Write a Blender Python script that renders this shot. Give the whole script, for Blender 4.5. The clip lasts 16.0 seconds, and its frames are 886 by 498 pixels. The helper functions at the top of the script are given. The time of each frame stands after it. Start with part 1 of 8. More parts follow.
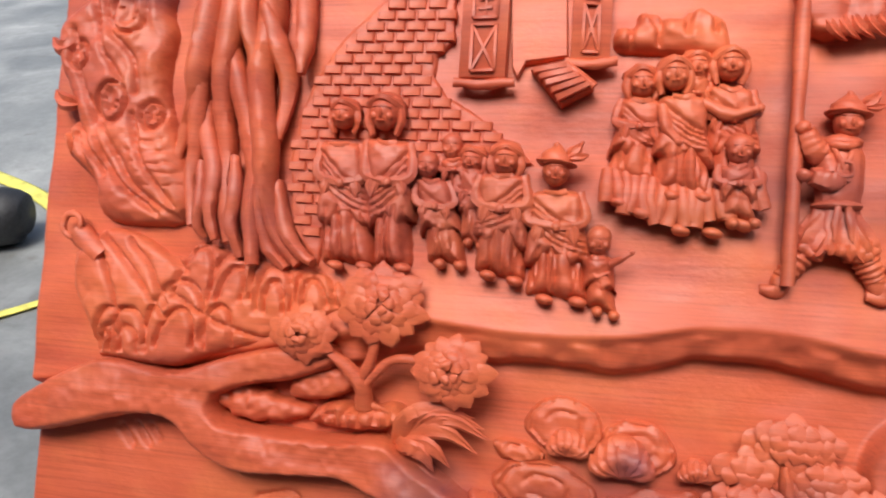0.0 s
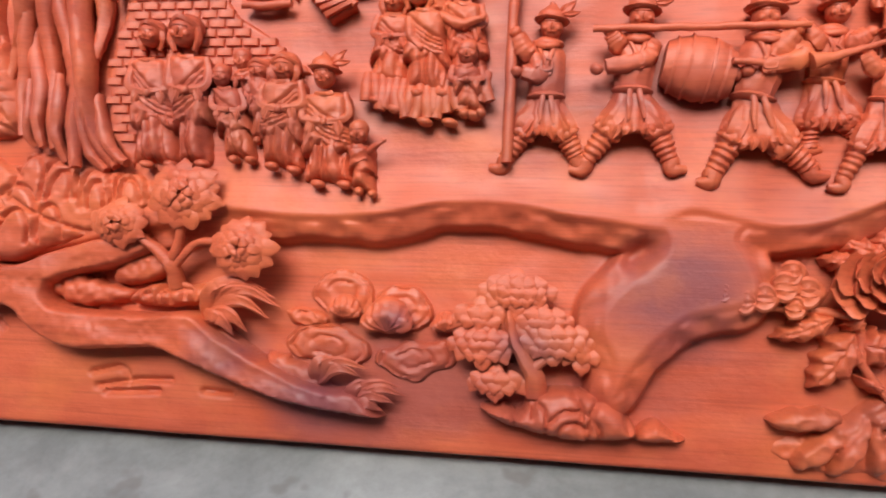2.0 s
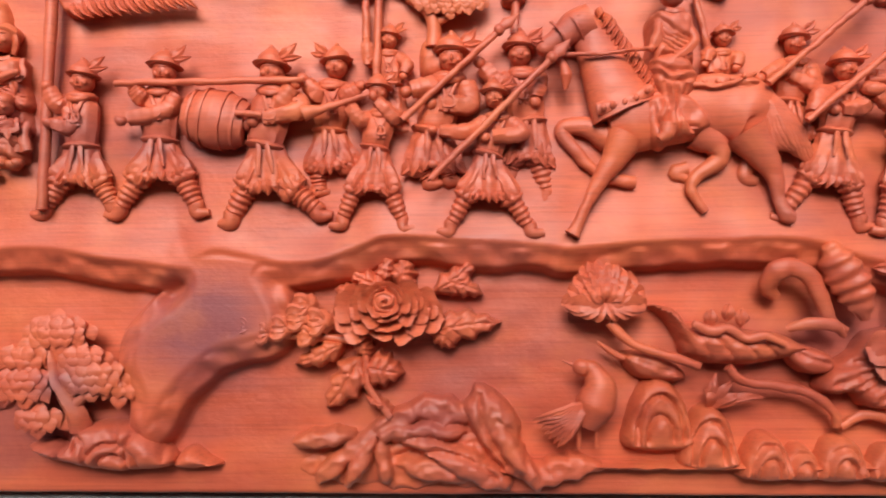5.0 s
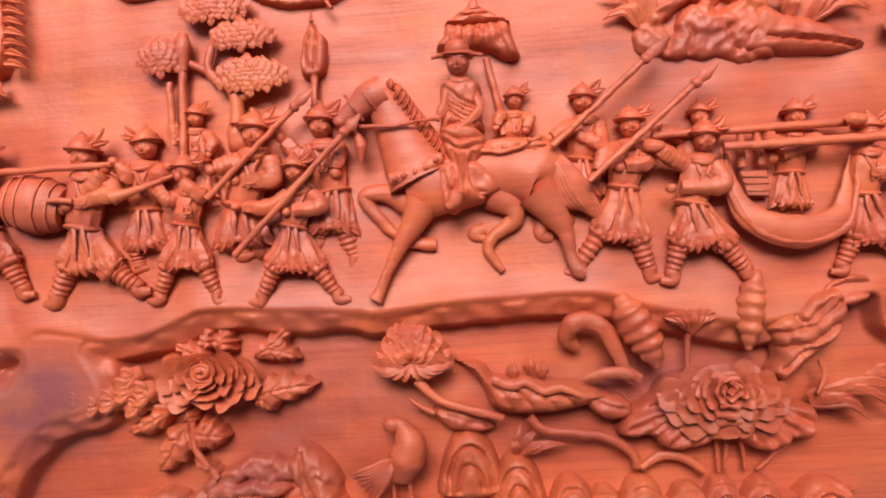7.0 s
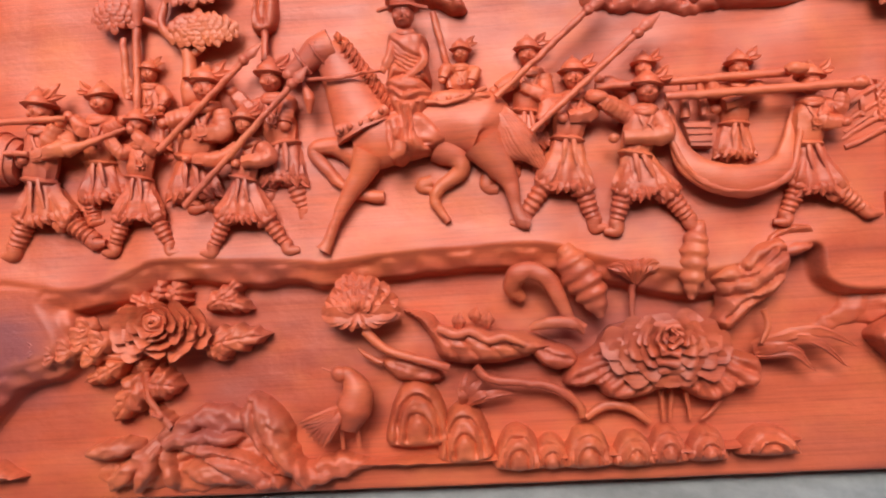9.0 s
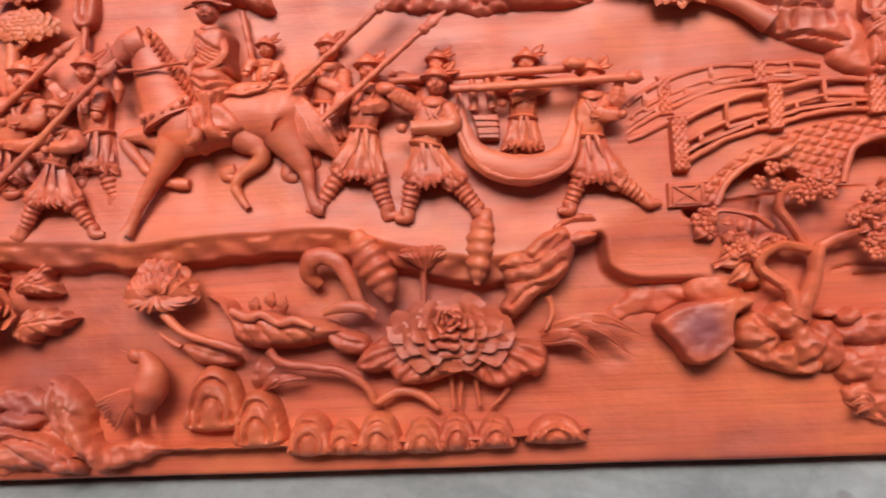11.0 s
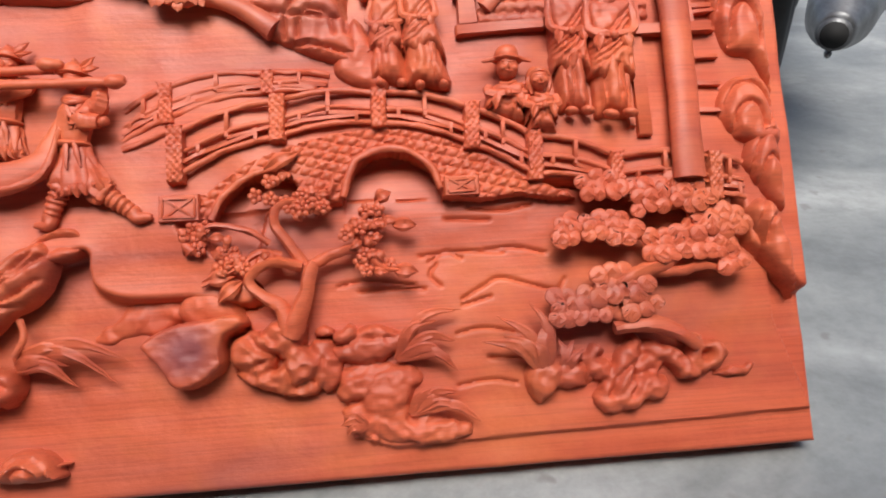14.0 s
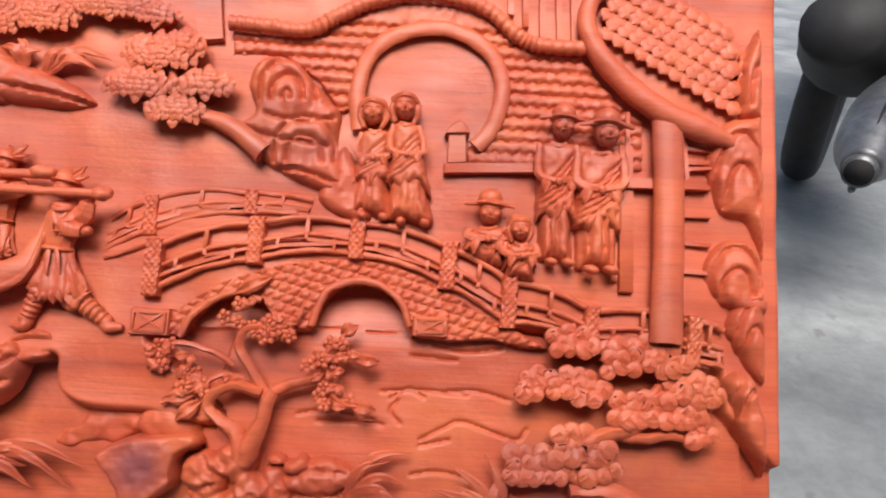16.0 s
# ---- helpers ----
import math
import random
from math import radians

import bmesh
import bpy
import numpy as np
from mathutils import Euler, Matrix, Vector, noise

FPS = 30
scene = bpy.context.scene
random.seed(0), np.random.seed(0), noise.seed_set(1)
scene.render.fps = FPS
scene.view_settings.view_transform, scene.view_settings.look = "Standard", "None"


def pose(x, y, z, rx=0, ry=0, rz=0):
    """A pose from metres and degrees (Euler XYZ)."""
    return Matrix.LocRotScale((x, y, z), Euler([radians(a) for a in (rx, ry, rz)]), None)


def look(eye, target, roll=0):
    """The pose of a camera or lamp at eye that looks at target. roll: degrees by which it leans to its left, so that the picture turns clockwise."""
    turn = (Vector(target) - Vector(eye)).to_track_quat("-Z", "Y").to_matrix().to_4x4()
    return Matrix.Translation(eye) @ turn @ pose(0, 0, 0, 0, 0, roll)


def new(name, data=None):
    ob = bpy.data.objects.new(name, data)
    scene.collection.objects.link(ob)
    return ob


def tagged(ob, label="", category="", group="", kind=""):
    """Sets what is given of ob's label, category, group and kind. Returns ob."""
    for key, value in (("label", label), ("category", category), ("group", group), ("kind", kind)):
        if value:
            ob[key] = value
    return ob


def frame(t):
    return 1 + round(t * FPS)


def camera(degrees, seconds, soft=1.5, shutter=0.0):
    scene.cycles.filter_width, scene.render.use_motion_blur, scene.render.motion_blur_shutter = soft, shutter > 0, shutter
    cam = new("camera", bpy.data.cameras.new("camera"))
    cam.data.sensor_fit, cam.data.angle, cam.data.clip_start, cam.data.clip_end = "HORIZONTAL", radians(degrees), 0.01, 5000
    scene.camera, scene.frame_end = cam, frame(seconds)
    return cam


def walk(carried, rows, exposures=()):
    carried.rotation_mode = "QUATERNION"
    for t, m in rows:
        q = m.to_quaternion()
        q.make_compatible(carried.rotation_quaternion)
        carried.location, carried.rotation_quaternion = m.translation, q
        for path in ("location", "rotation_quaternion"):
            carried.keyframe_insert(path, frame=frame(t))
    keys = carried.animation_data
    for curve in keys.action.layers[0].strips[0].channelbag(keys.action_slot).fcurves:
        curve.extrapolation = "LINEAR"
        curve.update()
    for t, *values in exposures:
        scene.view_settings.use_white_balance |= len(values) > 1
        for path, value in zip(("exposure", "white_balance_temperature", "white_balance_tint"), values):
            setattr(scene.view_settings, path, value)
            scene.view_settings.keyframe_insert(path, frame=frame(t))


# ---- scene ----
cam = camera(66.0, 16.0, soft=1.9, shutter=0.3)
# The carved panel leans back; its local x runs along the foot, z up the face, and the face looks along -y.
PANEL = pose(0, 0, 0, -35.7, 0, 0)
FLOOR = -0.04
ROWS = [
    (0, 0.5236, -0.5715, 0.2595, 11.77, 2.93, 3.77),
    (0.5, 0.5689, -0.5557, 0.2373, 10.26, 2.89, 3.05),
    (1, 0.6243, -0.5978, 0.1997, 9.82, 2.39, 3.50),
    (1.5, 0.6631, -0.6331, 0.1762, 8.71, 1.76, 1.87),
    (2, 0.7141, -0.6421, 0.1676, 8.64, 2.29, 2.08),
    (2.5, 0.7721, -0.6436, 0.1833, 6.93, 3.27, 0.59),
    (3, 0.8360, -0.6391, 0.1873, 4.23, 4.79, -1.81),
    (3.5, 0.8944, -0.6389, 0.1938, 3.39, 4.39, -2.89),
    (4, 0.9481, -0.6459, 0.1934, 3.31, 4.28, -3.12),
    (4.5, 1.0113, -0.6473, 0.1862, 3.02, 3.22, -1.79),
    (5, 1.0889, -0.6582, 0.1929, 2.06, 3.60, -0.32),
    (5.2, 1.1162, -0.6613, 0.1917, 2.14, 3.56, 0.34),
    (7.3, 1.2933, -0.6831, 0.2930, 2.63, 1.06, -3.71),
    (7.5, 1.2889, -0.6822, 0.3001, 2.36, 1.04, -3.59),
    (8, 1.2755, -0.6833, 0.3069, 3.36, 1.35, -3.38),
    (8.5, 1.3013, -0.6840, 0.2859, 2.63, 1.74, -3.01),
    (8.7, 1.3206, -0.6856, 0.2596, 3.28, 1.24, -3.36),
    (10.8, 1.5367, -0.6856, 0.1479, 4.60, 5.51, -2.01),
    (11, 1.5614, -0.6858, 0.1441, 3.88, 5.94, -2.51),
    (11.5, 1.6200, -0.6820, 0.1420, 1.70, 5.70, -3.05),
    (12, 1.6631, -0.6753, 0.1418, 0.70, 6.43, -2.97),
    (12.5, 1.7189, -0.6637, 0.1549, -0.56, 6.25, -3.47),
    (13, 1.7987, -0.6541, 0.1534, -2.16, 6.67, -4.34),
    (13.5, 1.8941, -0.6514, 0.1343, -4.44, 6.78, -4.00),
    (14, 1.9454, -0.6461, 0.1340, -5.14, 6.34, -3.73),
    (14.5, 1.9532, -0.6398, 0.1604, -4.35, 8.57, -2.80),
    (15, 1.9509, -0.6381, 0.1841, -4.20, 9.34, -1.80),
    (15.5, 1.9611, -0.6464, 0.2116, -2.61, 7.65, 1.14),
    (16, 2.0153, -0.6602, 0.2540, -1.59, 7.63, 2.98),
]
walk(cam, [(t, PANEL @ pose(x, y, z, 90 + pitch, 0, yaw) @ pose(0, 0, 0, 0, 0, roll)) for t, x, y, z, yaw, pitch, roll in ROWS])
scene.view_settings.exposure = 0.0

# ---- light: a soft overcast yard, brightest from above and a little in front ----
world = bpy.data.worlds.new("world")
scene.world = world
world.use_nodes = True
nt = world.node_tree
sky = nt.nodes.new("ShaderNodeTexSky")
sky.sky_type, sky.sun_disc = "NISHITA", False
sky.sun_elevation, sky.sun_rotation = radians(70), radians(170)
sky.altitude, sky.dust_density = 0, 4.0
nt.links.new(sky.outputs[0], nt.nodes["Background"].inputs[0])
nt.nodes["Background"].inputs[1].default_value = 0.168
sun = new("sun", bpy.data.lights.new("sun", "SUN"))
sun.data.energy, sun.data.angle, sun.data.color = 4.25, radians(30), (1.0, 0.96, 0.92)
sun.matrix_world = look((0.55, -0.45, 4), (1.0, 1.5, 0))

# ---- materials ----
def material(name, rough=0.5, metal=0.0):
    m = bpy.data.materials.new(name)
    m.use_nodes = True
    b = m.node_tree.nodes["Principled BSDF"]
    b.inputs["Roughness"].default_value, b.inputs["Metallic"].default_value = rough, metal
    return m, m.node_tree, b


def node(tree, kind, **values):
    n = tree.nodes.new(kind)
    for key, value in values.items():
        n.inputs[key].default_value = value
    return n


def noise_at(tree, scale, size, detail=5.0, rough=0.55, twist=0.0):
    """Noise in the thing's own metres, stretched by scale."""
    co = tree.nodes.new("ShaderNodeTexCoord")
    mp = node(tree, "ShaderNodeMapping", Scale=scale)
    nz = node(tree, "ShaderNodeTexNoise", Scale=size, Detail=detail, Roughness=rough, Distortion=twist)
    tree.links.new(co.outputs["Object"], mp.inputs[0])
    tree.links.new(mp.outputs[0], nz.inputs["Vector"])
    return nz.outputs["Fac"]


def ramp(tree, fac, stops):
    r = tree.nodes.new("ShaderNodeValToRGB")
    e = r.color_ramp.elements
    while len(e) < len(stops):
        e.new(0.5)
    for el, (pos, col) in zip(e, stops):
        el.position, el.color = pos, (*col, 1)
    tree.links.new(fac, r.inputs[0])
    return r.outputs[0]


def mix(tree, fac, a, b, how="MIX"):
    m = tree.nodes.new("ShaderNodeMix")
    m.data_type, m.blend_type = "RGBA", how
    for sock, val in ((m.inputs[0], fac), (m.inputs[6], a), (m.inputs[7], b)):
        if isinstance(val, (int, float)):
            sock.default_value = val
        elif isinstance(val, tuple):
            sock.default_value = (*val, 1)
        else:
            tree.links.new(val, sock)
    return m.outputs[2]


def bump(tree, bsdf, heights):
    last = None
    for fac, strength, dist in heights:
        b = node(tree, "ShaderNodeBump", Strength=strength, Distance=dist)
        tree.links.new(fac, b.inputs["Height"])
        if last:
            tree.links.new(last, b.inputs["Normal"])
        last = b.outputs[0]
    tree.links.new(last, bsdf.inputs["Normal"])


def red_wood():
    m, t, b = material("red_carving_wood", 0.42)
    figure = noise_at(t, (0.5, 3.0, 7.0), 2.2, 4.0, 0.55, 0.6)
    base = ramp(t, figure, [(0.25, (0.33, 0.053, 0.025)), (0.42, (0.48, 0.082, 0.035)), (0.58, (0.60, 0.117, 0.048)), (0.8, (0.45, 0.092, 0.050))])
    grain = noise_at(t, (1.2, 30.0, 70.0), 6.0, 6.0, 0.65, 0.3)
    lines = ramp(t, grain, [(0.32, (0.50, 0.42, 0.40)), (0.52, (0.96, 0.95, 0.94)), (0.75, (1.0, 1.0, 1.0))])
    col = mix(t, 0.48, base, lines, "MULTIPLY")
    heart = noise_at(t, (1.0, 2.0, 2.6), 3.1, 3.0, 0.5, 0.4)
    heart = ramp(t, heart, [(0.53, (0, 0, 0)), (0.70, (0.6, 0.6, 0.6))])
    col = mix(t, heart, col, (0.24, 0.060, 0.052))
    # darker purple heartwood shows in a few broad streaks
    for cx, cz, rad in ((0.832, 0.160, 0.125), (1.765, 0.125, 0.050), (0.40, 0.085, 0.060), (0.10, 0.52, 0.06), (0.570, 0.124, 0.032), (0.70, 0.10, 0.055), (0.489, 0.043, 0.090)):
        co = t.nodes.new("ShaderNodeTexCoord")
        mp = node(t, "ShaderNodeMapping", Location=(-cx / rad, 0, -cz / rad * 1.3), Scale=(1 / rad, 0, 1.3 / rad))
        ln = t.nodes.new("ShaderNodeVectorMath")
        ln.operation = "LENGTH"
        t.links.new(co.outputs["Object"], mp.inputs[0])
        t.links.new(mp.outputs[0], ln.inputs[0])
        ad = t.nodes.new("ShaderNodeMath")
        ad.operation = "MULTIPLY_ADD"
        ad.inputs[1].default_value = 0.5
        t.links.new(noise_at(t, (1, 1, 5), 9.0, 4.0), ad.inputs[0])
        t.links.new(ln.outputs["Value"], ad.inputs[2])
        col = mix(t, ramp(t, ad.outputs[0], [(0.50, (0.85, 0.85, 0.85)), (1.15, (0, 0, 0))]), col, (0.20, 0.052, 0.060))
    dust = noise_at(t, (1.0, 1.0, 1.3), 9.0, 5.0, 0.6)
    dust = ramp(t, dust, [(0.48, (0, 0, 0)), (0.72, (0.5, 0.5, 0.5))])
    col = mix(t, dust, col, (0.66, 0.17, 0.055))
    t.links.new(col, b.inputs["Base Color"])
    rough = ramp(t, noise_at(t, (1, 1, 4), 14.0), [(0.3, (0.44,) * 3), (0.7, (0.60,) * 3)])
    t.links.new(rough, b.inputs["Roughness"])
    chisel = noise_at(t, (1, 1, 1.6), 190.0, 3.0)
    bump(t, b, [(grain, 0.14, 0.002), (chisel, 0.14, 0.0022)])
    return m


def concrete():
    m, t, b = material("grey_concrete", 0.62)
    big = noise_at(t, (1, 1.6, 1), 2.6, 6.0, 0.65, 0.5)
    fine = noise_at(t, (1, 1, 1), 38.0, 8.0, 0.7)
    base = ramp(t, big, [(0.28, (0.13, 0.138, 0.138)), (0.5, (0.225, 0.238, 0.236)), (0.7, (0.34, 0.355, 0.35))])
    col = mix(t, 0.6, base, ramp(t, fine, [(0.3, (0.62, 0.62, 0.62)), (0.6, (1, 1, 1))]), "MULTIPLY")
    spots = ramp(t, noise_at(t, (1, 1, 1), 21.0, 2.0), [(0.66, (0, 0, 0)), (0.73, (0.6, 0.6, 0.6))])
    col = mix(t, spots, col, (0.15, 0.14, 0.135))
    t.links.new(col, b.inputs["Base Color"])
    t.links.new(ramp(t, big, [(0.3, (0.42,) * 3), (0.7, (0.7,) * 3)]), b.inputs["Roughness"])
    bump(t, b, [(big, 0.15, 0.01), (fine, 0.25, 0.003)])
    return m


def plain(name, col, rough, metal=0.0, size=30.0, vary=0.35, depth=0.0015):
    m, t, b = material(name, rough, metal)
    nz = noise_at(t, (1, 1, 1), size, 6.0, 0.65)
    dark = tuple(c * (1 - vary) for c in col)
    light = tuple(min(1, c * (1 + vary)) for c in col)
    t.links.new(ramp(t, nz, [(0.3, dark), (0.7, light)]), b.inputs["Base Color"])
    bump(t, b, [(nz, 0.3, depth)])
    return m


WOOD, CONCRETE = red_wood(), concrete()
BLACK = plain("black_woven_plastic", (0.018, 0.019, 0.022), 0.55, 0.0, 160.0, 0.5, 0.003)
STEEL = plain("dull_exhaust_steel", (0.16, 0.165, 0.17), 0.42, 0.7, 40.0, 0.4)
SOOT = plain("soot_black", (0.008, 0.008, 0.008), 0.8)
RUBBER = plain("dark_rubber", (0.02, 0.02, 0.021), 0.7)
PAINT = plain("dark_painted_metal", (0.03, 0.032, 0.036), 0.35, 0.3)
GREY = plain("grey_painted_metal", (0.20, 0.21, 0.22), 0.45, 0.4)
YELLOW = plain("yellow_strap", (0.62, 0.58, 0.12), 0.6)
PLASTER = plain("grey_render", (0.22, 0.21, 0.20), 0.85, 0.0, 6.0, 0.25, 0.004)
PINE = plain("rough_pine_batten", (0.35, 0.24, 0.13), 0.7, 0.0, 20.0)

# ---- carving tools, in panel metres: u along the foot, v up the face, w out of it ----
def spline(pts, n=8, closed=False):
    p = np.array(pts, float)
    if len(p) < 3 and not closed:
        k = np.linspace(0, 1, n + 1)[:, None]
        return p[0] * (1 - k) + p[-1] * k
    q = np.vstack([p[-1], p, p[0], p[1]]) if closed else np.vstack([2 * p[0] - p[1], p, 2 * p[-1] - p[-2]])
    out = []
    for a, b, c, d in zip(q[:-3], q[1:-2], q[2:-1], q[3:]):
        for k in np.arange(n) / n:
            out.append(0.5 * (2 * b + (c - a) * k + (2 * a - 5 * b + 4 * c - d) * k * k + (3 * b - a - 3 * c + d) * k ** 3))
    if not closed:
        out.append(p[-1])
    return np.array(out)


def distance(P, line):
    best = np.full(len(P), 1e9)
    for a, b in zip(line[:-1], line[1:]):
        ab = b - a
        k = np.clip(((P - a) @ ab) / max(ab @ ab, 1e-12), 0, 1)
        best = np.minimum(best, ((P - a - k[:, None] * ab) ** 2).sum(1))
    return np.sqrt(best)


def within(P, poly):
    hit = np.zeros(len(P), bool)
    for a, b in zip(poly, np.roll(poly, -1, 0)):
        if abs(a[1] - b[1]) > 1e-12:
            hit ^= ((a[1] > P[:, 1]) != (b[1] > P[:, 1])) & (P[:, 0] < (b[0] - a[0]) * (P[:, 1] - a[1]) / (b[1] - a[1]) + a[0])
    return hit


def depth_in(P, poly):
    d = distance(P, np.vstack([poly, poly[:1]]))
    return np.where(within(P, poly), d, -d)


def wobble(P, size, seed=0.0):
    """A cheap smooth field between -1 and 1."""
    x, y = P[:, 0] / size + seed, P[:, 1] / size - 1.7 * seed
    return (np.sin(x * 5.1 + 1.3 * np.sin(y * 3.7 + seed)) + np.sin(y * 6.3 + 1.7 * np.sin(x * 2.9)) + np.sin((x + y) * 4.1 + np.sin(x * 7.7 - y * 2.3))) / 3


TABLE = np.random.RandomState(3).uniform(-1, 1, (64, 64, 64))


def lattice(v, size, seed=0):
    """Smooth random values at points in space."""
    q = v / size + seed * 3.7
    i = np.floor(q).astype(int)
    f = q - i
    f = f * f * (3 - 2 * f)
    out = 0
    for a in (0, 1):
        for b in (0, 1):
            for d in (0, 1):
                wgt = (f[:, 0] if a else 1 - f[:, 0]) * (f[:, 1] if b else 1 - f[:, 1]) * (f[:, 2] if d else 1 - f[:, 2])
                out = out + wgt * TABLE[(i[:, 0] + a) % 64, (i[:, 1] + b) % 64, (i[:, 2] + d) % 64]
    return out


def cut(P, h, grooves):
    """Lowers h along the lines; where cuts cross, the deeper one counts."""
    deepest = np.zeros(len(P))
    for line, wide, deep in grooves:
        line = np.array(line)
        lo, hi = line.min(0) - 3 * wide, line.max(0) + 3 * wide
        near = ((P > lo) & (P < hi)).all(1)
        if near.any():
            deepest[near] = np.maximum(deepest[near], deep * np.exp(-(distance(P[near], line) / wide) ** 2))
    h -= deepest
    return h


class Carving:
    """Collects the faces of one carved piece."""

    def __init__(self):
        self.v, self.f, self.n = [], [], 0

    def add(self, verts, faces):
        self.v.append(np.asarray(verts, float))
        self.f += [tuple(int(i) + self.n for i in f) for f in faces]
        self.n += len(verts)
        return self

    def tube(self, path, radii, flat=1.0, seg=10, n=6, folds=0, amp=0.0, phase=0.0, rings=0, ring_amp=0.0):
        p = spline(path, n)
        r = np.interp(np.linspace(0, 1, len(p)), np.linspace(0, 1, len(radii)), radii)
        if rings:
            r = r * (1 + ring_amp * np.sin(np.linspace(0, rings * 2 * math.pi, len(p))))
        t = np.gradient(p, axis=0)
        t /= np.linalg.norm(t, axis=1)[:, None] + 1e-12
        side = np.cross(t, (0, 0, 1.0))
        weak = np.linalg.norm(side, axis=1) < 0.2
        side[weak] = np.cross(t[weak], (0, 1.0, 0))
        side /= np.linalg.norm(side, axis=1)[:, None]
        up = np.cross(side, t)
        a = np.arange(seg) * 2 * math.pi / seg
        grow = np.linspace(0, 1, len(p))[:, None]
        rr = r[:, None] * (1 + amp * np.sqrt(grow) * np.cos(folds * a + phase + 1.2 * grow)) if folds else r[:, None] * np.ones(seg)
        v = p[:, None] + side[:, None] * (rr * np.cos(a))[..., None] + up[:, None] * (flat * rr * np.sin(a))[..., None]
        k = len(p)
        f = [(i * seg + j, (i + 1) * seg + j, (i + 1) * seg + (j + 1) % seg, i * seg + (j + 1) % seg) for i in range(k - 1) for j in range(seg)]
        f += [tuple(range(seg)), tuple(range(k * seg - 1, (k - 1) * seg - 1, -1))]
        return self.add(v.reshape(-1, 3), f)

    def ball(self, c, r, turn=0.0, seg=14, rows=9, lumps=0.0, seed=0.0):
        r = (r, r, r) if isinstance(r, (int, float)) else r
        th, ph = np.linspace(0, math.pi, rows), np.arange(seg) * 2 * math.pi / seg
        d = np.stack([np.outer(np.sin(th), np.cos(ph)), np.outer(np.cos(th), np.ones(seg)), np.outer(np.sin(th), np.sin(ph))], -1).reshape(-1, 3)
        if lumps:
            d = d * (1 + lumps * np.sin(5 * d[:, 0] + seed) * np.sin(4 * d[:, 1] + 2 * seed) * np.cos(4 * d[:, 2] - seed))[:, None]
        d = d * r
        c1, s1 = math.cos(radians(turn)), math.sin(radians(turn))
        v = np.stack([d[:, 0] * c1 - d[:, 1] * s1, d[:, 0] * s1 + d[:, 1] * c1, d[:, 2]], 1) + c
        f = [(i * seg + j, i * seg + (j + 1) % seg, (i + 1) * seg + (j + 1) % seg, (i + 1) * seg + j) for i in range(rows - 1) for j in range(seg)]
        return self.add(v, f)

    def leaf(self, path, wide, flat=0.22, kind="leaf", seg=8, n=3, cup=0.0):
        """A thin blade with two swelling halves, a sunk midrib and a sharp rim."""
        shape = {"leaf": (0.10, 0.62, 0.95, 1, 0.78, 0.42, 0.02), "petal": (0.30, 0.62, 0.88, 1, 1, 0.74, 0.10), "blade": (0.6, 1, 1, 0.9, 0.7, 0.4, 0.02), "drop": (0.3, 0.7, 0.95, 1, 0.85, 0.5, 0.05)}[kind]
        p = spline(path, n + 2)
        k = len(p)
        r = wide * np.interp(np.linspace(0, 1, k), np.linspace(0, 1, len(shape)), shape)
        t = np.gradient(p, axis=0)
        t /= np.linalg.norm(t, axis=1)[:, None] + 1e-12
        side = np.cross(t, (0, 0, 1.0))
        side[np.linalg.norm(side, axis=1) < 0.2] = (1, 0, 0)
        side /= np.linalg.norm(side, axis=1)[:, None]
        up = np.cross(side, t)
        up *= np.where(up[:, 2:] < 0, -1, 1)
        th = max(wide * flat, 0.0008)
        ax, ay = np.array((-1, -0.55, 0, 0.55, 1, 0.4, -0.4)), np.array((0.0, 0.9, 0.35, 0.9, 0.0, -1.4, -1.4))
        v = p[:, None] + side[:, None] * (r[:, None] * ax)[..., None] + up[:, None] * (th * np.sqrt(r[:, None] / wide) * (ay + cup * ax * ax))[..., None]
        m = len(ax)
        f = [(i * m + q, i * m + (q + 1) % m, (i + 1) * m + (q + 1) % m, (i + 1) * m + q) for i in range(k - 1) for q in range(m)]
        f += [tuple(range(m - 1, -1, -1)), tuple(range((k - 1) * m, k * m))]
        return self.add(v.reshape(-1, 3), f)

    def plate(self, outline, w0, w1, edge=0.012, grooves=(), rough=0.0, size=0.03, step=0.0020, sharp=False, tilt=(0, 0), domed=0.0, seed=0.0):
        """A raised piece with a rounded rim: a fine sheet over the outline, with cuts in it."""
        poly = np.array(outline, float) if sharp else spline(outline, 6, True)
        lo, hi = poly.min(0) - step, poly.max(0) + step
        nu, nv = (np.ceil((hi - lo) / step).astype(int) + 1)
        P = np.stack(np.meshgrid(lo[0] + step * np.arange(nu), lo[1] + step * np.arange(nv), indexing="ij"), -1).reshape(-1, 2)
        sd = depth_in(P, poly)
        D = sd.reshape(nu, nv)
        gu, gv = np.gradient(D, step)
        g = np.stack([gu.ravel(), gv.ravel()], 1)
        g /= np.linalg.norm(g, axis=1)[:, None] + 1e-9
        rim = (sd < 0) & (sd > -1.5 * step)
        Q = P.copy()
        Q[rim] -= g[rim] * sd[rim][:, None]
        s = np.clip(sd / edge, 0, 1)
        h = w0 + (w1 - w0) * np.sqrt(1 - (1 - s) ** 2)
        if domed:
            h += domed * np.clip(sd / max(sd.max(), 1e-6), 0, 1)
        mid = (lo + hi) / 2
        h += s * ((Q - mid) @ np.array(tilt))
        if rough:
            h += s * rough * wobble(Q, size, seed)
        h = cut(Q, h, grooves)
        h[sd <= 0] = w0 - 0.004
        keep = sd > -1.5 * step
        idx = -np.ones(len(P), int)
        idx[keep] = np.arange(keep.sum())
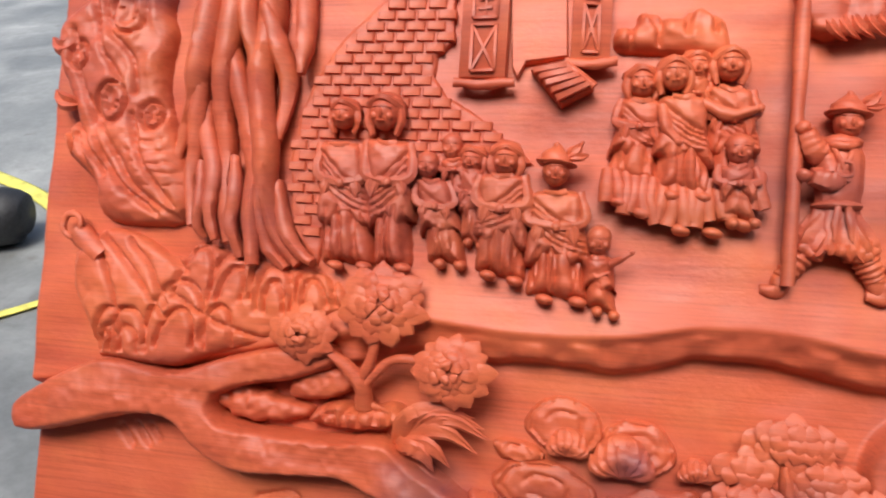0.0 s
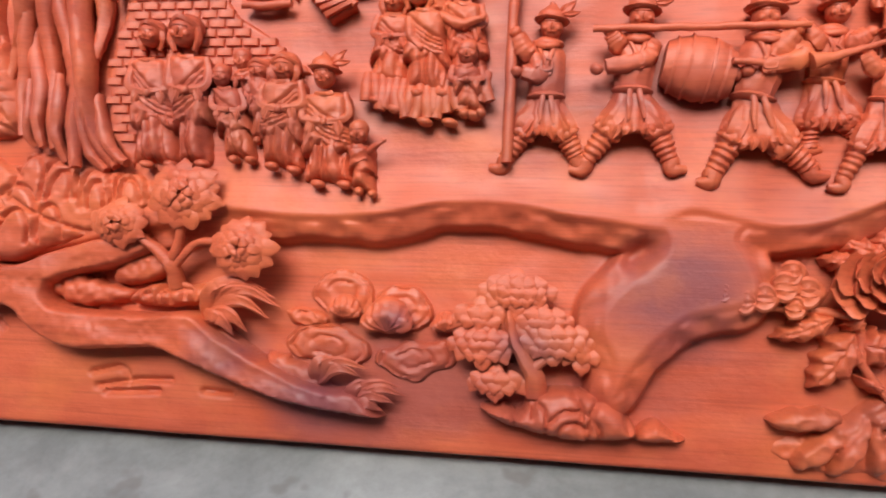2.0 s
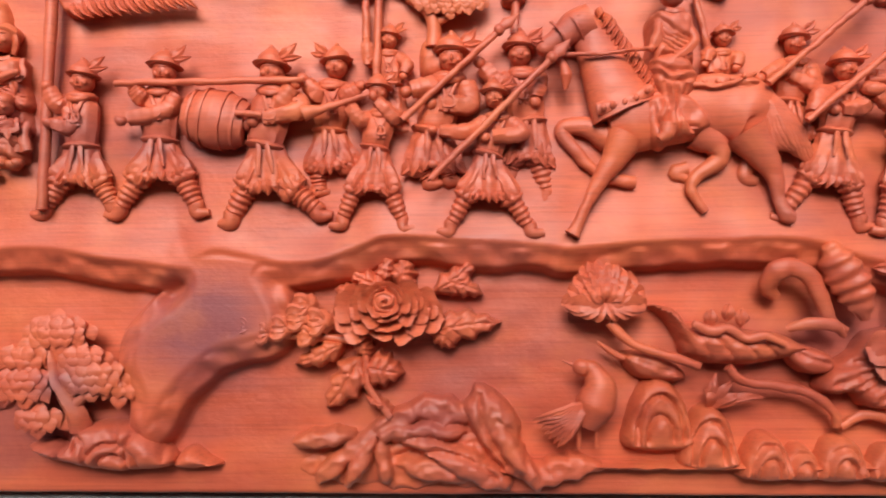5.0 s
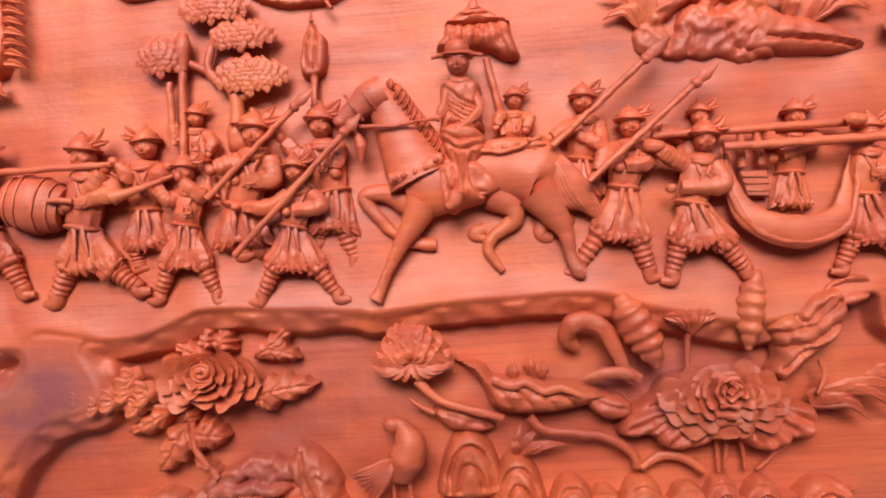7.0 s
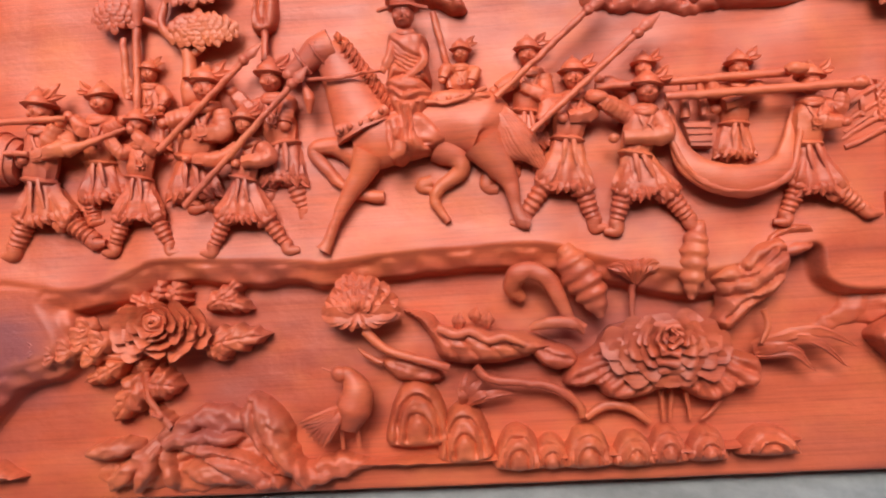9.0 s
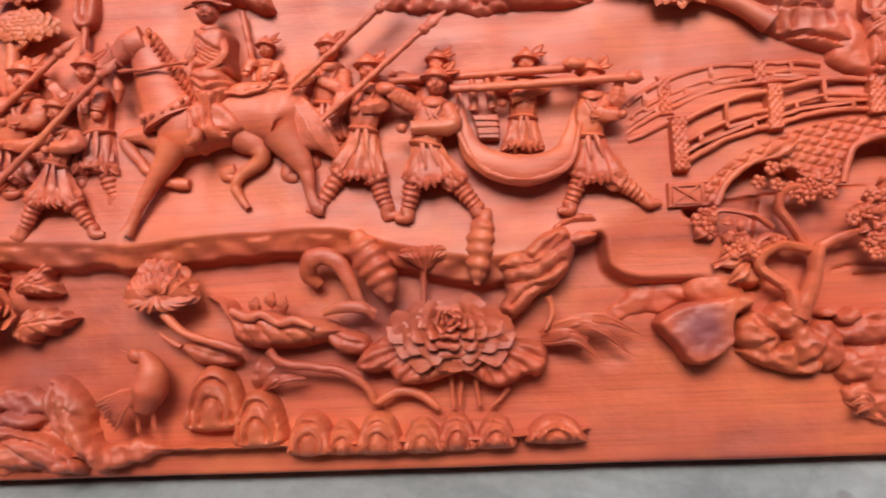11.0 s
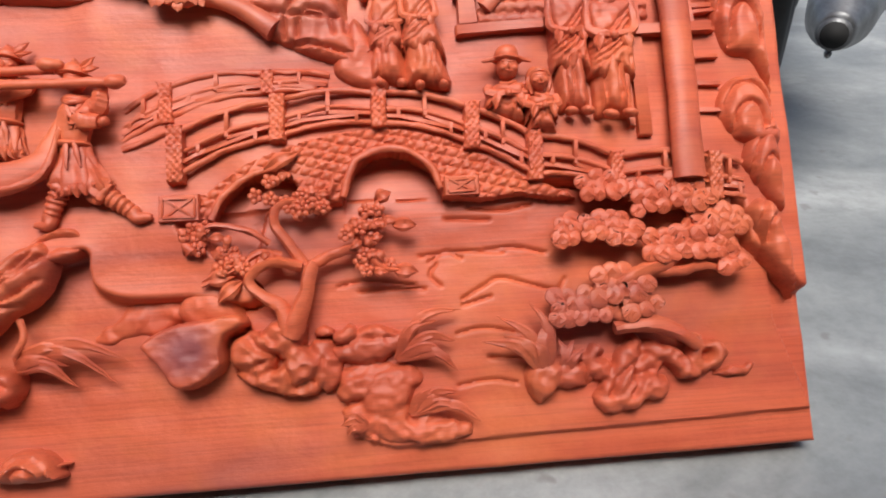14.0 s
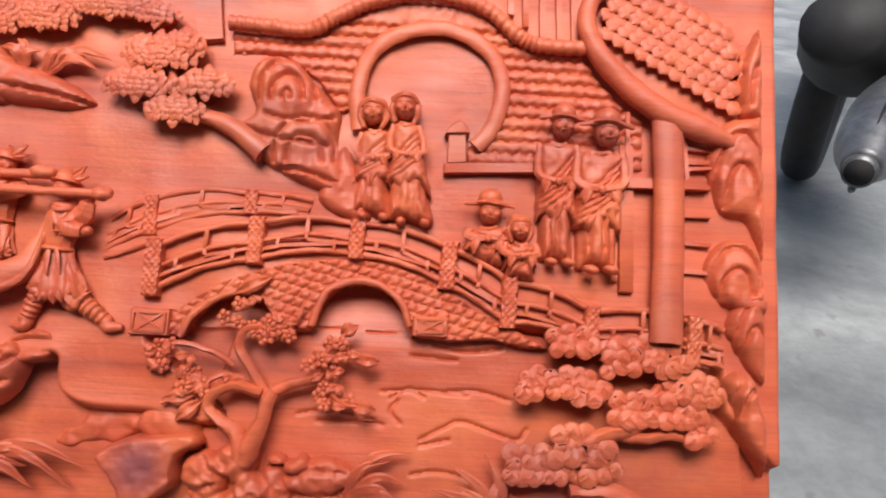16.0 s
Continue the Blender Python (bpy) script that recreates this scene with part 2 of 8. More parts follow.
        I = idx.reshape(nu, nv)
        ok = (I[:-1, :-1] >= 0) & (I[1:, :-1] >= 0) & (I[1:, 1:] >= 0) & (I[:-1, 1:] >= 0)
        inn = np.maximum.reduce([D[:-1, :-1], D[1:, :-1], D[1:, 1:], D[:-1, 1:]]) > 0
        ok &= inn
        f = np.stack([I[:-1, :-1][ok], I[1:, :-1][ok], I[1:, 1:][ok], I[:-1, 1:][ok]], 1)
        return self.add(np.column_stack([Q, h])[keep], f)

    def mound(self, bumps, w0, grooves=(), rough=0.0012, size=0.025, step=0.0019, soft=260.0):
        """Rounded masses that melt into one another: (u, v, long, short, turn, top) each."""
        b = np.array(bumps, float)
        far = b[:, 2:4].max(1)[:, None] * 1.3
        lo, hi = (b[:, :2] - far).min(0), (b[:, :2] + far).max(0)
        nu, nv = (np.ceil((hi - lo) / step).astype(int) + 1)
        P = np.stack(np.meshgrid(lo[0] + step * np.arange(nu), lo[1] + step * np.arange(nv), indexing="ij"), -1).reshape(-1, 2)
        W = P + 0.0042 * np.stack([wobble(P, 0.06, 1.0), wobble(P, 0.055, 4.0)], 1) + 0.0016 * np.stack([wobble(P, 0.021, 2.0), wobble(P, 0.019, 5.0)], 1)
        total = np.ones(len(P))
        for u, v, ru, rv, turn, top in bumps:
            c1, s1 = math.cos(radians(turn)), math.sin(radians(turn))
            x, y = W[:, 0] - u, W[:, 1] - v
            q = np.clip(((x * c1 + y * s1) / ru) ** 2 + ((y * c1 - x * s1) / rv) ** 2, 0, 1)
            total += np.exp(soft * (top - w0) * (1 - q ** 2.4) ** 0.5) - 1
        h = w0 + np.log(total) / soft
        up = h > w0 + 0.002
        h += np.where(up, 2.0 * rough * (0.5 - np.abs(wobble(P, size, 2.0))) + 0.5 * rough * wobble(P, size * 0.4, 3.0), 0)
        h = cut(P, h, grooves)
        h[~up] = w0 - 0.004
        U = up.reshape(nu, nv)
        some = U[:-1, :-1] | U[1:, :-1] | U[1:, 1:] | U[:-1, 1:]
        I = np.arange(nu * nv).reshape(nu, nv)
        f = np.stack([I[:-1, :-1][some], I[1:, :-1][some], I[1:, 1:][some], I[:-1, 1:][some]], 1)
        used, back = np.unique(f, return_inverse=True)
        return self.add(np.column_stack([P, h])[used], back.reshape(-1, 4))

    def prism(self, poly, w0, w1, bevel=0.0015):
        p = np.array(poly, float)
        k, c = len(p), p.mean(0)
        size = np.linalg.norm(p - c, axis=1)[:, None]
        top = c + (p - c) * (1 - bevel / np.maximum(size, bevel * 2))
        z = np.ones((k, 1))
        v = np.vstack([np.hstack([p, z * w0]), np.hstack([p, z * (w1 - bevel)]), np.hstack([top, z * w1])])
        f = [(r * k + i, r * k + (i + 1) % k, (r + 1) * k + (i + 1) % k, (r + 1) * k + i) for r in (0, 1) for i in range(k)]
        return self.add(v, f + [tuple(range(2 * k, 3 * k))])

    def bar(self, a, b, wide, w0, w1, bevel=0.001):
        a, b = np.array(a, float), np.array(b, float)
        d = (b - a) / np.linalg.norm(b - a)
        s = np.array((-d[1], d[0])) * wide / 2
        return self.prism([a - s, b - s, b + s, a + s], w0, w1, bevel)

    def part(self, name, parent=None, label="", mat=None, smooth=True, chisel=0.0009):
        v = np.vstack(self.v)
        # small uneven tool marks
        if chisel:
            v = v + chisel * np.stack([lattice(v, 0.007, 0), lattice(v, 0.007, 17), lattice(v, 0.006, 31) + 0.8 * lattice(v, 0.016, 5)], 1)
        me = bpy.data.meshes.new(name)
        me.from_pydata(np.stack([v[:, 0], -v[:, 2], v[:, 1]], 1).tolist(), [], self.f)
        me.materials.append(mat or WOOD)
        bm = bmesh.new()
        bm.from_mesh(me)
        bmesh.ops.recalc_face_normals(bm, faces=bm.faces) if len(bm.faces) < 4000 else None
        bm.to_mesh(me)
        bm.free()
        me.shade_smooth()
        me.set_sharp_from_angle(angle=radians(48))
        ob = new(name, me)
        ob.parent = parent or panel
        return tagged(ob, label)


class Tuft:
    """Blades of one plant, each a part of its own."""

    def __init__(self):
        self.blades = []

    def leaf(self, *a, **k):
        self.blades.append(Carving().leaf(*a, **k))

    def part(self, name, label=""):
        first = self.blades[0].part(name, label=label)
        for b in self.blades[1:]:
            b.part("blade", first)
        return first


def at(p, w):
    return (p[0], p[1], w)


def mid(a, b, k=0.5):
    return (a[0] + (b[0] - a[0]) * k, a[1] + (b[1] - a[1]) * k)


def arches(c, wide, high, n=2, lean=0.0, width=0.0024, deep=0.0065):
    """Nested arch cuts, as carvers mark rock."""
    out = []
    for k in range(n):
        s = 1 - 0.42 * k
        pts = [(c[0] + s * wide * x + lean * y * high, c[1] + s * high * y) for x, y in ((-0.5, 0), (-0.46, 0.5), (-0.2, 0.95), (0.15, 0.98), (0.42, 0.6), (0.5, 0.05))]
        out.append((spline(pts, 5), width, deep))
    return out


panel = tagged(new("relief_panel"), "large red hardwood relief panel carved with a procession, leaning on concrete", "wood carving")
panel.matrix_world = PANEL

# ---- the board: one carved sheet with its back and edges ----
U1, V0, V1 = 2.37, -0.006, 1.17
LEDGE = spline([(0.401, 0.221), (0.464, 0.216), (0.531, 0.217), (0.574, 0.222), (0.616, 0.231), (0.678, 0.232), (0.729, 0.222), (0.778, 0.216), (0.821, 0.211), (0.843, 0.228), (0.896, 0.217), (0.948, 0.218), (0.991, 0.233), (1.017, 0.240), (1.099, 0.236), (1.169, 0.230), (1.183, 0.227), (1.263, 0.233), (1.370, 0.236), (1.422, 0.231), (1.466, 0.216), (1.557, 0.197), (1.637, 0.210), (1.671, 0.217)], 5)
BANK = spline([(1.671, 0.208), (1.677, 0.185), (1.707, 0.170), (1.760, 0.168)] + [(1.769, 0.167), (1.797, 0.161), (1.824, 0.160), (1.834, 0.174), (1.809, 0.202), (1.785, 0.228), (1.763, 0.242)], 4)
UPPER = np.vstack([[(-0.05, 0.125), (0.05, 0.140), (0.16, 0.166), (0.24, 0.184), (0.31, 0.200), (0.37, 0.216)], LEDGE, BANK, [(1.780, 0.250), (1.904, 0.261), (2.010, 0.257), (2.120, 0.264), (2.305, 0.246), (2.308, 0.196), (2.361, 0.142)], [(2.5, 0.16), (2.5, 1.3), (-0.05, 1.3)]])

TRUNK = spline([(0.806, 0.233), (0.819, 0.205), (0.805, 0.189), (0.783, 0.167), (0.763, 0.140), (0.764, 0.116), (0.774, 0.093), (0.773, 0.062), (0.783, 0.063), (0.800, 0.092), (0.817, 0.112), (0.842, 0.134), (0.871, 0.142), (0.895, 0.150), (0.904, 0.167), (0.897, 0.188), (0.885, 0.210), (0.891, 0.228)], 5, True)


def board():
    us = np.linspace(0, U1, 1330)
    vs = np.concatenate([np.linspace(V0, 0.69, 390), np.linspace(0.71, V1, 24)])
    P = np.stack(np.meshgrid(us, vs, indexing="ij"), -1).reshape(-1, 2)
    h = np.full(len(P), -0.025) + 0.0015 * wobble(P, 0.2) + 0.0006 * wobble(P, 0.05, 2.0)
    low = P[:, 1] < 0.7
    sd = np.full(len(P), 0.3)
    sd[low] = depth_in(P[low], UPPER)
    # the bare trunk that parts the two ponds
    some = (P[:, 0] > 0.7) & (P[:, 0] < 1.05) & (P[:, 1] < 0.3)
    sd[some] = np.maximum(sd[some], depth_in(P[some], TRUNK))
    lip = np.interp(P[:, 0], [0, 0.15, 0.42, 1.55, 1.75, 2.37], [0.0, 0.1, 1, 1, 0.25, 0.0])
    near = (-0.006 + 0.018 * lip * np.exp(-np.clip(sd, 0, 1) / 0.035)) + 0.0025 * wobble(P, 0.11, 1.0)
    flat = np.clip((depth_in(P[some], TRUNK) + 0.012) / 0.024, 0, 1)
    near[some] = near[some] * (1 - flat) + (0.006 + 0.0012 * wobble(P[some], 0.12, 6.0)) * flat
    k = np.clip(sd / 0.009, 0, 1)
    k = k * k * (3 - 2 * k)
    h = np.where((sd > 0) & (P[:, 0] < 1.62), -0.025 + 0.028 * lip, h)
    h = h + (near - h) * k
    # a bark-like second edge hangs under the ledge
    under = (sd < 0) & (sd > -0.03) & (P[:, 0] < 1.62)
    band = np.clip((sd + 0.021 + 0.004 * wobble(P, 0.09, 3.0)) / 0.005, 0, 1) * lip
    h = np.where(under, h + band * (0.028 + 0.5 * sd + 0.0035 * wobble(P, 0.03, 4.0)), h)
    # soften the tool edges
    H = h.reshape(len(us), len(vs))
    for _ in range(2):
        H[1:-1, 1:-1] = (2 * H[1:-1, 1:-1] + H[:-2, 1:-1] + H[2:, 1:-1] + H[1:-1, :-2] + H[1:-1, 2:]) / 6
    h = H.ravel()
    # the water: shallow wave cuts
    waves = []
    for a in ([(1.991, 0.196), (2.008, 0.206), (2.023, 0.198)], [(2.045, 0.205), (2.078, 0.206), (2.107, 0.199)], [(1.902, 0.177), (1.928, 0.181), (1.975, 0.174)], [(1.997, 0.194), (1.991, 0.183), (2.001, 0.172)], [(2.021, 0.158), (2.043, 0.170), (2.060, 0.177), (2.091, 0.168), (2.115, 0.162), (2.124, 0.172)],
              [(1.922, 0.171), (1.954, 0.172), (1.985, 0.170)], [(2.014, 0.125), (2.041, 0.129), (2.072, 0.122)], [(2.012, 0.075), (2.043, 0.079), (2.069, 0.074)], [(2.044, 0.100), (2.086, 0.096)], [(2.032, 0.248), (2.064, 0.244), (2.097, 0.249)], [(2.009, 0.238), (2.053, 0.235)], [(1.982, 0.202), (2.021, 0.205), (2.065, 0.202)], [(2.021, 0.152), (2.049, 0.159)]):
        waves.append((spline(a, 5), 0.0017, 0.0036))
    # rough hollows left under the cliff
    for a in ([(0.241, 0.053), (0.273, 0.060), (0.284, 0.044)], [(0.248, 0.039), (0.292, 0.047), (0.330, 0.049)], [(0.258, 0.033), (0.317, 0.037)], [(0.091, 0.101), (0.104, 0.086)], [(0.107, 0.104), (0.122, 0.088)], [(0.124, 0.103), (0.131, 0.094)], [(0.368, 0.040), (0.397, 0.039)]):
        waves.append((spline(a, 4), 0.0034, 0.0062))
    # a scooped hollow where the trunk meets the ledge
    waves.append((np.array([(0.794, 0.189), (0.804, 0.198)]), 0.011, 0.016))
    h = cut(P, h, waves)
    # the water stands a step above the foot strip in the lower corner
    step = depth_in(P, np.array([(1.810, 0.155), (1.830, 0.111), (1.855, 0.088), (1.897, 0.079), (1.909, 0.052), (1.927, 0.026), (1.948, 0.020), (2.057, 0.022), (2.197, 0.024), (2.368, 0.027)] + [(2.338, 0.12), (2.335, 0.31), (1.85, 0.31)]))
    h += np.where((sd < 0) & (P[:, 1] < 0.27), 0.007 * np.clip(step / 0.003, 0, 1), 0)
    # hollows under the bridge arches
    for arch in ([(1.910, 0.240), (1.914, 0.272), (1.923, 0.289), (1.938, 0.302), (1.959, 0.306), (1.978, 0.300), (1.997, 0.287), (2.006, 0.268), (2.008, 0.240)], [(1.786, 0.236), (1.798, 0.264), (1.816, 0.281), (1.842, 0.291), (1.863, 0.283), (1.884, 0.254), (1.884, 0.236)]):
        box = (P[:, 0] > 1.75) & (P[:, 0] < 2.03) & (P[:, 1] > 0.22) & (P[:, 1] < 0.32)
        a = depth_in(P[box], np.array(arch))
        h[box] = np.where(a > 0, np.minimum(h[box], -0.018 - 0.012 * np.clip(P[box][:, 1] - 0.245, 0, 0.05) / 0.05), h[box])
    # the foot strip
    h = np.where(P[:, 1] < 0.006, np.minimum(h, -0.022), h)
    # rounded outer arris
    rim = np.minimum.reduce([P[:, 0], U1 - P[:, 0], P[:, 1] - V0, V1 - P[:, 1]])
    h -= 0.004 * np.clip(1 - rim / 0.004, 0, 1) ** 2
    nu, nv = len(us), len(vs)
    I = np.arange(nu * nv).reshape(nu, nv)
    f = np.stack([I[:-1, :-1], I[1:, :-1], I[1:, 1:], I[:-1, 1:]], -1).reshape(-1, 4).tolist()
    ring = np.concatenate([I[:, 0], I[-1, 1:], I[-2::-1, -1], I[0, -2:0:-1]])
    h += 0.0004 * lattice(np.column_stack([P * (0.25, 1), h]), 0.014) + 0.00012 * lattice(np.column_stack([P, h]), 0.006, 9)
    v = np.column_stack([P, h])
    back = v[ring].copy()
    back[:, 2] = -0.06
    n0, m = len(v), len(ring)
    f += [(int(ring[i]), n0 + i, n0 + (i + 1) % m, int(ring[(i + 1) % m])) for i in range(m)]
    f.append(tuple(range(n0, n0 + m))[::-1])
    c = Carving()
    c.add(np.vstack([v, back]), f)
    return c.part("board", chisel=0, label="solid red hardwood board with a carved ledge, sunken water and horizontal grain")


board()

# ---- kinds of carved pieces ----
def head(c, p, r, w, cap="scarf", feather=1):
    """A plain rounded head with its head-dress."""
    r *= 1.2
    c.ball(at(p, w), (r * 0.86, r, r * 0.95), lumps=0.03)
    c.ball((p[0], p[1] - 0.15 * r, w + 0.82 * r), (0.16 * r, 0.28 * r, 0.25 * r), seg=8, rows=6)
    c.ball((p[0], p[1] + 0.22 * r, w + 0.68 * r), (0.62 * r, 0.13 * r, 0.3 * r), seg=10, rows=6)
    c.ball((p[0], p[1] - 0.55 * r, w + 0.72 * r), (0.3 * r, 0.09 * r, 0.2 * r), seg=8, rows=5)
    for m in (-1, 1):
        c.ball((p[0] + m * 0.42 * r, p[1] - 0.25 * r, w + 0.6 * r), (0.28 * r, 0.26 * r, 0.28 * r), seg=8, rows=6)
    if cap == "scarf":
        c.ball((p[0], p[1] + 0.42 * r, w - 0.42 * r), (1.2 * r, 0.95 * r, 1.0 * r), lumps=0.12, seed=p[0] * 90)
        for m in (-1, 1):
            c.tube([(p[0] + m * 0.85 * r, p[1] + 0.5 * r, w), (p[0] + m * 1.0 * r, p[1] - 0.3 * r, w - 0.1 * r), (p[0] + m * 0.7 * r, p[1] - 1.2 * r, w - 0.2 * r)], [0.25 * r, 0.3 * r, 0.2 * r], seg=7, n=4)
        c.tube([(p[0] - r, p[1] + 0.35 * r, w), (p[0], p[1] + 0.75 * r, w + 0.75 * r), (p[0] + r, p[1] + 0.35 * r, w)], [0.22 * r] * 2, seg=6, n=5)
    elif cap == "bald":
        c.ball((p[0], p[1] + 0.35 * r, w), (0.92 * r, 0.8 * r, 0.95 * r))
    elif cap == "official":
        c.ball((p[0], p[1] + 0.95 * r, w), (0.95 * r, 0.85 * r, 0.95 * r))
        c.ball((p[0], p[1] + 0.5 * r, w + 0.1 * r), (1.22 * r, 0.18 * r, 1.15 * r), turn=-5)
        c.tube([(p[0] - 1.9 * r, p[1] + 0.55 * r, w), (p[0], p[1] + 0.6 * r, w + 0.6 * r), (p[0] + 1.9 * r, p[1] + 0.5 * r, w)], [0.14 * r, 0.3 * r, 0.14 * r], seg=6)
    else:
        c.tube([(p[0], p[1] + 0.4 * r, w), (p[0], p[1] + 1.0 * r, w), (p[0] + 0.1 * r * feather, p[1] + 1.75 * r, w)], [1.12 * r, 0.98 * r, 0.2 * r], seg=14, n=4)
        c.ball((p[0], p[1] + 0.5 * r, w), (1.38 * r, 0.24 * r, 1.3 * r), turn=-6 * feather)
        c.leaf([(p[0] + 0.5 * r * feather, p[1] + 0.9 * r, w + 0.4 * r), (p[0] + 1.15 * r * feather, p[1] + 1.25 * r, w + 0.5 * r), (p[0] + 1.75 * r * feather, p[1] + 1.95 * r, w + 0.2 * r)], 0.42 * r, 0.5)
        c.leaf([(p[0] + 0.7 * r * feather, p[1] + 0.8 * r, w + 0.5 * r), (p[0] + 1.4 * r * feather, p[1] + 0.85 * r, w + 0.5 * r), (p[0] + 2.1 * r * feather, p[1] + 1.05 * r, w + 0.2 * r)], 0.32 * r, 0.5)
        c.ball((p[0], p[1] + 1.62 * r, w + 0.15 * r), (0.22 * r, 0.3 * r, 0.25 * r), seg=8, rows=6)


def limb(c, pts, w, radii, flat=0.9, folds=5, amp=0.1):
    c.tube([at(p, q) for p, q in zip(pts, w)], radii, flat, 28, 8, folds, amp, pts[0][0] * 70)


def soldier(p, w=0.010, legs=True, cap="hat", feather=1, label="", name="carved_soldier"):
    """p: head, neck, belt, knee, toe, knee, toe, elbow, hand, elbow, hand."""
    c = Carving()
    H, N, B = p[0], p[1], p[2]
    s = max(0.75, min(1.25, math.dist(H, B) / 0.062))
    r = 0.0098 * s
    head(c, mid(H, N, 0.1), r, w + 0.008, cap, feather)
    dx, dy = B[0] - N[0], B[1] - N[1]
    c.ball(at(mid(N, B, 0.02), w + 0.004), (0.015 * s, 0.0065 * s, 0.012 * s), lumps=0.08)
    c.tube([at(mid(N, B, -0.08), w), at(mid(N, B, 0.25), w + 0.003), at(mid(N, B, 0.65), w + 0.003), at(B, w + 0.001)], [0.009 * s, 0.0165 * s, 0.0160 * s, 0.0135 * s], 0.66, 28, 8, 9, 0.07, H[0] * 60)
    for m in (-1, 1):
        c.tube([(N[0] + m * 0.010 * s, N[1] + 0.002, w + 0.0075 * s), (N[0] + m * 0.004 * s, N[1] - 0.012 * s, w + 0.0145 * s), (N[0] - m * 0.003 * s, N[1] - 0.030 * s, w + 0.0140 * s)], [0.0019 * s] * 2, 0.9, 7, 4)
    c.tube([(N[0], N[1] - 0.016 * s, w + 0.0165 * s), (N[0] + 0.004 * s, N[1] - 0.019 * s, w + 0.0165 * s), (N[0] + 0.004 * s, N[1] - 0.026 * s, w + 0.0165 * s), (N[0] - 0.004 * s, N[1] - 0.026 * s, w + 0.0165 * s), (N[0] - 0.004 * s, N[1] - 0.018 * s, w + 0.0165 * s)], [0.0012 * s] * 2, seg=6, n=3)
    c.tube([(N[0] - 0.011 * s, N[1] + 0.002 * s, w + 0.003), (N[0] - 0.006 * s, N[1] - 0.004 * s, w + 0.0135 * s), (N[0] + 0.006 * s, N[1] - 0.004 * s, w + 0.0135 * s), (N[0] + 0.011 * s, N[1] + 0.002 * s, w + 0.003)], [0.003 * s] * 2, 0.8, 8, 4)
    c.ball(at(B, w + 0.001), (0.0175 * s, 0.0045 * s, 0.0135 * s), turn=math.degrees(math.atan2(dy, dx)) + 90)
    if legs:
        kA, fA, kB, fB = p[3:7]
        m = mid(kA, kB)
        hem = (B[0] + (m[0] - B[0]) * 0.9, B[1] + (m[1] - B[1]) * 1.12)
        c.tube([at(B, w), at(mid(B, hem, 0.35), w + 0.001), at(mid(B, hem, 0.75), w + 0.002), at(hem, w + 0.001)], [0.0150 * s, 0.0180 * s, 0.0205 * s, 0.0222 * s], 0.52, 72, 9, 7, 0.15, p[0][0] * 40)
        # torn tongues along the tunic's hem, and the sash ends
        dn = np.subtract(hem, B) / max(math.dist(hem, B), 1e-6)
        ac = np.array((-dn[1], dn[0]))
        for q in range(7):
            x = (q - 3) / 3
            o = np.array(hem) + ac * x * 0.020 * s - dn * 0.005 * s
            c.leaf([at(o, w + 0.003 + 0.009 * s * math.sqrt(1 - 0.9 * x * x)), at(o + dn * 0.005 * s, w + 0.004 + 0.009 * s * math.sqrt(1 - 0.9 * x * x)), at(o + (dn + ac * x * 0.5) * (0.010 + 0.003 * math.sin(5 * q + H[0] * 90)) * s, w + 0.003 + 0.007 * s * math.sqrt(1 - 0.9 * x * x))], 0.0052 * s, 0.5, "drop", 8, 3)
        for x in (-0.12, 0.2):
            o = np.array(B) + ac * x * 0.02 * s
            c.tube([at(o, w + 0.012 * s), at(o + dn * 0.012 * s + ac * x * 0.01, w + 0.0135 * s), at(o + dn * 0.026 * s + ac * x * 0.02, w + 0.0135 * s)], [0.0022 * s, 0.0028 * s, 0.0012 * s], 0.6, 7, 4)
        for k, f in ((kA, fA), (kB, fB)):
            hip = mid(B, k, 0.25)
            ank = mid(k, f, 0.8)
            out = 1 if f[0] > k[0] else -1
            limb(c, [hip, mid(hip, k, 0.7), k, mid(k, ank, 0.1)], [w - 0.002, w + 0.001, w + 0.002, w], [0.011 * s, 0.0125 * s, 0.0122 * s, 0.0095 * s], 0.85, 7, 0.2)
            c.tube([at(mid(hip, k, 0.82), w + 0.001), at(mid(k, ank, 0.12), w + 0.001), at(mid(k, ank, 0.22), w)], [0.0118 * s, 0.0125 * s, 0.0098 * s], 0.85, 30, 6, 8, 0.12, k[0] * 50, 2, 0.07)
            c.tube([at(k, w), at(mid(k, ank, 0.5), w - 0.001), at(ank, w - 0.003)], [0.0095 * s, 0.0088 * s, 0.0065 * s], 0.95, 12, 20, rings=6, ring_amp=0.11)
            c.tube([at(mid(k, f, 0.72), w - 0.003), at(ank, w - 0.003), (f[0] - 0.002 * out, f[1] + 0.0005, w - 0.002), (f[0] + 0.010 * out, f[1] + 0.001, w - 0.002)], [0.0062 * s, 0.0080 * s, 0.0066 * s, 0.0030 * s], 0.9, 12, 6)
    for i, side in ((7, -1), (9, 1)):
        if len(p) > i + 1:
            e, h = p[i], p[i + 1]
            sh = (N[0] + (0.013 if e[0] > N[0] else -0.013) * s, N[1] - 0.006 * s)
            c.tube([at(sh, w + 0.004), at(e, w + 0.011), at(mid(e, h, 0.8), w + 0.014)], [0.0088 * s, 0.0090 * s, 0.0065 * s], 0.9, 16, 12, 5, 0.10, e[0] * 80, 7, 0.05)
            c.ball(at(h, w + 0.014), (0.0055 * s, 0.005 * s, 0.005 * s))
    return c.part(name, label=label)


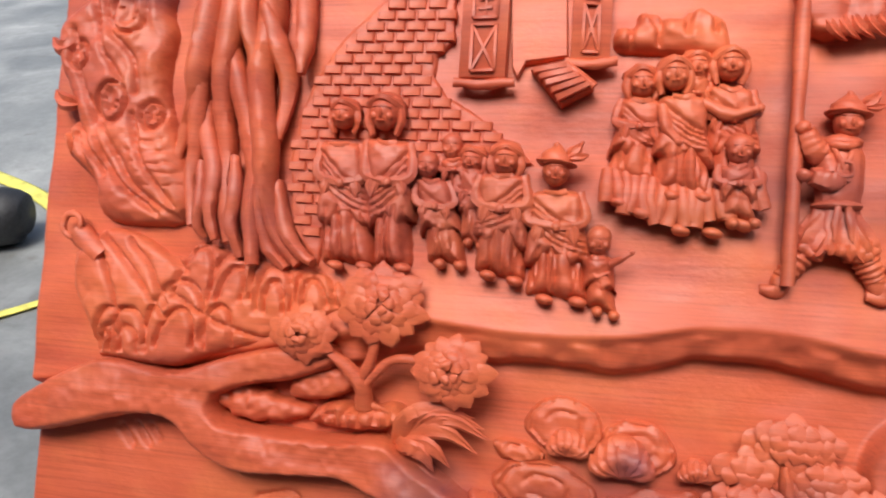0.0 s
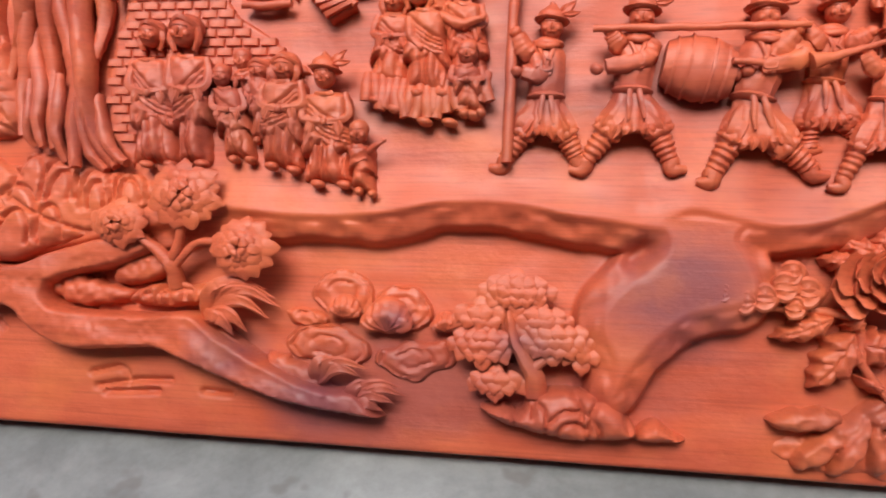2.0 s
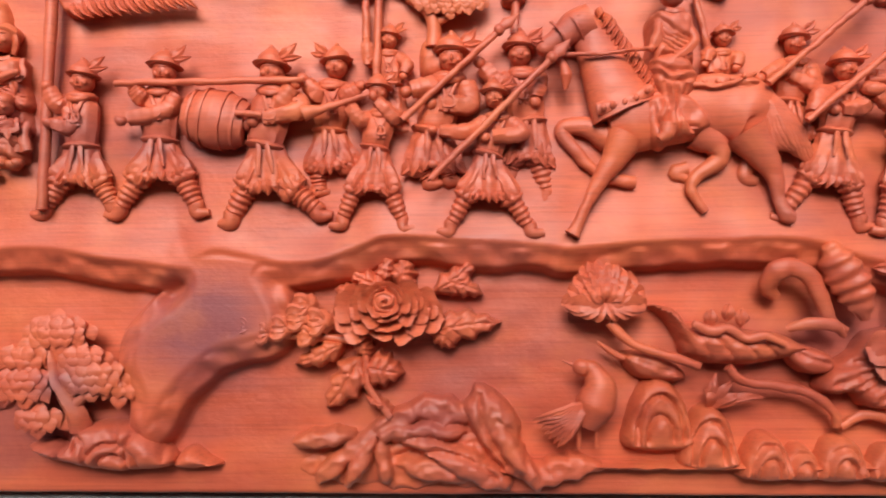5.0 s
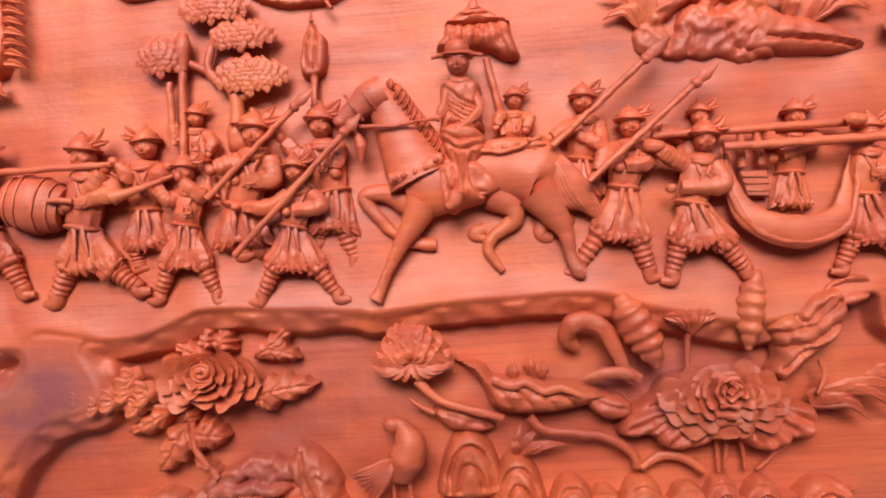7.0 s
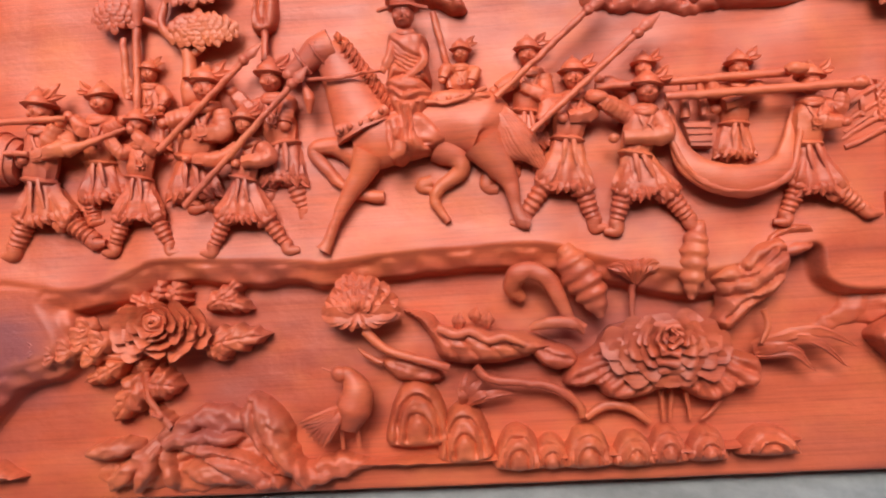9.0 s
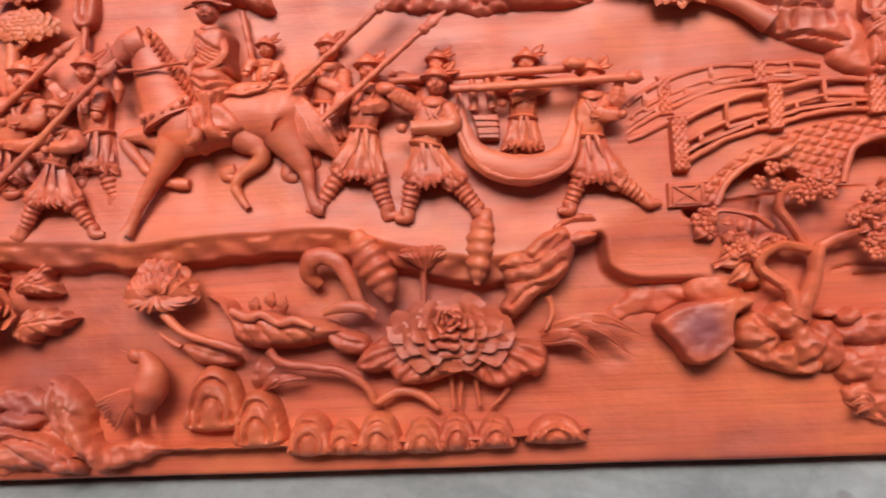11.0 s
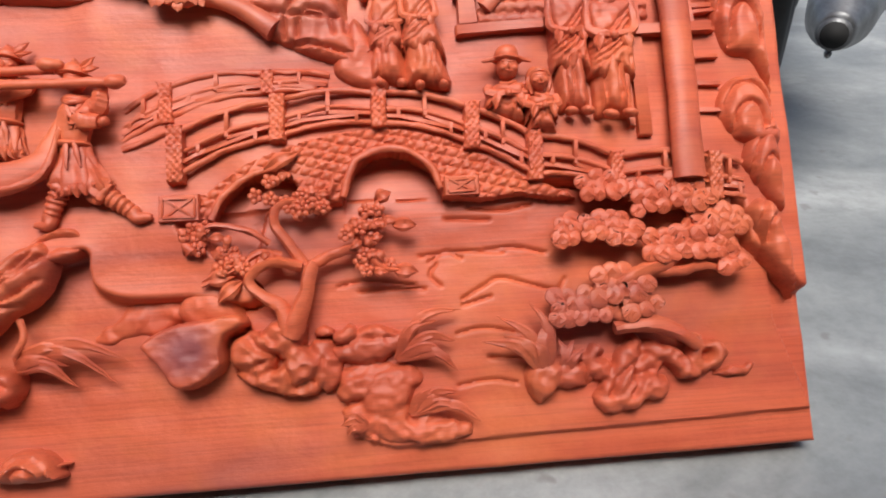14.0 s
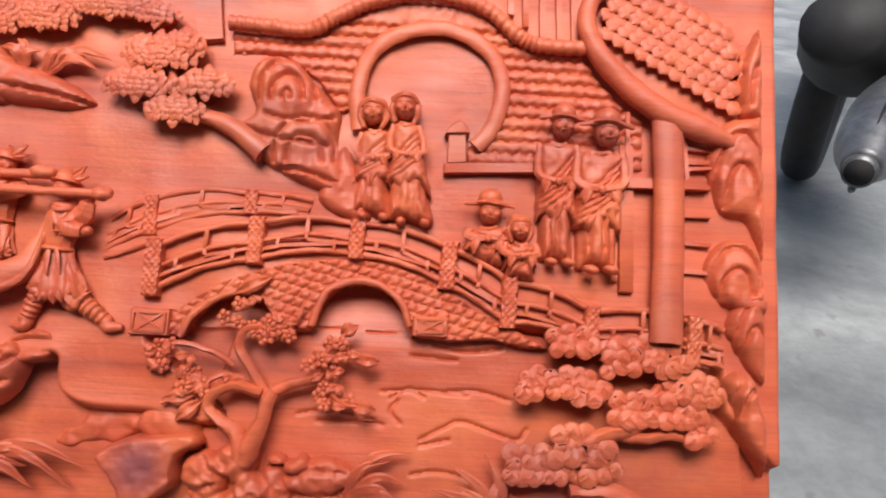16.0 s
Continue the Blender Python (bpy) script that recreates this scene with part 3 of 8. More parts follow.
def robed(hd, tl, tr, br, bl, w=0.002, thick=0.014, r=0.0105, cap="scarf", arm=None, feet=True, folds=6, label="", name="carved_villager", child=False):
    """A standing robed figure: head, shoulders and hem corners."""
    c = Carving()
    tl, tr, br, bl = (np.array(q) for q in (tl, tr, br, bl))
    wl, wr = tl * 0.55 + bl * 0.45, tr * 0.55 + br * 0.45
    inn = (wr - wl) * 0.06
    top = (tl + tr) / 2 + np.array((0, 0.004))
    outline = [top, tr, tr * 0.75 + br * 0.25 + inn * 0.2, wr - inn, br * 0.75 + tr * 0.25, br, br * 0.67 + bl * 0.33 - (0, 0.002), br * 0.33 + bl * 0.67 + (0, 0.001), bl, bl * 0.75 + tl * 0.25, wl + inn, tl * 0.75 + bl * 0.25 - inn * 0.2, tl]
    g = []
    for k in range(folds):
        a = (k + 0.6) / folds
        s0 = wl * (1 - a) + wr * a
        s1 = bl * (1 - a) + br * a
        bend = 0.0060 * math.sin(2.4 * k + tl[0] * 70)
        g.append((spline([s0 + (0, 0.004), (s0 + s1) / 2 + (bend, 0), s1 - (0, 0.006)], 5), 0.0022, min(0.0048, 0.11 * float(np.linalg.norm(tr - tl)))))
    for k in range(3):
        a = 0.18 + 0.24 * k
        l0, r0 = tl * (1 - a * 0.55) + bl * a * 0.55, tr * (1 - a * 0.55) + br * a * 0.55
        g.append((spline([l0 * 0.85 + r0 * 0.15, (l0 + r0) / 2 - (0, 0.010), l0 * 0.15 + r0 * 0.85 + (0, 0.004)], 5), 0.0021, min(0.0038, 0.09 * float(np.linalg.norm(tr - tl)))))
    size = float(np.linalg.norm(tr - tl))
    c.plate(outline, -0.010, w + thick * 0.75, min(0.014, size * 0.42), g, 0.0008, 0.02, 0.0017, domed=thick * 0.35, seed=tl[0])
    # the tunic over the skirt, its hem uneven
    low = 0.66
    hl, hr = tl * (1 - low) + bl * low, tr * (1 - low) + br * low
    hl, hr = hl - inn * 1.2, hr + inn * 1.2
    hem = [hl * (1 - q) + hr * q - (0, 0.005 * math.sin(11 * q + tl[0] * 40)) for q in (0.0, 0.14, 0.28, 0.42, 0.56, 0.70, 0.85, 1.0)]
    lean = 1 if math.sin(tl[0] * 200) > 0 else -1
    hi_s, lo_s = ((tl, tr), (hl, hr)) if lean > 0 else ((tr, tl), (hr, hl))
    sag = []
    for q in (0.12, 0.30, 0.48, 0.66, 0.84):
        a = hi_s[0] * (1 - q * 0.55) + lo_s[0] * q * 0.55
        e = hi_s[1] * (1 - q) * 0.45 + lo_s[1] * (0.55 + 0.45 * q)
        sag.append((spline([a * 0.9 + e * 0.1, (a + e) / 2 - (0, 0.10 * size), a * 0.1 + e * 0.9], 5), 0.0019, min(0.0036, 0.09 * size)))
    for q in (0.15, 0.38, 0.62, 0.85):
        e = hl * (1 - q) + hr * q
        sag.append((spline([e - (0, 0.003), e * 0.8 + (tl + tr) * 0.1 + (0.002, 0)], 4), 0.0018, min(0.0034, 0.09 * size)))
    c.plate([top, tr, tr * 0.7 + br * 0.3] + hem[::-1] + [tl * 0.7 + bl * 0.3, tl], -0.004, w + thick * 0.75 + 0.0032, min(0.008, size * 0.3), sag, 0.0008, 0.02, 0.0015, domed=thick * 0.3, seed=tl[0] + 1)
    # sleeves folded over the front
    if arm is None:
        m = (tl + tr + bl * 0.5 + br * 0.5) / 3
        for s, e in ((tl, wl), (tr, wr)):
            el = s * 0.42 + e * 0.58
            c.tube([at(s * 0.9 + top * 0.1, w + thick * 0.55), at(el, w + thick * 0.8), at(m, w + thick * 1.15)], [size * 0.095, size * 0.11, size * 0.075], 0.75, 20, 9, 5, 0.16, tl[0] * 50, 5, 0.07)
            cuff = (el + m) / 2
            c.leaf([at(cuff + (0, 0.002), w + thick * 1.0), at(cuff * 0.75 + el * 0.25 - (0, 0.20 * size), w + thick * 1.05), at(cuff * 0.6 + el * 0.4 - (0, 0.45 * size), w + thick * 0.95)], size * 0.13, 0.45, 'drop', 8, 4)
        c.ball(at(m, w + thick * 1.2), size * 0.1)
    else:
        for path in arm:
            c.tube([at(q, w + thick * k) for q, k in zip(path, (0.6, 0.95, 1.0))], [size * 0.13, size * 0.12, size * 0.07], 0.8, 18, 9, 4, 0.13, 0.4)
            c.ball(at(path[-1], w + thick), size * 0.085)
    c.tube([at(tl * 0.7 + tr * 0.3, w + thick * 0.8), at(top - (0, 0.006), w + thick), at(tl * 0.3 + tr * 0.7, w + thick * 0.8)], [0.003] * 2, seg=7)
    head(c, hd, r, w + thick * 0.75, cap)
    if feet:
        for k in (0.25, 0.75):
            q = bl * (1 - k) + br * k
            c.ball((q[0] + 0.003, q[1] - 0.001, w + thick * 0.40), (size * 0.18, 0.0044, 0.008), turn=-10)
    return c.part(name, label=label)


def pole(name, a, b, r, w, tip=None, label=""):
    c = Carving()
    n = 9
    c.tube([at(mid(a, b, k / (n - 1)), w) for k in range(n)], [r * (1 + 0.07 * math.sin(3.7 * k)) for k in range(n)], 1.0, 10, 3)
    if tip:
        d = np.subtract(b, a) / math.dist(a, b)
        c.tube([at(b, w), at(np.array(b) + d * tip * 0.35, w), at(np.array(b) + d * tip, w)], [r * 1.1, r * 1.9, r * 0.2], 0.5, 10, 4)
        c.ball(at(np.array(b) - d * r, w), r * 1.7, seg=10, rows=7)
    return c.part(name, label=label)


def rosette(c, p, r, w, rows=4, n=11, lift=0.010, seed=0.0, kind="leaf"):
    """A round head of broad blunt leaves fanning out from a point above its middle."""
    rnd = random.Random(int(seed * 10) + 5)
    p, r = np.array(p), r * 1.22
    c.ball(at(p, w), (r * 0.74, r * 0.62, lift * 0.9))
    hub = p + (0, r * 0.12)
    for k in range(4):
        rr = r * (1.0, 0.8, 0.58, 0.36)[k]
        m = (13, 11, 8, 5)[k]
        for j in range(m):
            a = 2 * math.pi * (j + 0.5 * (k % 2) + rnd.uniform(-0.2, 0.2)) / m + seed
            d = np.array((math.cos(a), 0.82 * math.sin(a)))
            e = rr * rnd.uniform(0.88, 1.1)
            z = w + lift * (0.3 + 0.34 * k) + rnd.uniform(-0.001, 0.001)
            c.leaf([(*(hub + d * e * 0.2), z + 0.003), (*(hub + d * e * 0.65), z + 0.004), (*(hub + d * e), z - 0.001)], max(0.0042, rr * 0.22), 0.2, "petal", 7, 3)


def scales(c, p, rx, ry, w, size=0.008, lift=0.012, seed=0, kind="petal", broad=0.6):
    """A foliage pad of overlapping drooping leaves, uneven at the rim."""
    rnd = random.Random(seed)
    c.ball(at(p, w - 0.004), (rx * 0.92, ry * 0.9, lift), lumps=0.08, seed=seed)
    n = max(2, int(2 * ry / (size * 0.62)))
    for i in range(n + 1):
        y = ry * (1 - 2 * i / n)
        half = rx * math.sqrt(max(0.0, 1 - (y / ry) ** 2)) + size * 0.2
        m = max(1, int(2 * half / (size * 0.95)))
        for j in range(m + 1):
            x = -half + 2 * half * (j + 0.5 * (i % 2) * 0.8) / max(1, m) if m > 1 else 0.0
            if abs(x) > half * 1.12:
                continue
            z = w + lift * math.sqrt(max(0.05, 1 - (x / (rx * 1.15)) ** 2 - 0.8 * (y / (ry * 1.2)) ** 2))
            q = np.array((p[0] + x + rnd.uniform(-1, 1) * size * 0.15, p[1] + y))
            d = np.array((x / rx * 0.6 + rnd.uniform(-0.2, 0.2), -1.0)) * size * rnd.uniform(0.85, 1.15)
            c.leaf([(*(q - d * 0.7), z - 0.001), (*(q + d * 0.2), z + 0.002), (*(q + d * 1.05), z + 0.0010)], size * broad, 0.16, kind, 7, 3)


def blossoms(c, p, n, spread, w, size=0.0055, seed=0):
    rnd = random.Random(seed)
    for _ in range(n):
        a, d = rnd.uniform(0, 6.283), spread * math.sqrt(rnd.random())
        q = np.array((p[0] + d * math.cos(a), p[1] + 0.6 * d * math.sin(a)))
        z = w + rnd.uniform(-0.003, 0.005)
        if rnd.random() < 0.5:
            b = rnd.uniform(0, 6.283)
            e = np.array((math.cos(b), 0.8 * math.sin(b))) * size * rnd.uniform(1.4, 2.2)
            c.leaf([at(q - e * 0.5, z - 0.003), at(q, z + 0.003), at(q + e * 0.6, z - 0.001)], size * 0.62, 0.35, "leaf", 8, 3)
            continue
        for j in range(5):
            b = 6.283 * j / 5 + a
            c.ball((q[0] + 0.62 * size * math.cos(b), q[1] + 0.62 * size * math.sin(b), z), (size * 0.45, size * 0.45, size * 0.4), seg=7, rows=5)
        c.ball((q[0], q[1], z + size * 0.3), size * 0.28, seg=6, rows=5)


def spray(c, root, tips, w, wide=0.005, lift=0.012, droop=0.25):
    """Long blades that fan from one root."""
    for t in tips:
        d = np.subtract(t, root)
        m = np.array(root) + d * 0.55 + np.array((-d[1], d[0])) * (droop if d[0] < 0 else -droop) * -1
        c.leaf([at(root, w), at(m, w + lift), at(t, w + lift * 0.55)], wide, 0.30, "blade", 8, 6)


def rock(name, outline, w0, w1, marks=(), edge=0.012, rough=0.003, size=0.04, label="", lines=(), tilt=(0, 0), domed=0.004):
    c = Carving()
    g = []
    for m in marks:
        g += arches(*m)
    g += [(spline(l, 6), 0.0024, 0.0068) for l in lines]
    c.plate(outline, w0, w1, edge, g, rough, size, tilt=tilt, domed=domed, seed=outline[0][0] * 7)
    return c.part(name, label=label)


# ---- left end: the old trees, the hill, the brick wall ----
c = Carving()
g = [(spline(l, 6), 0.003, 0.006) for l in ([(0.031, 0.481), (0.043, 0.431), (0.073, 0.387), (0.109, 0.333), (0.153, 0.305)], [(0.050, 0.515), (0.065, 0.464), (0.087, 0.431)], [(0.057, 0.414), (0.068, 0.370), (0.097, 0.333), (0.135, 0.307)], [(0.102, 0.398), (0.116, 0.355), (0.152, 0.313)], [(0.042, 0.380), (0.066, 0.331), (0.075, 0.305)], [(0.063, 0.515), (0.072, 0.481), (0.097, 0.453), (0.103, 0.420)], [(0.025, 0.419), (0.048, 0.381), (0.077, 0.343)])]
g += [(spline([(0.101, 0.376), (0.120, 0.374), (0.134, 0.377)], 3), 0.0015, 0.002), (spline([(0.102, 0.365), (0.121, 0.363), (0.141, 0.366)], 3), 0.0015, 0.002), (spline([(0.107, 0.355), (0.128, 0.352), (0.148, 0.356)], 3), 0.0015, 0.002), (spline([(0.114, 0.344), (0.135, 0.344), (0.155, 0.346)], 3), 0.0015, 0.002), (spline([(0.121, 0.333), (0.139, 0.332), (0.159, 0.335)], 3), 0.0015, 0.002)]
for q, r in (((0.039, 0.456), 0.011), ((0.080, 0.410), 0.015), ((0.024, 0.368), 0.013), ((0.121, 0.399), 0.010), ((0.089, 0.497), 0.017)):
    g.append((np.array([(q[0] + r * math.cos(a), q[1] + 1.25 * r * math.sin(a)) for a in np.linspace(0, 6.283, 17)]), 0.0026, 0.0065))
    g.append((np.array([(q[0], q[1] + r * 0.5), (q[0], q[1] - r * 0.3)]), r * 0.42, 0.006))
    for j in range(5):
        o = np.array((q[0] + r * 0.45 * math.cos(1.4 * j), q[1] + r * 0.6 * math.sin(1.4 * j)))
        g.append((np.array([o, o + (0.0004, 0)]), 0.0017, 0.007))
c.plate([(0.055, 0.70), (0.06, 0.55), (0.010, 0.493), (0.007, 0.459), (0.021, 0.425), (0.034, 0.397), (0.017, 0.380), (0.029, 0.358), (0.056, 0.337), (0.069, 0.304), (0.100, 0.295), (0.159, 0.300), (0.165, 0.335), (0.146, 0.377), (0.129, 0.431), (0.133, 0.480), (0.129, 0.513), (0.17, 0.60), (0.175, 0.70)], -0.012, 0.012, 0.016, g, 0.003, 0.05, domed=0.008)
c.leaf([at((0.032, 0.473), 0.006), at((0.017, 0.464), 0.012), at((0.002, 0.476), 0.006)], 0.008, 0.6)
c.leaf([at((0.045, 0.408), 0.008), at((0.026, 0.411), 0.012), at((0.011, 0.425), 0.006)], 0.009, 0.6)
old = c.part("carved_tree", label="carved old tree trunk with ringed knot holes")

c = Carving()
c.plate([(0.157, 0.524), (0.262, 0.521), (0.260, 0.479), (0.253, 0.432), (0.254, 0.354), (0.266, 0.303), (0.283, 0.268), (0.242, 0.263), (0.195, 0.289), (0.171, 0.303), (0.156, 0.340), (0.158, 0.404)], -0.013, -0.008, 0.008, rough=0.002)
banyan = c.part("carved_banyan", label="carved banyan trunk of thick twisted hanging roots")
ROOTS = [([(0.173, 0.529), (0.172, 0.480), (0.167, 0.442), (0.162, 0.412), (0.151, 0.385), (0.144, 0.350)], [0.0125, 0.0125, 0.012, 0.009, 0.006, 0.0035]),
         ([(0.170, 0.447), (0.167, 0.404), (0.164, 0.367), (0.162, 0.335), (0.170, 0.298)], [0.008, 0.009, 0.0075, 0.006, 0.004]),
         ([(0.173, 0.415), (0.176, 0.383), (0.189, 0.346), (0.189, 0.315), (0.196, 0.286)], [0.006, 0.0085, 0.008, 0.006, 0.004]),
         ([(0.198, 0.528), (0.196, 0.480), (0.192, 0.442), (0.191, 0.410), (0.196, 0.373), (0.197, 0.336), (0.208, 0.284)], [0.0115, 0.0115, 0.010, 0.009, 0.008, 0.007, 0.0045]),
         ([(0.195, 0.474), (0.206, 0.431), (0.218, 0.389), (0.228, 0.353), (0.228, 0.311), (0.235, 0.265)], [0.006, 0.0095, 0.010, 0.0095, 0.008, 0.005]),
         ([(0.230, 0.527), (0.230, 0.485), (0.226, 0.447), (0.233, 0.405), (0.239, 0.369), (0.239, 0.332), (0.249, 0.297), (0.274, 0.268)], [0.012, 0.0125, 0.0115, 0.010, 0.011, 0.010, 0.0075, 0.004]),
         ([(0.207, 0.528), (0.211, 0.490), (0.222, 0.453), (0.220, 0.421), (0.219, 0.395)], [0.009, 0.009, 0.007, 0.006, 0.003]),
         ([(0.228, 0.501), (0.242, 0.463), (0.251, 0.437), (0.251, 0.411), (0.247, 0.379)], [0.006, 0.010, 0.009, 0.007, 0.004]),
         ([(0.262, 0.527), (0.265, 0.489), (0.267, 0.463), (0.267, 0.438)], [0.0095, 0.0095, 0.008, 0.0035]),
         ([(0.207, 0.363), (0.213, 0.331), (0.211, 0.300), (0.220, 0.272)], [0.004, 0.0065, 0.006, 0.004]),
         ([(0.236, 0.338), (0.236, 0.306), (0.245, 0.281), (0.263, 0.264)], [0.006, 0.007, 0.006, 0.004]),
         ([(0.248, 0.343), (0.257, 0.307), (0.271, 0.285), (0.292, 0.270)], [0.005, 0.0075, 0.006, 0.004]),
         ([(0.174, 0.357), (0.179, 0.325), (0.177, 0.301), (0.183, 0.288)], [0.004, 0.0055, 0.005, 0.003])]
for k, (path, radii) in enumerate(ROOTS):
    c = Carving()
    c.tube([at(q, 0.006 + 0.006 * math.sin(2.1 * k + 1.1 * i)) for i, q in enumerate(path)], [1.08 * r for r in radii], 1.15, 14, 8, 4, 0.10, k)
    c.part("root", banyan)

marks = [((0.111, 0.178), 0.040, 0.040, 2), ((0.159, 0.186), 0.060, 0.060, 2, 0.1), ((0.173, 0.232), 0.036, 0.046, 1, 0.2), ((0.211, 0.232), 0.040, 0.052, 2, 0.15), ((0.255, 0.225), 0.034, 0.046, 2), ((0.294, 0.232), 0.036, 0.040, 2, -0.1), ((0.201, 0.192), 0.030, 0.034, 1, 0.1), ((0.091, 0.177), 0.030, 0.040, 2)]
hill = rock("carved_hill", [(0.078, 0.171), (0.061, 0.206), (0.044, 0.235), (0.048, 0.271), (0.076, 0.293), (0.113, 0.288), (0.157, 0.270)] + [(0.177, 0.285), (0.221, 0.274), (0.263, 0.266), (0.306, 0.261), (0.323, 0.244), (0.316, 0.228), (0.274, 0.210), (0.248, 0.197), (0.199, 0.181), (0.151, 0.166), (0.088, 0.170)], -0.012, 0.006, marks, 0.012, 0.0022, 0.06, "carved rocky hill scored with looping cuts", [[(0.076, 0.286), (0.111, 0.254), (0.150, 0.210)], [(0.100, 0.304), (0.141, 0.274), (0.168, 0.256)], [(0.151, 0.237), (0.196, 0.214), (0.248, 0.199)], [(0.068, 0.283), (0.087, 0.246), (0.100, 0.209)], [(0.105, 0.282), (0.132, 0.254), (0.149, 0.223)]])
c = Carving()
c.tube([at(q, 0.0) for q in ((0.076, 0.264), (0.059, 0.277), (0.047, 0.287))], [0.012, 0.011, 0.011], 0.9, 12, 5)
q = ((0.043, 0.293))
c.tube([(q[0] + 0.010 * math.cos(a), q[1] + 0.011 * math.sin(a), 0.006) for a in np.linspace(0, 6.283, 13)], [0.003] * 2, 1, 8, 3)
c.part("carved_stump", label="carved hollow branch stump")

WALL = np.array([(0.346, 0.522), (0.402, 0.520), (0.402, 0.470), (0.389, 0.457), (0.388, 0.440), (0.398, 0.425), (0.429, 0.406), (0.457, 0.384), (0.480, 0.364), (0.447, 0.360), (0.357, 0.357), (0.305, 0.355), (0.291, 0.264), (0.262, 0.303), (0.256, 0.364), (0.263, 0.406), (0.277, 0.442), (0.296, 0.473)])
wall = Carving().plate(WALL, -0.010, -0.001, 0.004, sharp=True).part("carved_brick_wall", label="carved sloping wall of small bricks")

# ---- gate house: two panelled doors, ramp ----
def door(c, q, hi):
    (a, b), (d, e) = q, hi
    c.prism([(a, b), (d, b), (d, e), (a, e)], -0.01, 0.010, 0.002)
    fr = 0.0045
    for y0, y1, cross in ((b + 0.006, b + 0.046, True), (b + 0.052, b + 0.084, False), (b + 0.09, e - 0.006, True)):
        x0, x1 = a + 0.010, d - 0.010
        for p0, p1 in (((x0, y0), (x1, y0)), ((x1, y0), (x1, y1)), ((x1, y1), (x0, y1)), ((x0, y1), (x0, y0))):
            c.bar(p0, p1, 0.0025, 0.009, 0.0135)
        if cross:
            c.bar((x0, y0), (x1, y1), 0.0022, 0.009, 0.0125)
            c.bar((x0, y1), (x1, y0), 0.0022, 0.009, 0.0125)
        else:
            for k in range(1, 4):
                c.bar((x0 + (x1 - x0) * 0.2, y0 + (y1 - y0) * k / 4), (x1 - (x1 - x0) * 0.2, y0 + (y1 - y0) * k / 4), 0.002, 0.009, 0.0125)
            c.bar(((x0 + x1) / 2, y0), ((x0 + x1) / 2, y1), 0.002, 0.009, 0.0125)


house = Carving()
house.prism([(0.449, 0.522), (0.497, 0.520), (0.501, 0.457), (0.465, 0.451), (0.459, 0.438), (0.454, 0.447)], -0.01, 0.002, 0.002)
house.tube([at(q, 0.008) for q in ((0.406, 0.432), (0.433, 0.430), (0.458, 0.433))], [0.004, 0.0045, 0.004], seg=8)
house.tube([at(q, 0.008) for q in ((0.499, 0.450), (0.520, 0.447), (0.541, 0.451))], [0.004, 0.0045, 0.004], seg=8)
house = house.part("carved_house", label="carved gate house front with panelled doors")
for a, b in ((((0.410, 0.435)), ((0.450, 0.507))), (((0.503, 0.451)), ((0.535, 0.505)))):
    c = Carving()
    door(c, a, (b[0], 0.66))
    c.part("door", house, "carved door leaf with crossed panels")
ramp = Carving()
ra = [np.array(q) for q in ((0.471, 0.444), (0.499, 0.448), (0.524, 0.428), (0.497, 0.414))]
ramp.prism(ra, -0.008, 0.008, 0.002)
ramp.tube([at(ra[1], 0.010), at(ra[2], 0.010)], [0.0035] * 2, seg=8)
ramp = ramp.part("carved_ramp", label="carved slatted ramp before the house")
for k in range(5):
    Carving().bar(ra[0] * (1 - (k + .5) / 5.2) + ra[3] * (k + .5) / 5.2, ra[1] * (1 - (k + .5) / 5.2) + ra[2] * (k + .5) / 5.2, 0.0048, 0.006, 0.014, 0.0015).part("slat", ramp)
rock("carved_bush", [(0.540, 0.462), (0.539, 0.481), (0.552, 0.483), (0.558, 0.495), (0.574, 0.492), (0.588, 0.490), (0.602, 0.498), (0.618, 0.492), (0.627, 0.480), (0.630, 0.457), (0.615, 0.452), (0.580, 0.457)], -0.01, 0.008, [(q, 0.022, 0.026, 1) for q in ((0.562, 0.464), (0.584, 0.471), (0.606, 0.473))], 0.010, 0.003, 0.03, "carved rounded bush behind the women")

# ---- the waiting villagers ----
VL = "carved villager in a folded robe, plain rounded face"
robed((0.311, 0.401), (0.289, 0.376), (0.330, 0.375), (0.347, 0.272), (0.296, 0.271), label="carved old villager in a long hooded robe")
robed((0.349, 0.402), (0.332, 0.379), (0.375, 0.376), (0.378, 0.273), (0.345, 0.269), w=0.005, label="carved old villager with a thick turban", r=0.0125)
robed((0.408, 0.376), (0.398, 0.365), (0.423, 0.366), (0.428, 0.337), (0.402, 0.336), w=-0.004, r=0.0085, cap="bald", feet=False, folds=3, label=VL)
robed((0.389, 0.359), (0.377, 0.347), (0.409, 0.346), (0.427, 0.277), (0.392, 0.277), w=0.0, r=0.009, cap="bald", label="carved child in short jacket and trousers")
robed((0.426, 0.365), (0.414, 0.356), (0.438, 0.357), (0.440, 0.292), (0.418, 0.298), w=-0.003, r=0.009, label=VL)
robed((0.456, 0.365), (0.433, 0.352), (0.474, 0.352), (0.476, 0.265), (0.432, 0.272), w=0.005, label="carved villager in a sash and layered skirt")
robed((0.497, 0.357), (0.476, 0.339), (0.519, 0.340), (0.530, 0.253), (0.477, 0.254), w=0.004, label="carved villager in a pointed hat and wide robe", cap="hat", folds=8)
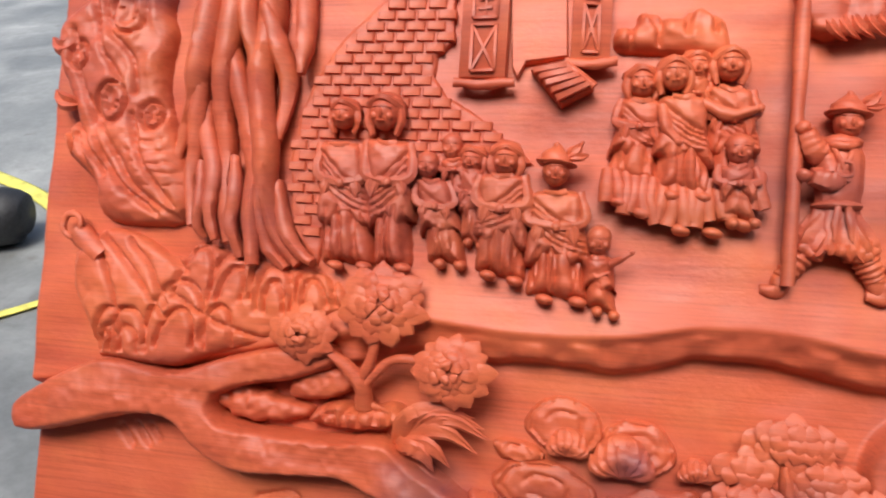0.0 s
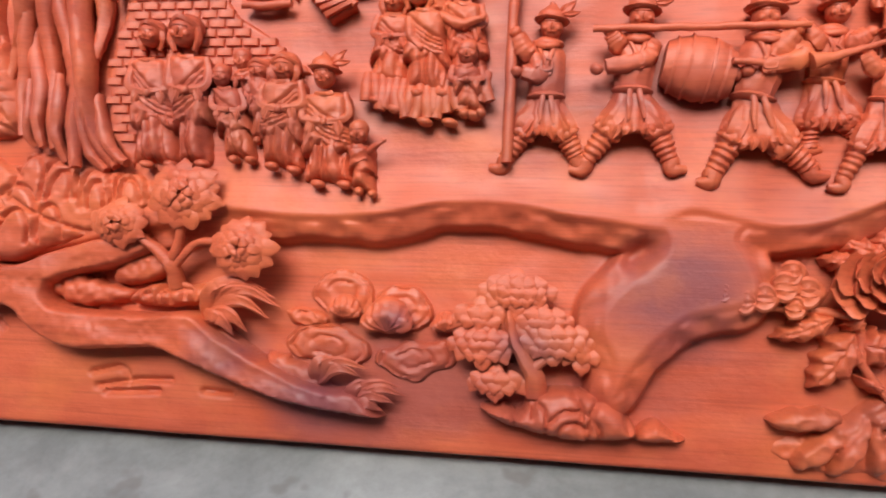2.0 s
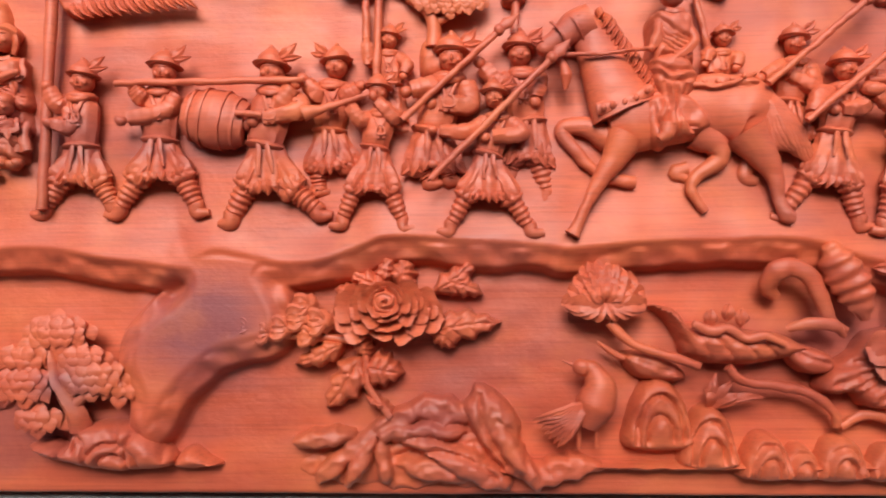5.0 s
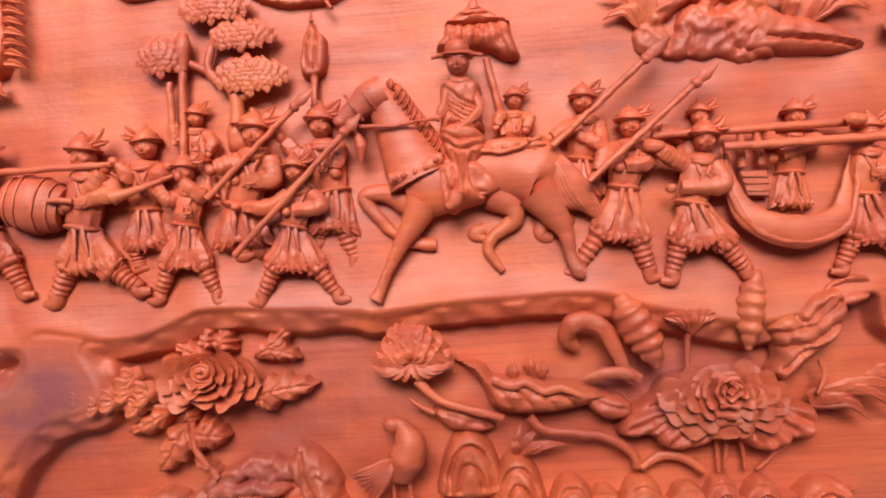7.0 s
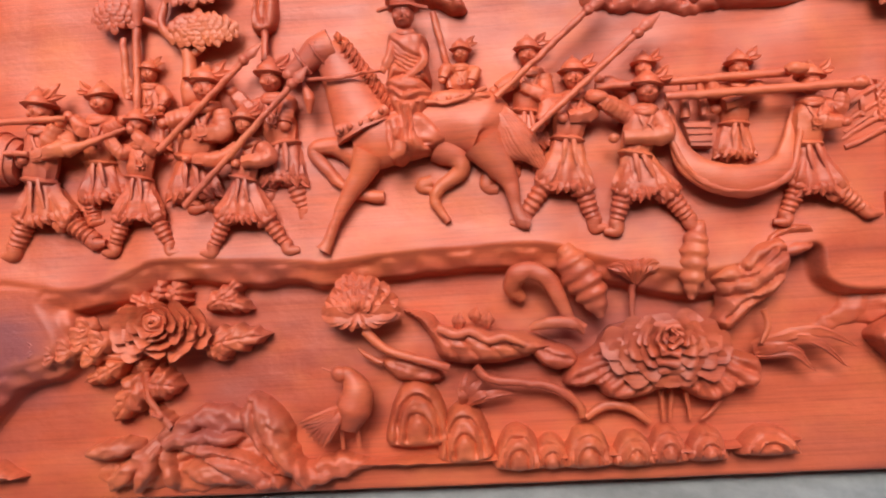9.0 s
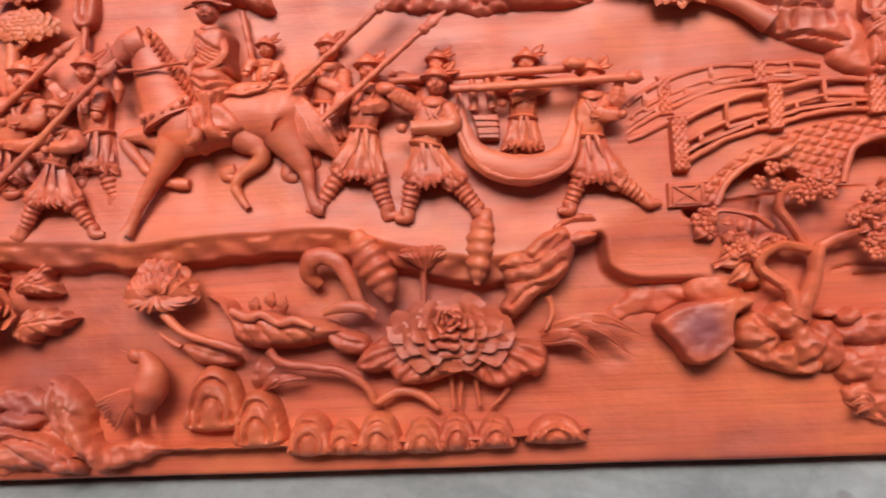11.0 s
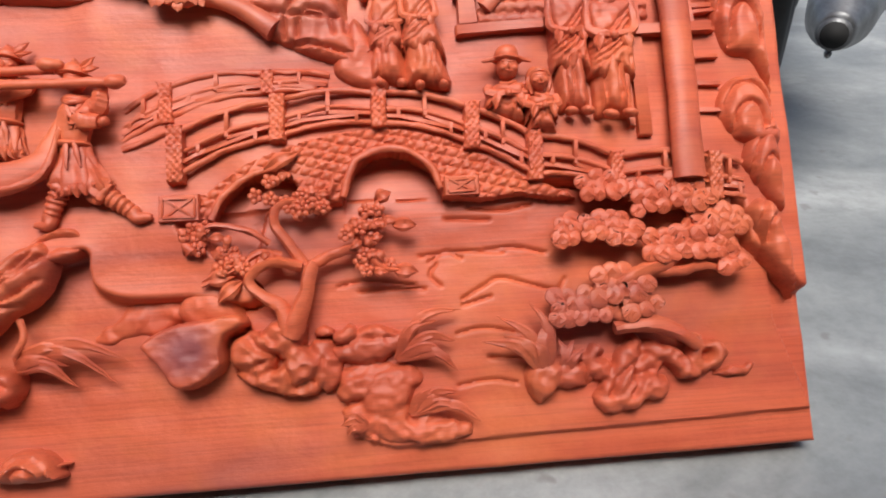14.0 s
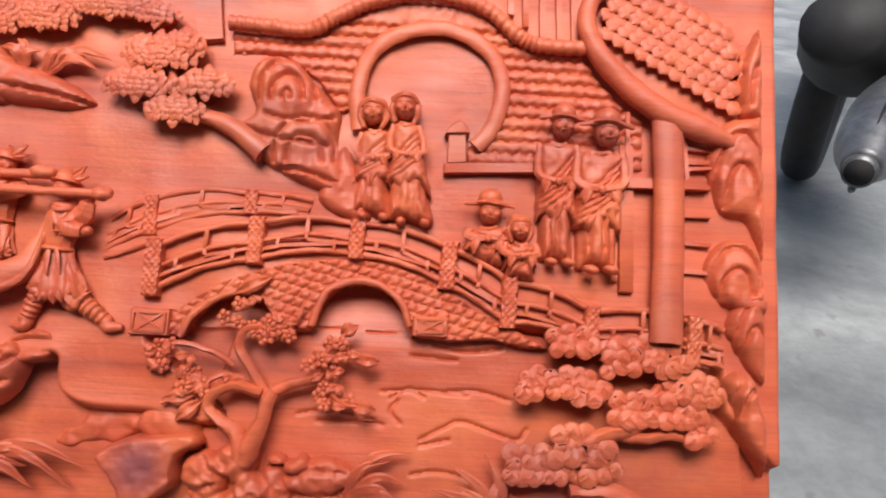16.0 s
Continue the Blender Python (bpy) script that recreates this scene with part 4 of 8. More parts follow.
robed((0.534, 0.301), (0.521, 0.288), (0.546, 0.289), (0.552, 0.243), (0.526, 0.248), w=0.006, r=0.0092, cap="bald", folds=3, arm=[(((0.542, 0.283)), ((0.551, 0.288)), ((0.559, 0.294))), (((0.526, 0.285)), ((0.534, 0.274)), ((0.542, 0.276)))], label="carved child pointing with one arm")
robed((0.562, 0.432), (0.545, 0.418), (0.579, 0.417), (0.579, 0.350), (0.536, 0.348), w=-0.002, label="carved woman looking aside in a draped gown")
robed((0.628, 0.447), (0.610, 0.429), (0.647, 0.427), (0.655, 0.352), (0.618, 0.351), w=-0.002, label="carved woman with hair tied up in a draped gown")
robed((0.603, 0.446), (0.594, 0.437), (0.614, 0.437), (0.616, 0.397), (0.594, 0.396), w=-0.004, feet=False, folds=3, r=0.0095, label=VL)
robed((0.586, 0.437), (0.574, 0.419), (0.612, 0.419), (0.621, 0.340), (0.572, 0.343), w=0.004, arm=[(((0.608, 0.415)), ((0.628, 0.405)), ((0.649, 0.410))), (((0.578, 0.412)), ((0.581, 0.394)), ((0.590, 0.382)))], folds=8, label="carved woman with an outstretched arm")
robed((0.636, 0.377), (0.620, 0.365), (0.649, 0.364), (0.654, 0.323), (0.623, 0.321), w=0.006, r=0.0095, cap="bald", folds=4, label="carved small child held before the women")
hem = None
for k in range(17):
    x = 0.538 + 0.0072 * k
    top = 0.362 - 0.008 * math.sin(3.1 * k / 16)
    low = 0.336 - 0.018 * math.sin(3.0 * k / 16 + 0.1) + 0.003 * math.sin(2.3 * k)
    c = Carving().tube([(x, top, 0.006), (x + 0.002 * math.sin(k), (top + low) / 2, 0.010), (x + 0.004 * math.sin(1.7 * k), low, 0.010)], [0.0045, 0.0062, 0.0058], 0.75, 10, 5)
    if hem is None:
        hem = c.part("carved_hem", label="carved rippling gown hems at the women's feet")
    else:
        c.part("fold", hem)
for q in ((0.548, 0.334), (0.566, 0.326), (0.596, 0.314), (0.620, 0.313), (0.642, 0.320)):
    Carving().ball((q[0], q[1], 0.008), (0.0085, 0.0045, 0.008), turn=-15).part("carved_shoe", label="carved pointed shoe under a gown")

# ---- the standard and its fringed flag ----
pole("carved_flagpole", (0.675, 0.275), ((0.681, 0.499))[:1] + (0.63,), 0.0055, 0.012, label="carved knotted flagpole")
fp, fr = ((0.681, 0.485)), ((0.819, 0.511))
c = Carving()
c.plate([(fp[0], fp[1] - 0.002), (fp[0] + 0.07, fp[1] + 0.001), (fr[0] - 0.02, fp[1] + 0.010), (fr[0], fp[1] + 0.03), (fr[0] + 0.004, 0.60), (fr[0], 0.66), (fp[0], 0.66)], -0.004, 0.011, 0.004, [(spline([(fp[0] + 0.03 * k, 0.66), (fp[0] + 0.03 * k + 0.006, 0.58), (fp[0] + 0.03 * k, fp[1])], 5), 0.004, 0.0025) for k in range(1, 5)], 0.002, 0.05)
flag = c.part("carved_flag", label="carved large flag with a flame-tongued fringe")
for k in range(13):
    q = np.array((fp[0] + 0.015 + 0.0095 * k, fp[1] - 0.001 + 0.0007 * k)) if k < 13 else None
    Carving().leaf([at(q, 0.008), at(q + (0.005, -0.011), 0.012), at(q + (0.015, -0.019), 0.010)], 0.0045, 0.7, "blade", 8, 4).part("fringe_tongue", flag)
for k in range(9):
    q = np.array((fr[0] + 0.001, fp[1] + 0.025 + 0.011 * k))
    Carving().leaf([at(q, 0.008), at(q + (0.012, -0.002), 0.012), at(q + (0.026, -0.008), 0.010)], 0.0045, 0.7, "blade", 8, 4).part("fringe_tongue", flag)

# ---- the procession ----
SL = "carved soldier in a brimmed plumed hat, belted tunic and bound leggings"
soldier([(1.014, 0.442), (1.013, 0.428), (1.014, 0.397), (1.008, 0.369), (1.005, 0.352), (1.019, 0.369), (1.022, 0.352), (0.994, 0.420), (0.992, 0.440), (1.031, 0.414), (1.028, 0.402)], w=-0.004, label=SL + ", holding a tall staff")
soldier([(0.962, 0.416), (0.958, 0.397), (0.954, 0.352), (0.942, 0.319), (0.944, 0.291), (0.972, 0.319), (0.986, 0.299), (0.944, 0.386), (0.930, 0.401), (0.974, 0.385), (0.987, 0.393)], w=-0.003, feather=-1, label="carved musician soldier behind the drum, raising both hands")
soldier([(1.141, 0.426), (1.143, 0.406), (1.149, 0.358), (1.157, 0.325), (1.168, 0.282), (1.136, 0.325), (1.129, 0.306), (1.119, 0.395), (1.102, 0.414), (1.158, 0.395), (1.155, 0.375)], w=-0.004, label="carved soldier striding before the horse's head")
soldier([(1.075, 0.421), (1.072, 0.401), (1.055, 0.348), (1.044, 0.318), (1.055, 0.298), (1.069, 0.318), (1.074, 0.300), (1.091, 0.373), (1.055, 0.373), (1.056, 0.391), (1.031, 0.385)], w=0.000, label="carved soldier leaning on a slanting spear")
soldier([(0.713, 0.403), (0.709, 0.387), (0.709, 0.338), (0.691, 0.308), (0.668, 0.271), (0.726, 0.306), (0.743, 0.275), (0.690, 0.378), (0.680, 0.396), (0.703, 0.357), (0.682, 0.359)], w=0.004, label="carved standard bearer grasping a tall pole")
soldier([(0.794, 0.411), (0.790, 0.392), (0.787, 0.343), (0.768, 0.309), (0.742, 0.270), (0.809, 0.310), (0.827, 0.271), (0.794, 0.369), (0.754, 0.360), (0.772, 0.385), (0.765, 0.395)], w=0.004, label="carved drum carrier at the front of the beam")
soldier([(0.900, 0.409), (0.901, 0.390), (0.892, 0.336), (0.878, 0.303), (0.855, 0.260), (0.918, 0.296), (0.948, 0.268), (0.929, 0.370), (0.884, 0.358), (0.910, 0.376), (0.925, 0.394)], w=0.004, label="carved drum carrier at the back of the beam with a stick")
soldier([(1.004, 0.387), (1.007, 0.366), (1.000, 0.332), (0.982, 0.296), (0.965, 0.257), (1.014, 0.295), (1.029, 0.254), (0.986, 0.359), (0.976, 0.374), (1.019, 0.360), (1.000, 0.380)], w=0.007, label="carved trumpeter in a pleated tunic")
soldier([(1.115, 0.380), (1.119, 0.360), (1.109, 0.324), (1.090, 0.289), (1.069, 0.250), (1.129, 0.285), (1.153, 0.248), (1.088, 0.344), (1.057, 0.346), (1.140, 0.342), (1.107, 0.338)], w=0.008, label="carved spearman leaning forward in a long stride")
pole("carved_carrying_beam", (0.750, 0.396), (0.934, 0.396), 0.0035, 0.022, label="carved shoulder beam of the drum")
pole("carved_staff", (0.993, 0.414), (0.991, 0.477), 0.0038, 0.010, label="carved straight staff")
pole("carved_spear", (1.028, 0.356), (1.123, 0.443), 0.0034, 0.022, 0.022, "carved spear with a leaf point")
pole("carved_spear", (1.055, 0.298), (1.172, 0.414), 0.0034, 0.028, 0.020, "carved spear with a leaf point")
c = Carving()
c.tube([at(q, 0.024) for q in ((0.996, 0.381), (0.975, 0.374), (0.950, 0.367), (0.934, 0.363))], [0.002, 0.0028, 0.0045, 0.008], 1, 10, 5)
c.part("carved_trumpet", label="carved long flared trumpet")
# barrel drum
a, b = np.array(((0.814, 0.369))), np.array(((0.874, 0.357)))
c = Carving()
c.tube([at(a + (b - a) * k, 0.006) for k in (0, 0.25, 0.5, 0.75, 1)], [0.020, 0.0275, 0.030, 0.0275, 0.021], 0.75, 26, 5)
for k, r in ((0.14, 0.0262), (0.34, 0.0300), (0.66, 0.0300), (0.86, 0.0262)):
    c.tube([at(a + (b - a) * (k - 0.02), 0.006), at(a + (b - a) * (k + 0.02), 0.006)], [r, r], 0.76, 26, 2)
drum = c.part("carved_drum", label="carved barrel drum slung under the beam")
Carving().ball(at(b + (0.002, 0), 0.012), (0.006, 0.007, 0.007)).part("boss", drum)
pole("carved_drumstick", (0.869, 0.364), (0.895, 0.362), 0.003, 0.026)

# horse and rider
def horse():
    c = Carving()
    w = 0.006
    T = lambda pts, radii, ww, flat=0.85, seg=16, **k: c.tube([at(p, z) for p, z in zip(pts, ww)], radii, flat, seg, 7, **k)
    T([(1.224, 0.352), (1.244, 0.357), (1.284, 0.363), (1.324, 0.368), (1.355, 0.363), (1.365, 0.351)], [0.020, 0.033, 0.031, 0.030, 0.034, 0.022], [w] * 6, 0.60, 26)
    T([(1.240, 0.363), (1.227, 0.395), (1.213, 0.430), (1.201, 0.451)], [0.034, 0.027, 0.020, 0.015], [w + 0.004] * 4, 0.62)
    T([(1.209, 0.453), (1.195, 0.447), (1.179, 0.435), (1.165, 0.427)], [0.0155, 0.0165, 0.0118, 0.0090], [w + 0.008] * 4, 0.78)
    for q in (0.35, 0.75):
        a = mid((1.205, 0.451), (1.170, 0.431), q)
        c.tube([(a[0] - 0.008, a[1] + 0.013, w + 0.012), (a[0], a[1], w + 0.0215), (a[0] + 0.008, a[1] - 0.013, w + 0.012)], [0.0016] * 2, 1, 6, 4)
    c.ball((1.195, 0.452, w + 0.019), (0.003, 0.0022, 0.002), seg=8, rows=6)
    c.ball(at((1.164, 0.425), w + 0.008), (0.008, 0.007, 0.007))
    for q, t in ((((1.199, 0.454)), ((1.197, 0.466))), (((1.215, 0.453)), ((1.217, 0.464)))):
        c.leaf([at(q, w + 0.01), at(mid(q, t), w + 0.012), at(t, w + 0.01)], 0.005, 0.6)
    # legs
    T([(1.240, 0.340), (1.227, 0.315), (1.212, 0.293), (1.202, 0.274), (1.193, 0.255), (1.188, 0.246)], [0.018, 0.0115, 0.0072, 0.0052, 0.0056, 0.0085], [w + 0.004] * 6, 0.9, 12)
    T([(1.226, 0.341), (1.204, 0.352), (1.181, 0.349), (1.194, 0.329), (1.215, 0.307), (1.238, 0.299), (1.251, 0.298)], [0.014, 0.010, 0.0075, 0.0068, 0.0055, 0.0068, 0.006], [w - 0.006] * 7, 0.9, 12)
    T([(1.354, 0.344), (1.369, 0.320), (1.379, 0.300), (1.382, 0.280), (1.389, 0.263), (1.396, 0.261)], [0.023, 0.0145, 0.0082, 0.006, 0.007, 0.006], [w + 0.003] * 6, 0.85, 12)
    T([(1.311, 0.344), (1.327, 0.331), (1.329, 0.317), (1.308, 0.302), (1.303, 0.288), (1.315, 0.267)], [0.018, 0.0125, 0.009, 0.0065, 0.0058, 0.0035], [w - 0.002] * 6, 0.9, 12)
    T([(1.301, 0.310), (1.289, 0.306), (1.303, 0.300)], [0.008, 0.007, 0.006], [-0.002] * 3, 0.8, 10)
    T([(1.360, 0.315), (1.356, 0.301), (1.367, 0.298)], [0.009, 0.008, 0.006], [-0.003] * 3, 0.8, 10)
    # saddle cloth, breast strap with studs, rein
    c.plate([(1.260, 0.376), (1.294, 0.380), (1.318, 0.355), (1.311, 0.341), (1.288, 0.337), (1.271, 0.325), (1.259, 0.336), (1.255, 0.359)], 0.01, 0.028, 0.010, [(spline([(1.263, 0.367), (1.272, 0.343), (1.294, 0.340)], 5), 0.0016, 0.003), (spline([(1.273, 0.369), (1.281, 0.349), (1.303, 0.345)], 5), 0.0016, 0.003)], 0.0015, 0.02)
    c.plate([(1.298, 0.383), (1.303, 0.395), (1.326, 0.398), (1.354, 0.395), (1.366, 0.388), (1.356, 0.379), (1.333, 0.375), (1.310, 0.374)], 0.012, 0.0255, 0.010, [(spline([(1.302, 0.379), (1.325, 0.380), (1.359, 0.386)], 5), 0.0015, 0.003)], 0.001, 0.02)
    T([(1.211, 0.363), (1.230, 0.366), (1.246, 0.372), (1.262, 0.382)], [0.006] * 2, [w + 0.018, w + 0.020, w + 0.021, w + 0.018], 0.6, 10)
    for q in ((1.216, 0.363), (1.225, 0.365), (1.236, 0.368), (1.246, 0.372), (1.256, 0.378)):
        c.ball(at(q, w + 0.0235), 0.0032, seg=8, rows=6)
    T([(1.300, 0.385), (1.319, 0.383), (1.340, 0.387), (1.360, 0.396)], [0.0024] * 2, [w + 0.019, w + 0.020, w + 0.019, w + 0.012], 1, 8)
    for q in ((1.310, 0.386), (1.323, 0.387), (1.336, 0.389), (1.347, 0.392)):
        c.ball(at(q, w + 0.019), 0.003, seg=8, rows=6)
    T([(1.180, 0.418), (1.208, 0.414), (1.236, 0.416), (1.259, 0.418)], [0.0022] * 2, [w + 0.012, w + 0.022, w + 0.024, w + 0.024], 1, 8)
    T([(1.181, 0.435), (1.179, 0.416), (1.184, 0.398), (1.183, 0.384)], [0.0022, 0.0022, 0.006, 0.002], [w + 0.012] * 4, 1, 8)
    return c.part("carved_horse", label="carved saddled horse stepping with one foreleg raised")


hs = horse()
c = Carving()
for k in range(13):
    q = np.array(mid((1.216, 0.453), (1.260, 0.387), k / 12)) + (0.006, 0.002)
    c.leaf([at(q + (-0.004, 0.004), 0.010), at(q + (0.002, -0.004), 0.020), at(q + (-0.006, -0.017), 0.019)], 0.0042, 0.7, "blade", 8, 4)
c.part("mane", hs)
c = Carving()
for k in range(9):
    o = 0.0035 * (k - 4)
    c.tube([at((1.358, 0.386), 0.010), at(np.array(((1.375, 0.365))) + (o * 0.5, o * 0.3), 0.018 - abs(o) * 0.2), at(np.array(((1.389, 0.336))) + (o, o * 0.4), 0.017 - abs(o) * 0.3), at(np.array(((1.406, 0.316))) + (o * 0.9, -o * 0.6), 0.008)], [0.004, 0.0045, 0.004, 0.0012], 0.9, 8, 6)
c.part("tail", hs)
robed((1.283, 0.471), (1.265, 0.456), (1.304, 0.453), (1.302, 0.378), (1.262, 0.375), w=0.014, thick=0.016, r=0.0108, cap="official", folds=5, arm=[(((1.272, 0.446)), ((1.266, 0.426)), ((1.261, 0.418))), (((1.296, 0.444)), ((1.301, 0.424)), ((1.284, 0.408)))], feet=False, label="carved rider in an official's cap and flowing robe", name="carved_rider")
c = Carving()
c.plate([(1.261, 0.411), (1.279, 0.417), (1.297, 0.411), (1.307, 0.397), (1.304, 0.381), (1.294, 0.367), (1.300, 0.349), (1.303, 0.336), (1.283, 0.334), (1.268, 0.342), (1.262, 0.354), (1.269, 0.372), (1.262, 0.391)], 0.006, 0.030, 0.010, [(spline(q, 5), 0.0022, 0.0042) for q in ([(1.264, 0.405), (1.280, 0.396), (1.302, 0.399)], [(1.264, 0.397), (1.282, 0.386), (1.303, 0.392)], [(1.274, 0.386), (1.277, 0.364), (1.270, 0.345)], [(1.283, 0.382), (1.284, 0.361), (1.285, 0.339)], [(1.293, 0.382), (1.289, 0.363), (1.297, 0.341)])], 0.0015, 0.02, 0.0016, domed=0.006)
c.tube([at(q, 0.034) for q in [(1.274, 0.346), (1.272, 0.337), (1.265, 0.331)]], [0.008, 0.0075, 0.004], 0.8, 12, 5)
c.part("carved_boot", label="carved rider's leg and stirrup")
soldier([(1.337, 0.437), (1.336, 0.423), (1.333, 0.396), (1.328, 0.388), (1.328, 0.382), (1.340, 0.387), (1.339, 0.382), (1.322, 0.420), (1.317, 0.409), (1.350, 0.415), (1.346, 0.404)], w=-0.004, legs=False, label="carved attendant holding the canopy shaft")
# canopy
c = Carving()
gr = [(spline(q, 5), 0.0026, 0.0045) for q in ([(1.282, 0.514), (1.279, 0.500), (1.273, 0.489)], [(1.291, 0.515), (1.290, 0.501), (1.286, 0.487)], [(1.301, 0.514), (1.302, 0.502), (1.302, 0.489)], [(1.313, 0.513), (1.313, 0.500), (1.314, 0.485)], [(1.323, 0.514), (1.326, 0.498), (1.332, 0.482)])]
gr += [(spline(q, 5), 0.002, 0.003) for q in ([(1.277, 0.513), (1.288, 0.505), (1.300, 0.511)], [(1.302, 0.511), (1.314, 0.503), (1.331, 0.511)])]
c.plate([(1.275, 0.518), (1.304, 0.517), (1.334, 0.517), (1.340, 0.499), (1.346, 0.481), (1.333, 0.477), (1.318, 0.485), (1.303, 0.489), (1.286, 0.486), (1.275, 0.485), (1.262, 0.494), (1.269, 0.505)], -0.006, 0.012, 0.008, gr, 0.0015, 0.02, domed=0.004)
c.plate([(1.271, 0.517), (1.280, 0.523), (1.290, 0.530), (1.303, 0.535), (1.316, 0.529), (1.326, 0.523), (1.339, 0.516), (1.330, 0.514), (1.304, 0.514), (1.282, 0.514)], -0.006, 0.015, 0.006, [(spline([(1.282, 0.520), (1.304, 0.522), (1.328, 0.519)], 4), 0.0016, 0.003), (spline([(1.292, 0.527), (1.303, 0.528), (1.315, 0.526)], 4), 0.0016, 0.003)], 0.001, 0.02)
c.tube([at(q, 0.009) for q in [(1.302, 0.528), (1.302, 0.534), (1.303, 0.541)]], [0.006, 0.005, 0.001], 0.8, 12, 4)
cano = c.part("carved_canopy", label="carved ceremonial canopy with draped skirt")
Carving().tube([at(q, 0.004) for q in ((1.312, 0.480), (1.316, 0.457), (1.322, 0.428), (1.324, 0.402))], [0.0035] * 2, seg=8).part("shaft", cano)

soldier([(1.404, 0.431), (1.406, 0.413), (1.399, 0.373), (1.390, 0.344), (1.382, 0.311), (1.409, 0.343), (1.410, 0.315), (1.418, 0.387), (1.389, 0.400), (1.383, 0.401), (1.368, 0.394)], w=-0.003, legs=True, label="carved lancer behind the horse's tail")
soldier([(1.518, 0.409), (1.511, 0.393), (1.505, 0.359), (1.495, 0.343), (1.489, 0.332), (1.515, 0.342), (1.517, 0.330), (1.490, 0.391), (1.472, 0.398), (1.526, 0.386), (1.533, 0.395)], w=-0.005, legs=False, label=SL)
soldier([(1.447, 0.403), (1.446, 0.385), (1.438, 0.342), (1.416, 0.303), (1.386, 0.262), (1.449, 0.295), (1.462, 0.252), (1.421, 0.375), (1.410, 0.354), (1.459, 0.365), (1.433, 0.361)], w=0.004, label="carved lancer striding with a slanting lance")
soldier([(1.609, 0.402), (1.606, 0.387), (1.603, 0.347), (1.593, 0.320), (1.591, 0.312), (1.609, 0.319), (1.609, 0.310), (1.583, 0.379), (1.576, 0.392), (1.624, 0.376), (1.582, 0.361)], w=-0.005, legs=True, label="carved litter bearer behind the hammock")
soldier([(1.517, 0.384), (1.512, 0.365), (1.502, 0.322), (1.491, 0.290), (1.478, 0.248), (1.530, 0.284), (1.556, 0.249), (1.480, 0.369), (1.466, 0.377), (1.529, 0.338), (1.480, 0.337)], w=0.007, label="carved litter bearer gripping the front pole")
soldier([(1.671, 0.381), (1.672, 0.362), (1.667, 0.321), (1.658, 0.286), (1.642, 0.247), (1.691, 0.277), (1.725, 0.250), (1.694, 0.353), (1.698, 0.369), (1.679, 0.341), (1.699, 0.338)], w=0.004, label="carved litter bearer at the rear with a long stride")
pole("carved_lance", (1.369, 0.384), (1.465, 0.464), 0.0034, 0.026, 0.028, "carved lance with a long point")
pole("carved_lance", (1.401, 0.348), (1.510, 0.437), 0.0034, 0.030, 0.026, "carved lance with a knotted tassel")
pole("carved_litter_pole", (1.467, 0.390), (1.654, 0.391), 0.0045, 0.012, label="carved litter pole")
pole("carved_litter_pole", (1.531, 0.373), (1.711, 0.373), 0.0045, 0.024, label="carved litter pole")
for (a, b) in (((1.711, 0.373), (1.715, 0.375)), ((1.466, 0.378), (1.461, 0.380)), ((1.654, 0.391), (1.660, 0.391))):
    Carving().ball(at(a, 0.024), (0.010, 0.0065, 0.007), lumps=0.2).ball(at(b, 0.022), 0.006).part("carved_hand", label="carved fist round the litter pole")
c = Carving()
c.tube([at(q, z) for q, z in zip(((1.538, 0.375), (1.540, 0.341), (1.557, 0.304), (1.599, 0.288), (1.638, 0.299), (1.651, 0.328), (1.659, 0.360)), (0.004, 0.008, 0.014, 0.017, 0.014, 0.008, 0.004))], [0.003, 0.007, 0.0135, 0.0165, 0.0135, 0.007, 0.003], 0.42, 18, 8)
c.tube([at(q, z) for q, z in zip(((1.538, 0.375), (1.536, 0.335), (1.557, 0.295), (1.599, 0.278), (1.642, 0.290), (1.657, 0.327), (1.661, 0.360)), (0.008, 0.013, 0.017, 0.019, 0.017, 0.013, 0.008))], [0.0018, 0.003, 0.004, 0.004, 0.004, 0.003, 0.0018], 1, 8, 8)
c.part("carved_hammock_litter", label="carved crescent hammock slung from two poles")
c = Carving()
for a, b in ((((1.553, 0.391)), ((1.553, 0.355))), (((1.568, 0.390)), ((1.572, 0.357)))):
    c.tube([at(a, 0.010), at(b, 0.006)], [0.0035, 0.005], seg=8)
c.prism([(1.551, 0.352), (1.578, 0.350), (1.578, 0.324), (1.557, 0.326)], -0.008, 0.006, 0.002)
for k in (0.25, 0.5, 0.75):
    c.bar(mid((1.552, 0.352), (1.557, 0.326), k), mid((1.578, 0.350), (1.578, 0.324), k), 0.0015, 0.004, 0.008)
c.part("carved_basket", label="carved basket on straps in the litter")

# ---- along the top: small tree, club, banner board, boats, rock shelf ----
c = Carving()
c.tube([at(q, 0.006) for q in ((1.057, 0.432), (1.057, 0.456), (1.049, 0.471), (1.031, 0.486), (1.035, 0.512), (1.041, 0.535))], [0.008, 0.007, 0.006, 0.0055, 0.004, 0.003], 0.9, 10, 6)
c.tube([at(q, 0.006) for q in ((1.031, 0.486), (1.010, 0.497), (0.992, 0.498))], [0.004, 0.004, 0.003], 0.9, 10, 5)
c.tube([at(q, 0.006) for q in ((1.054, 0.461), (1.066, 0.458), (1.075, 0.469))], [0.005, 0.004, 0.003], 0.9, 10, 5)
tree = c.part("carved_small_tree", label="carved small tree with layered leaf pads")
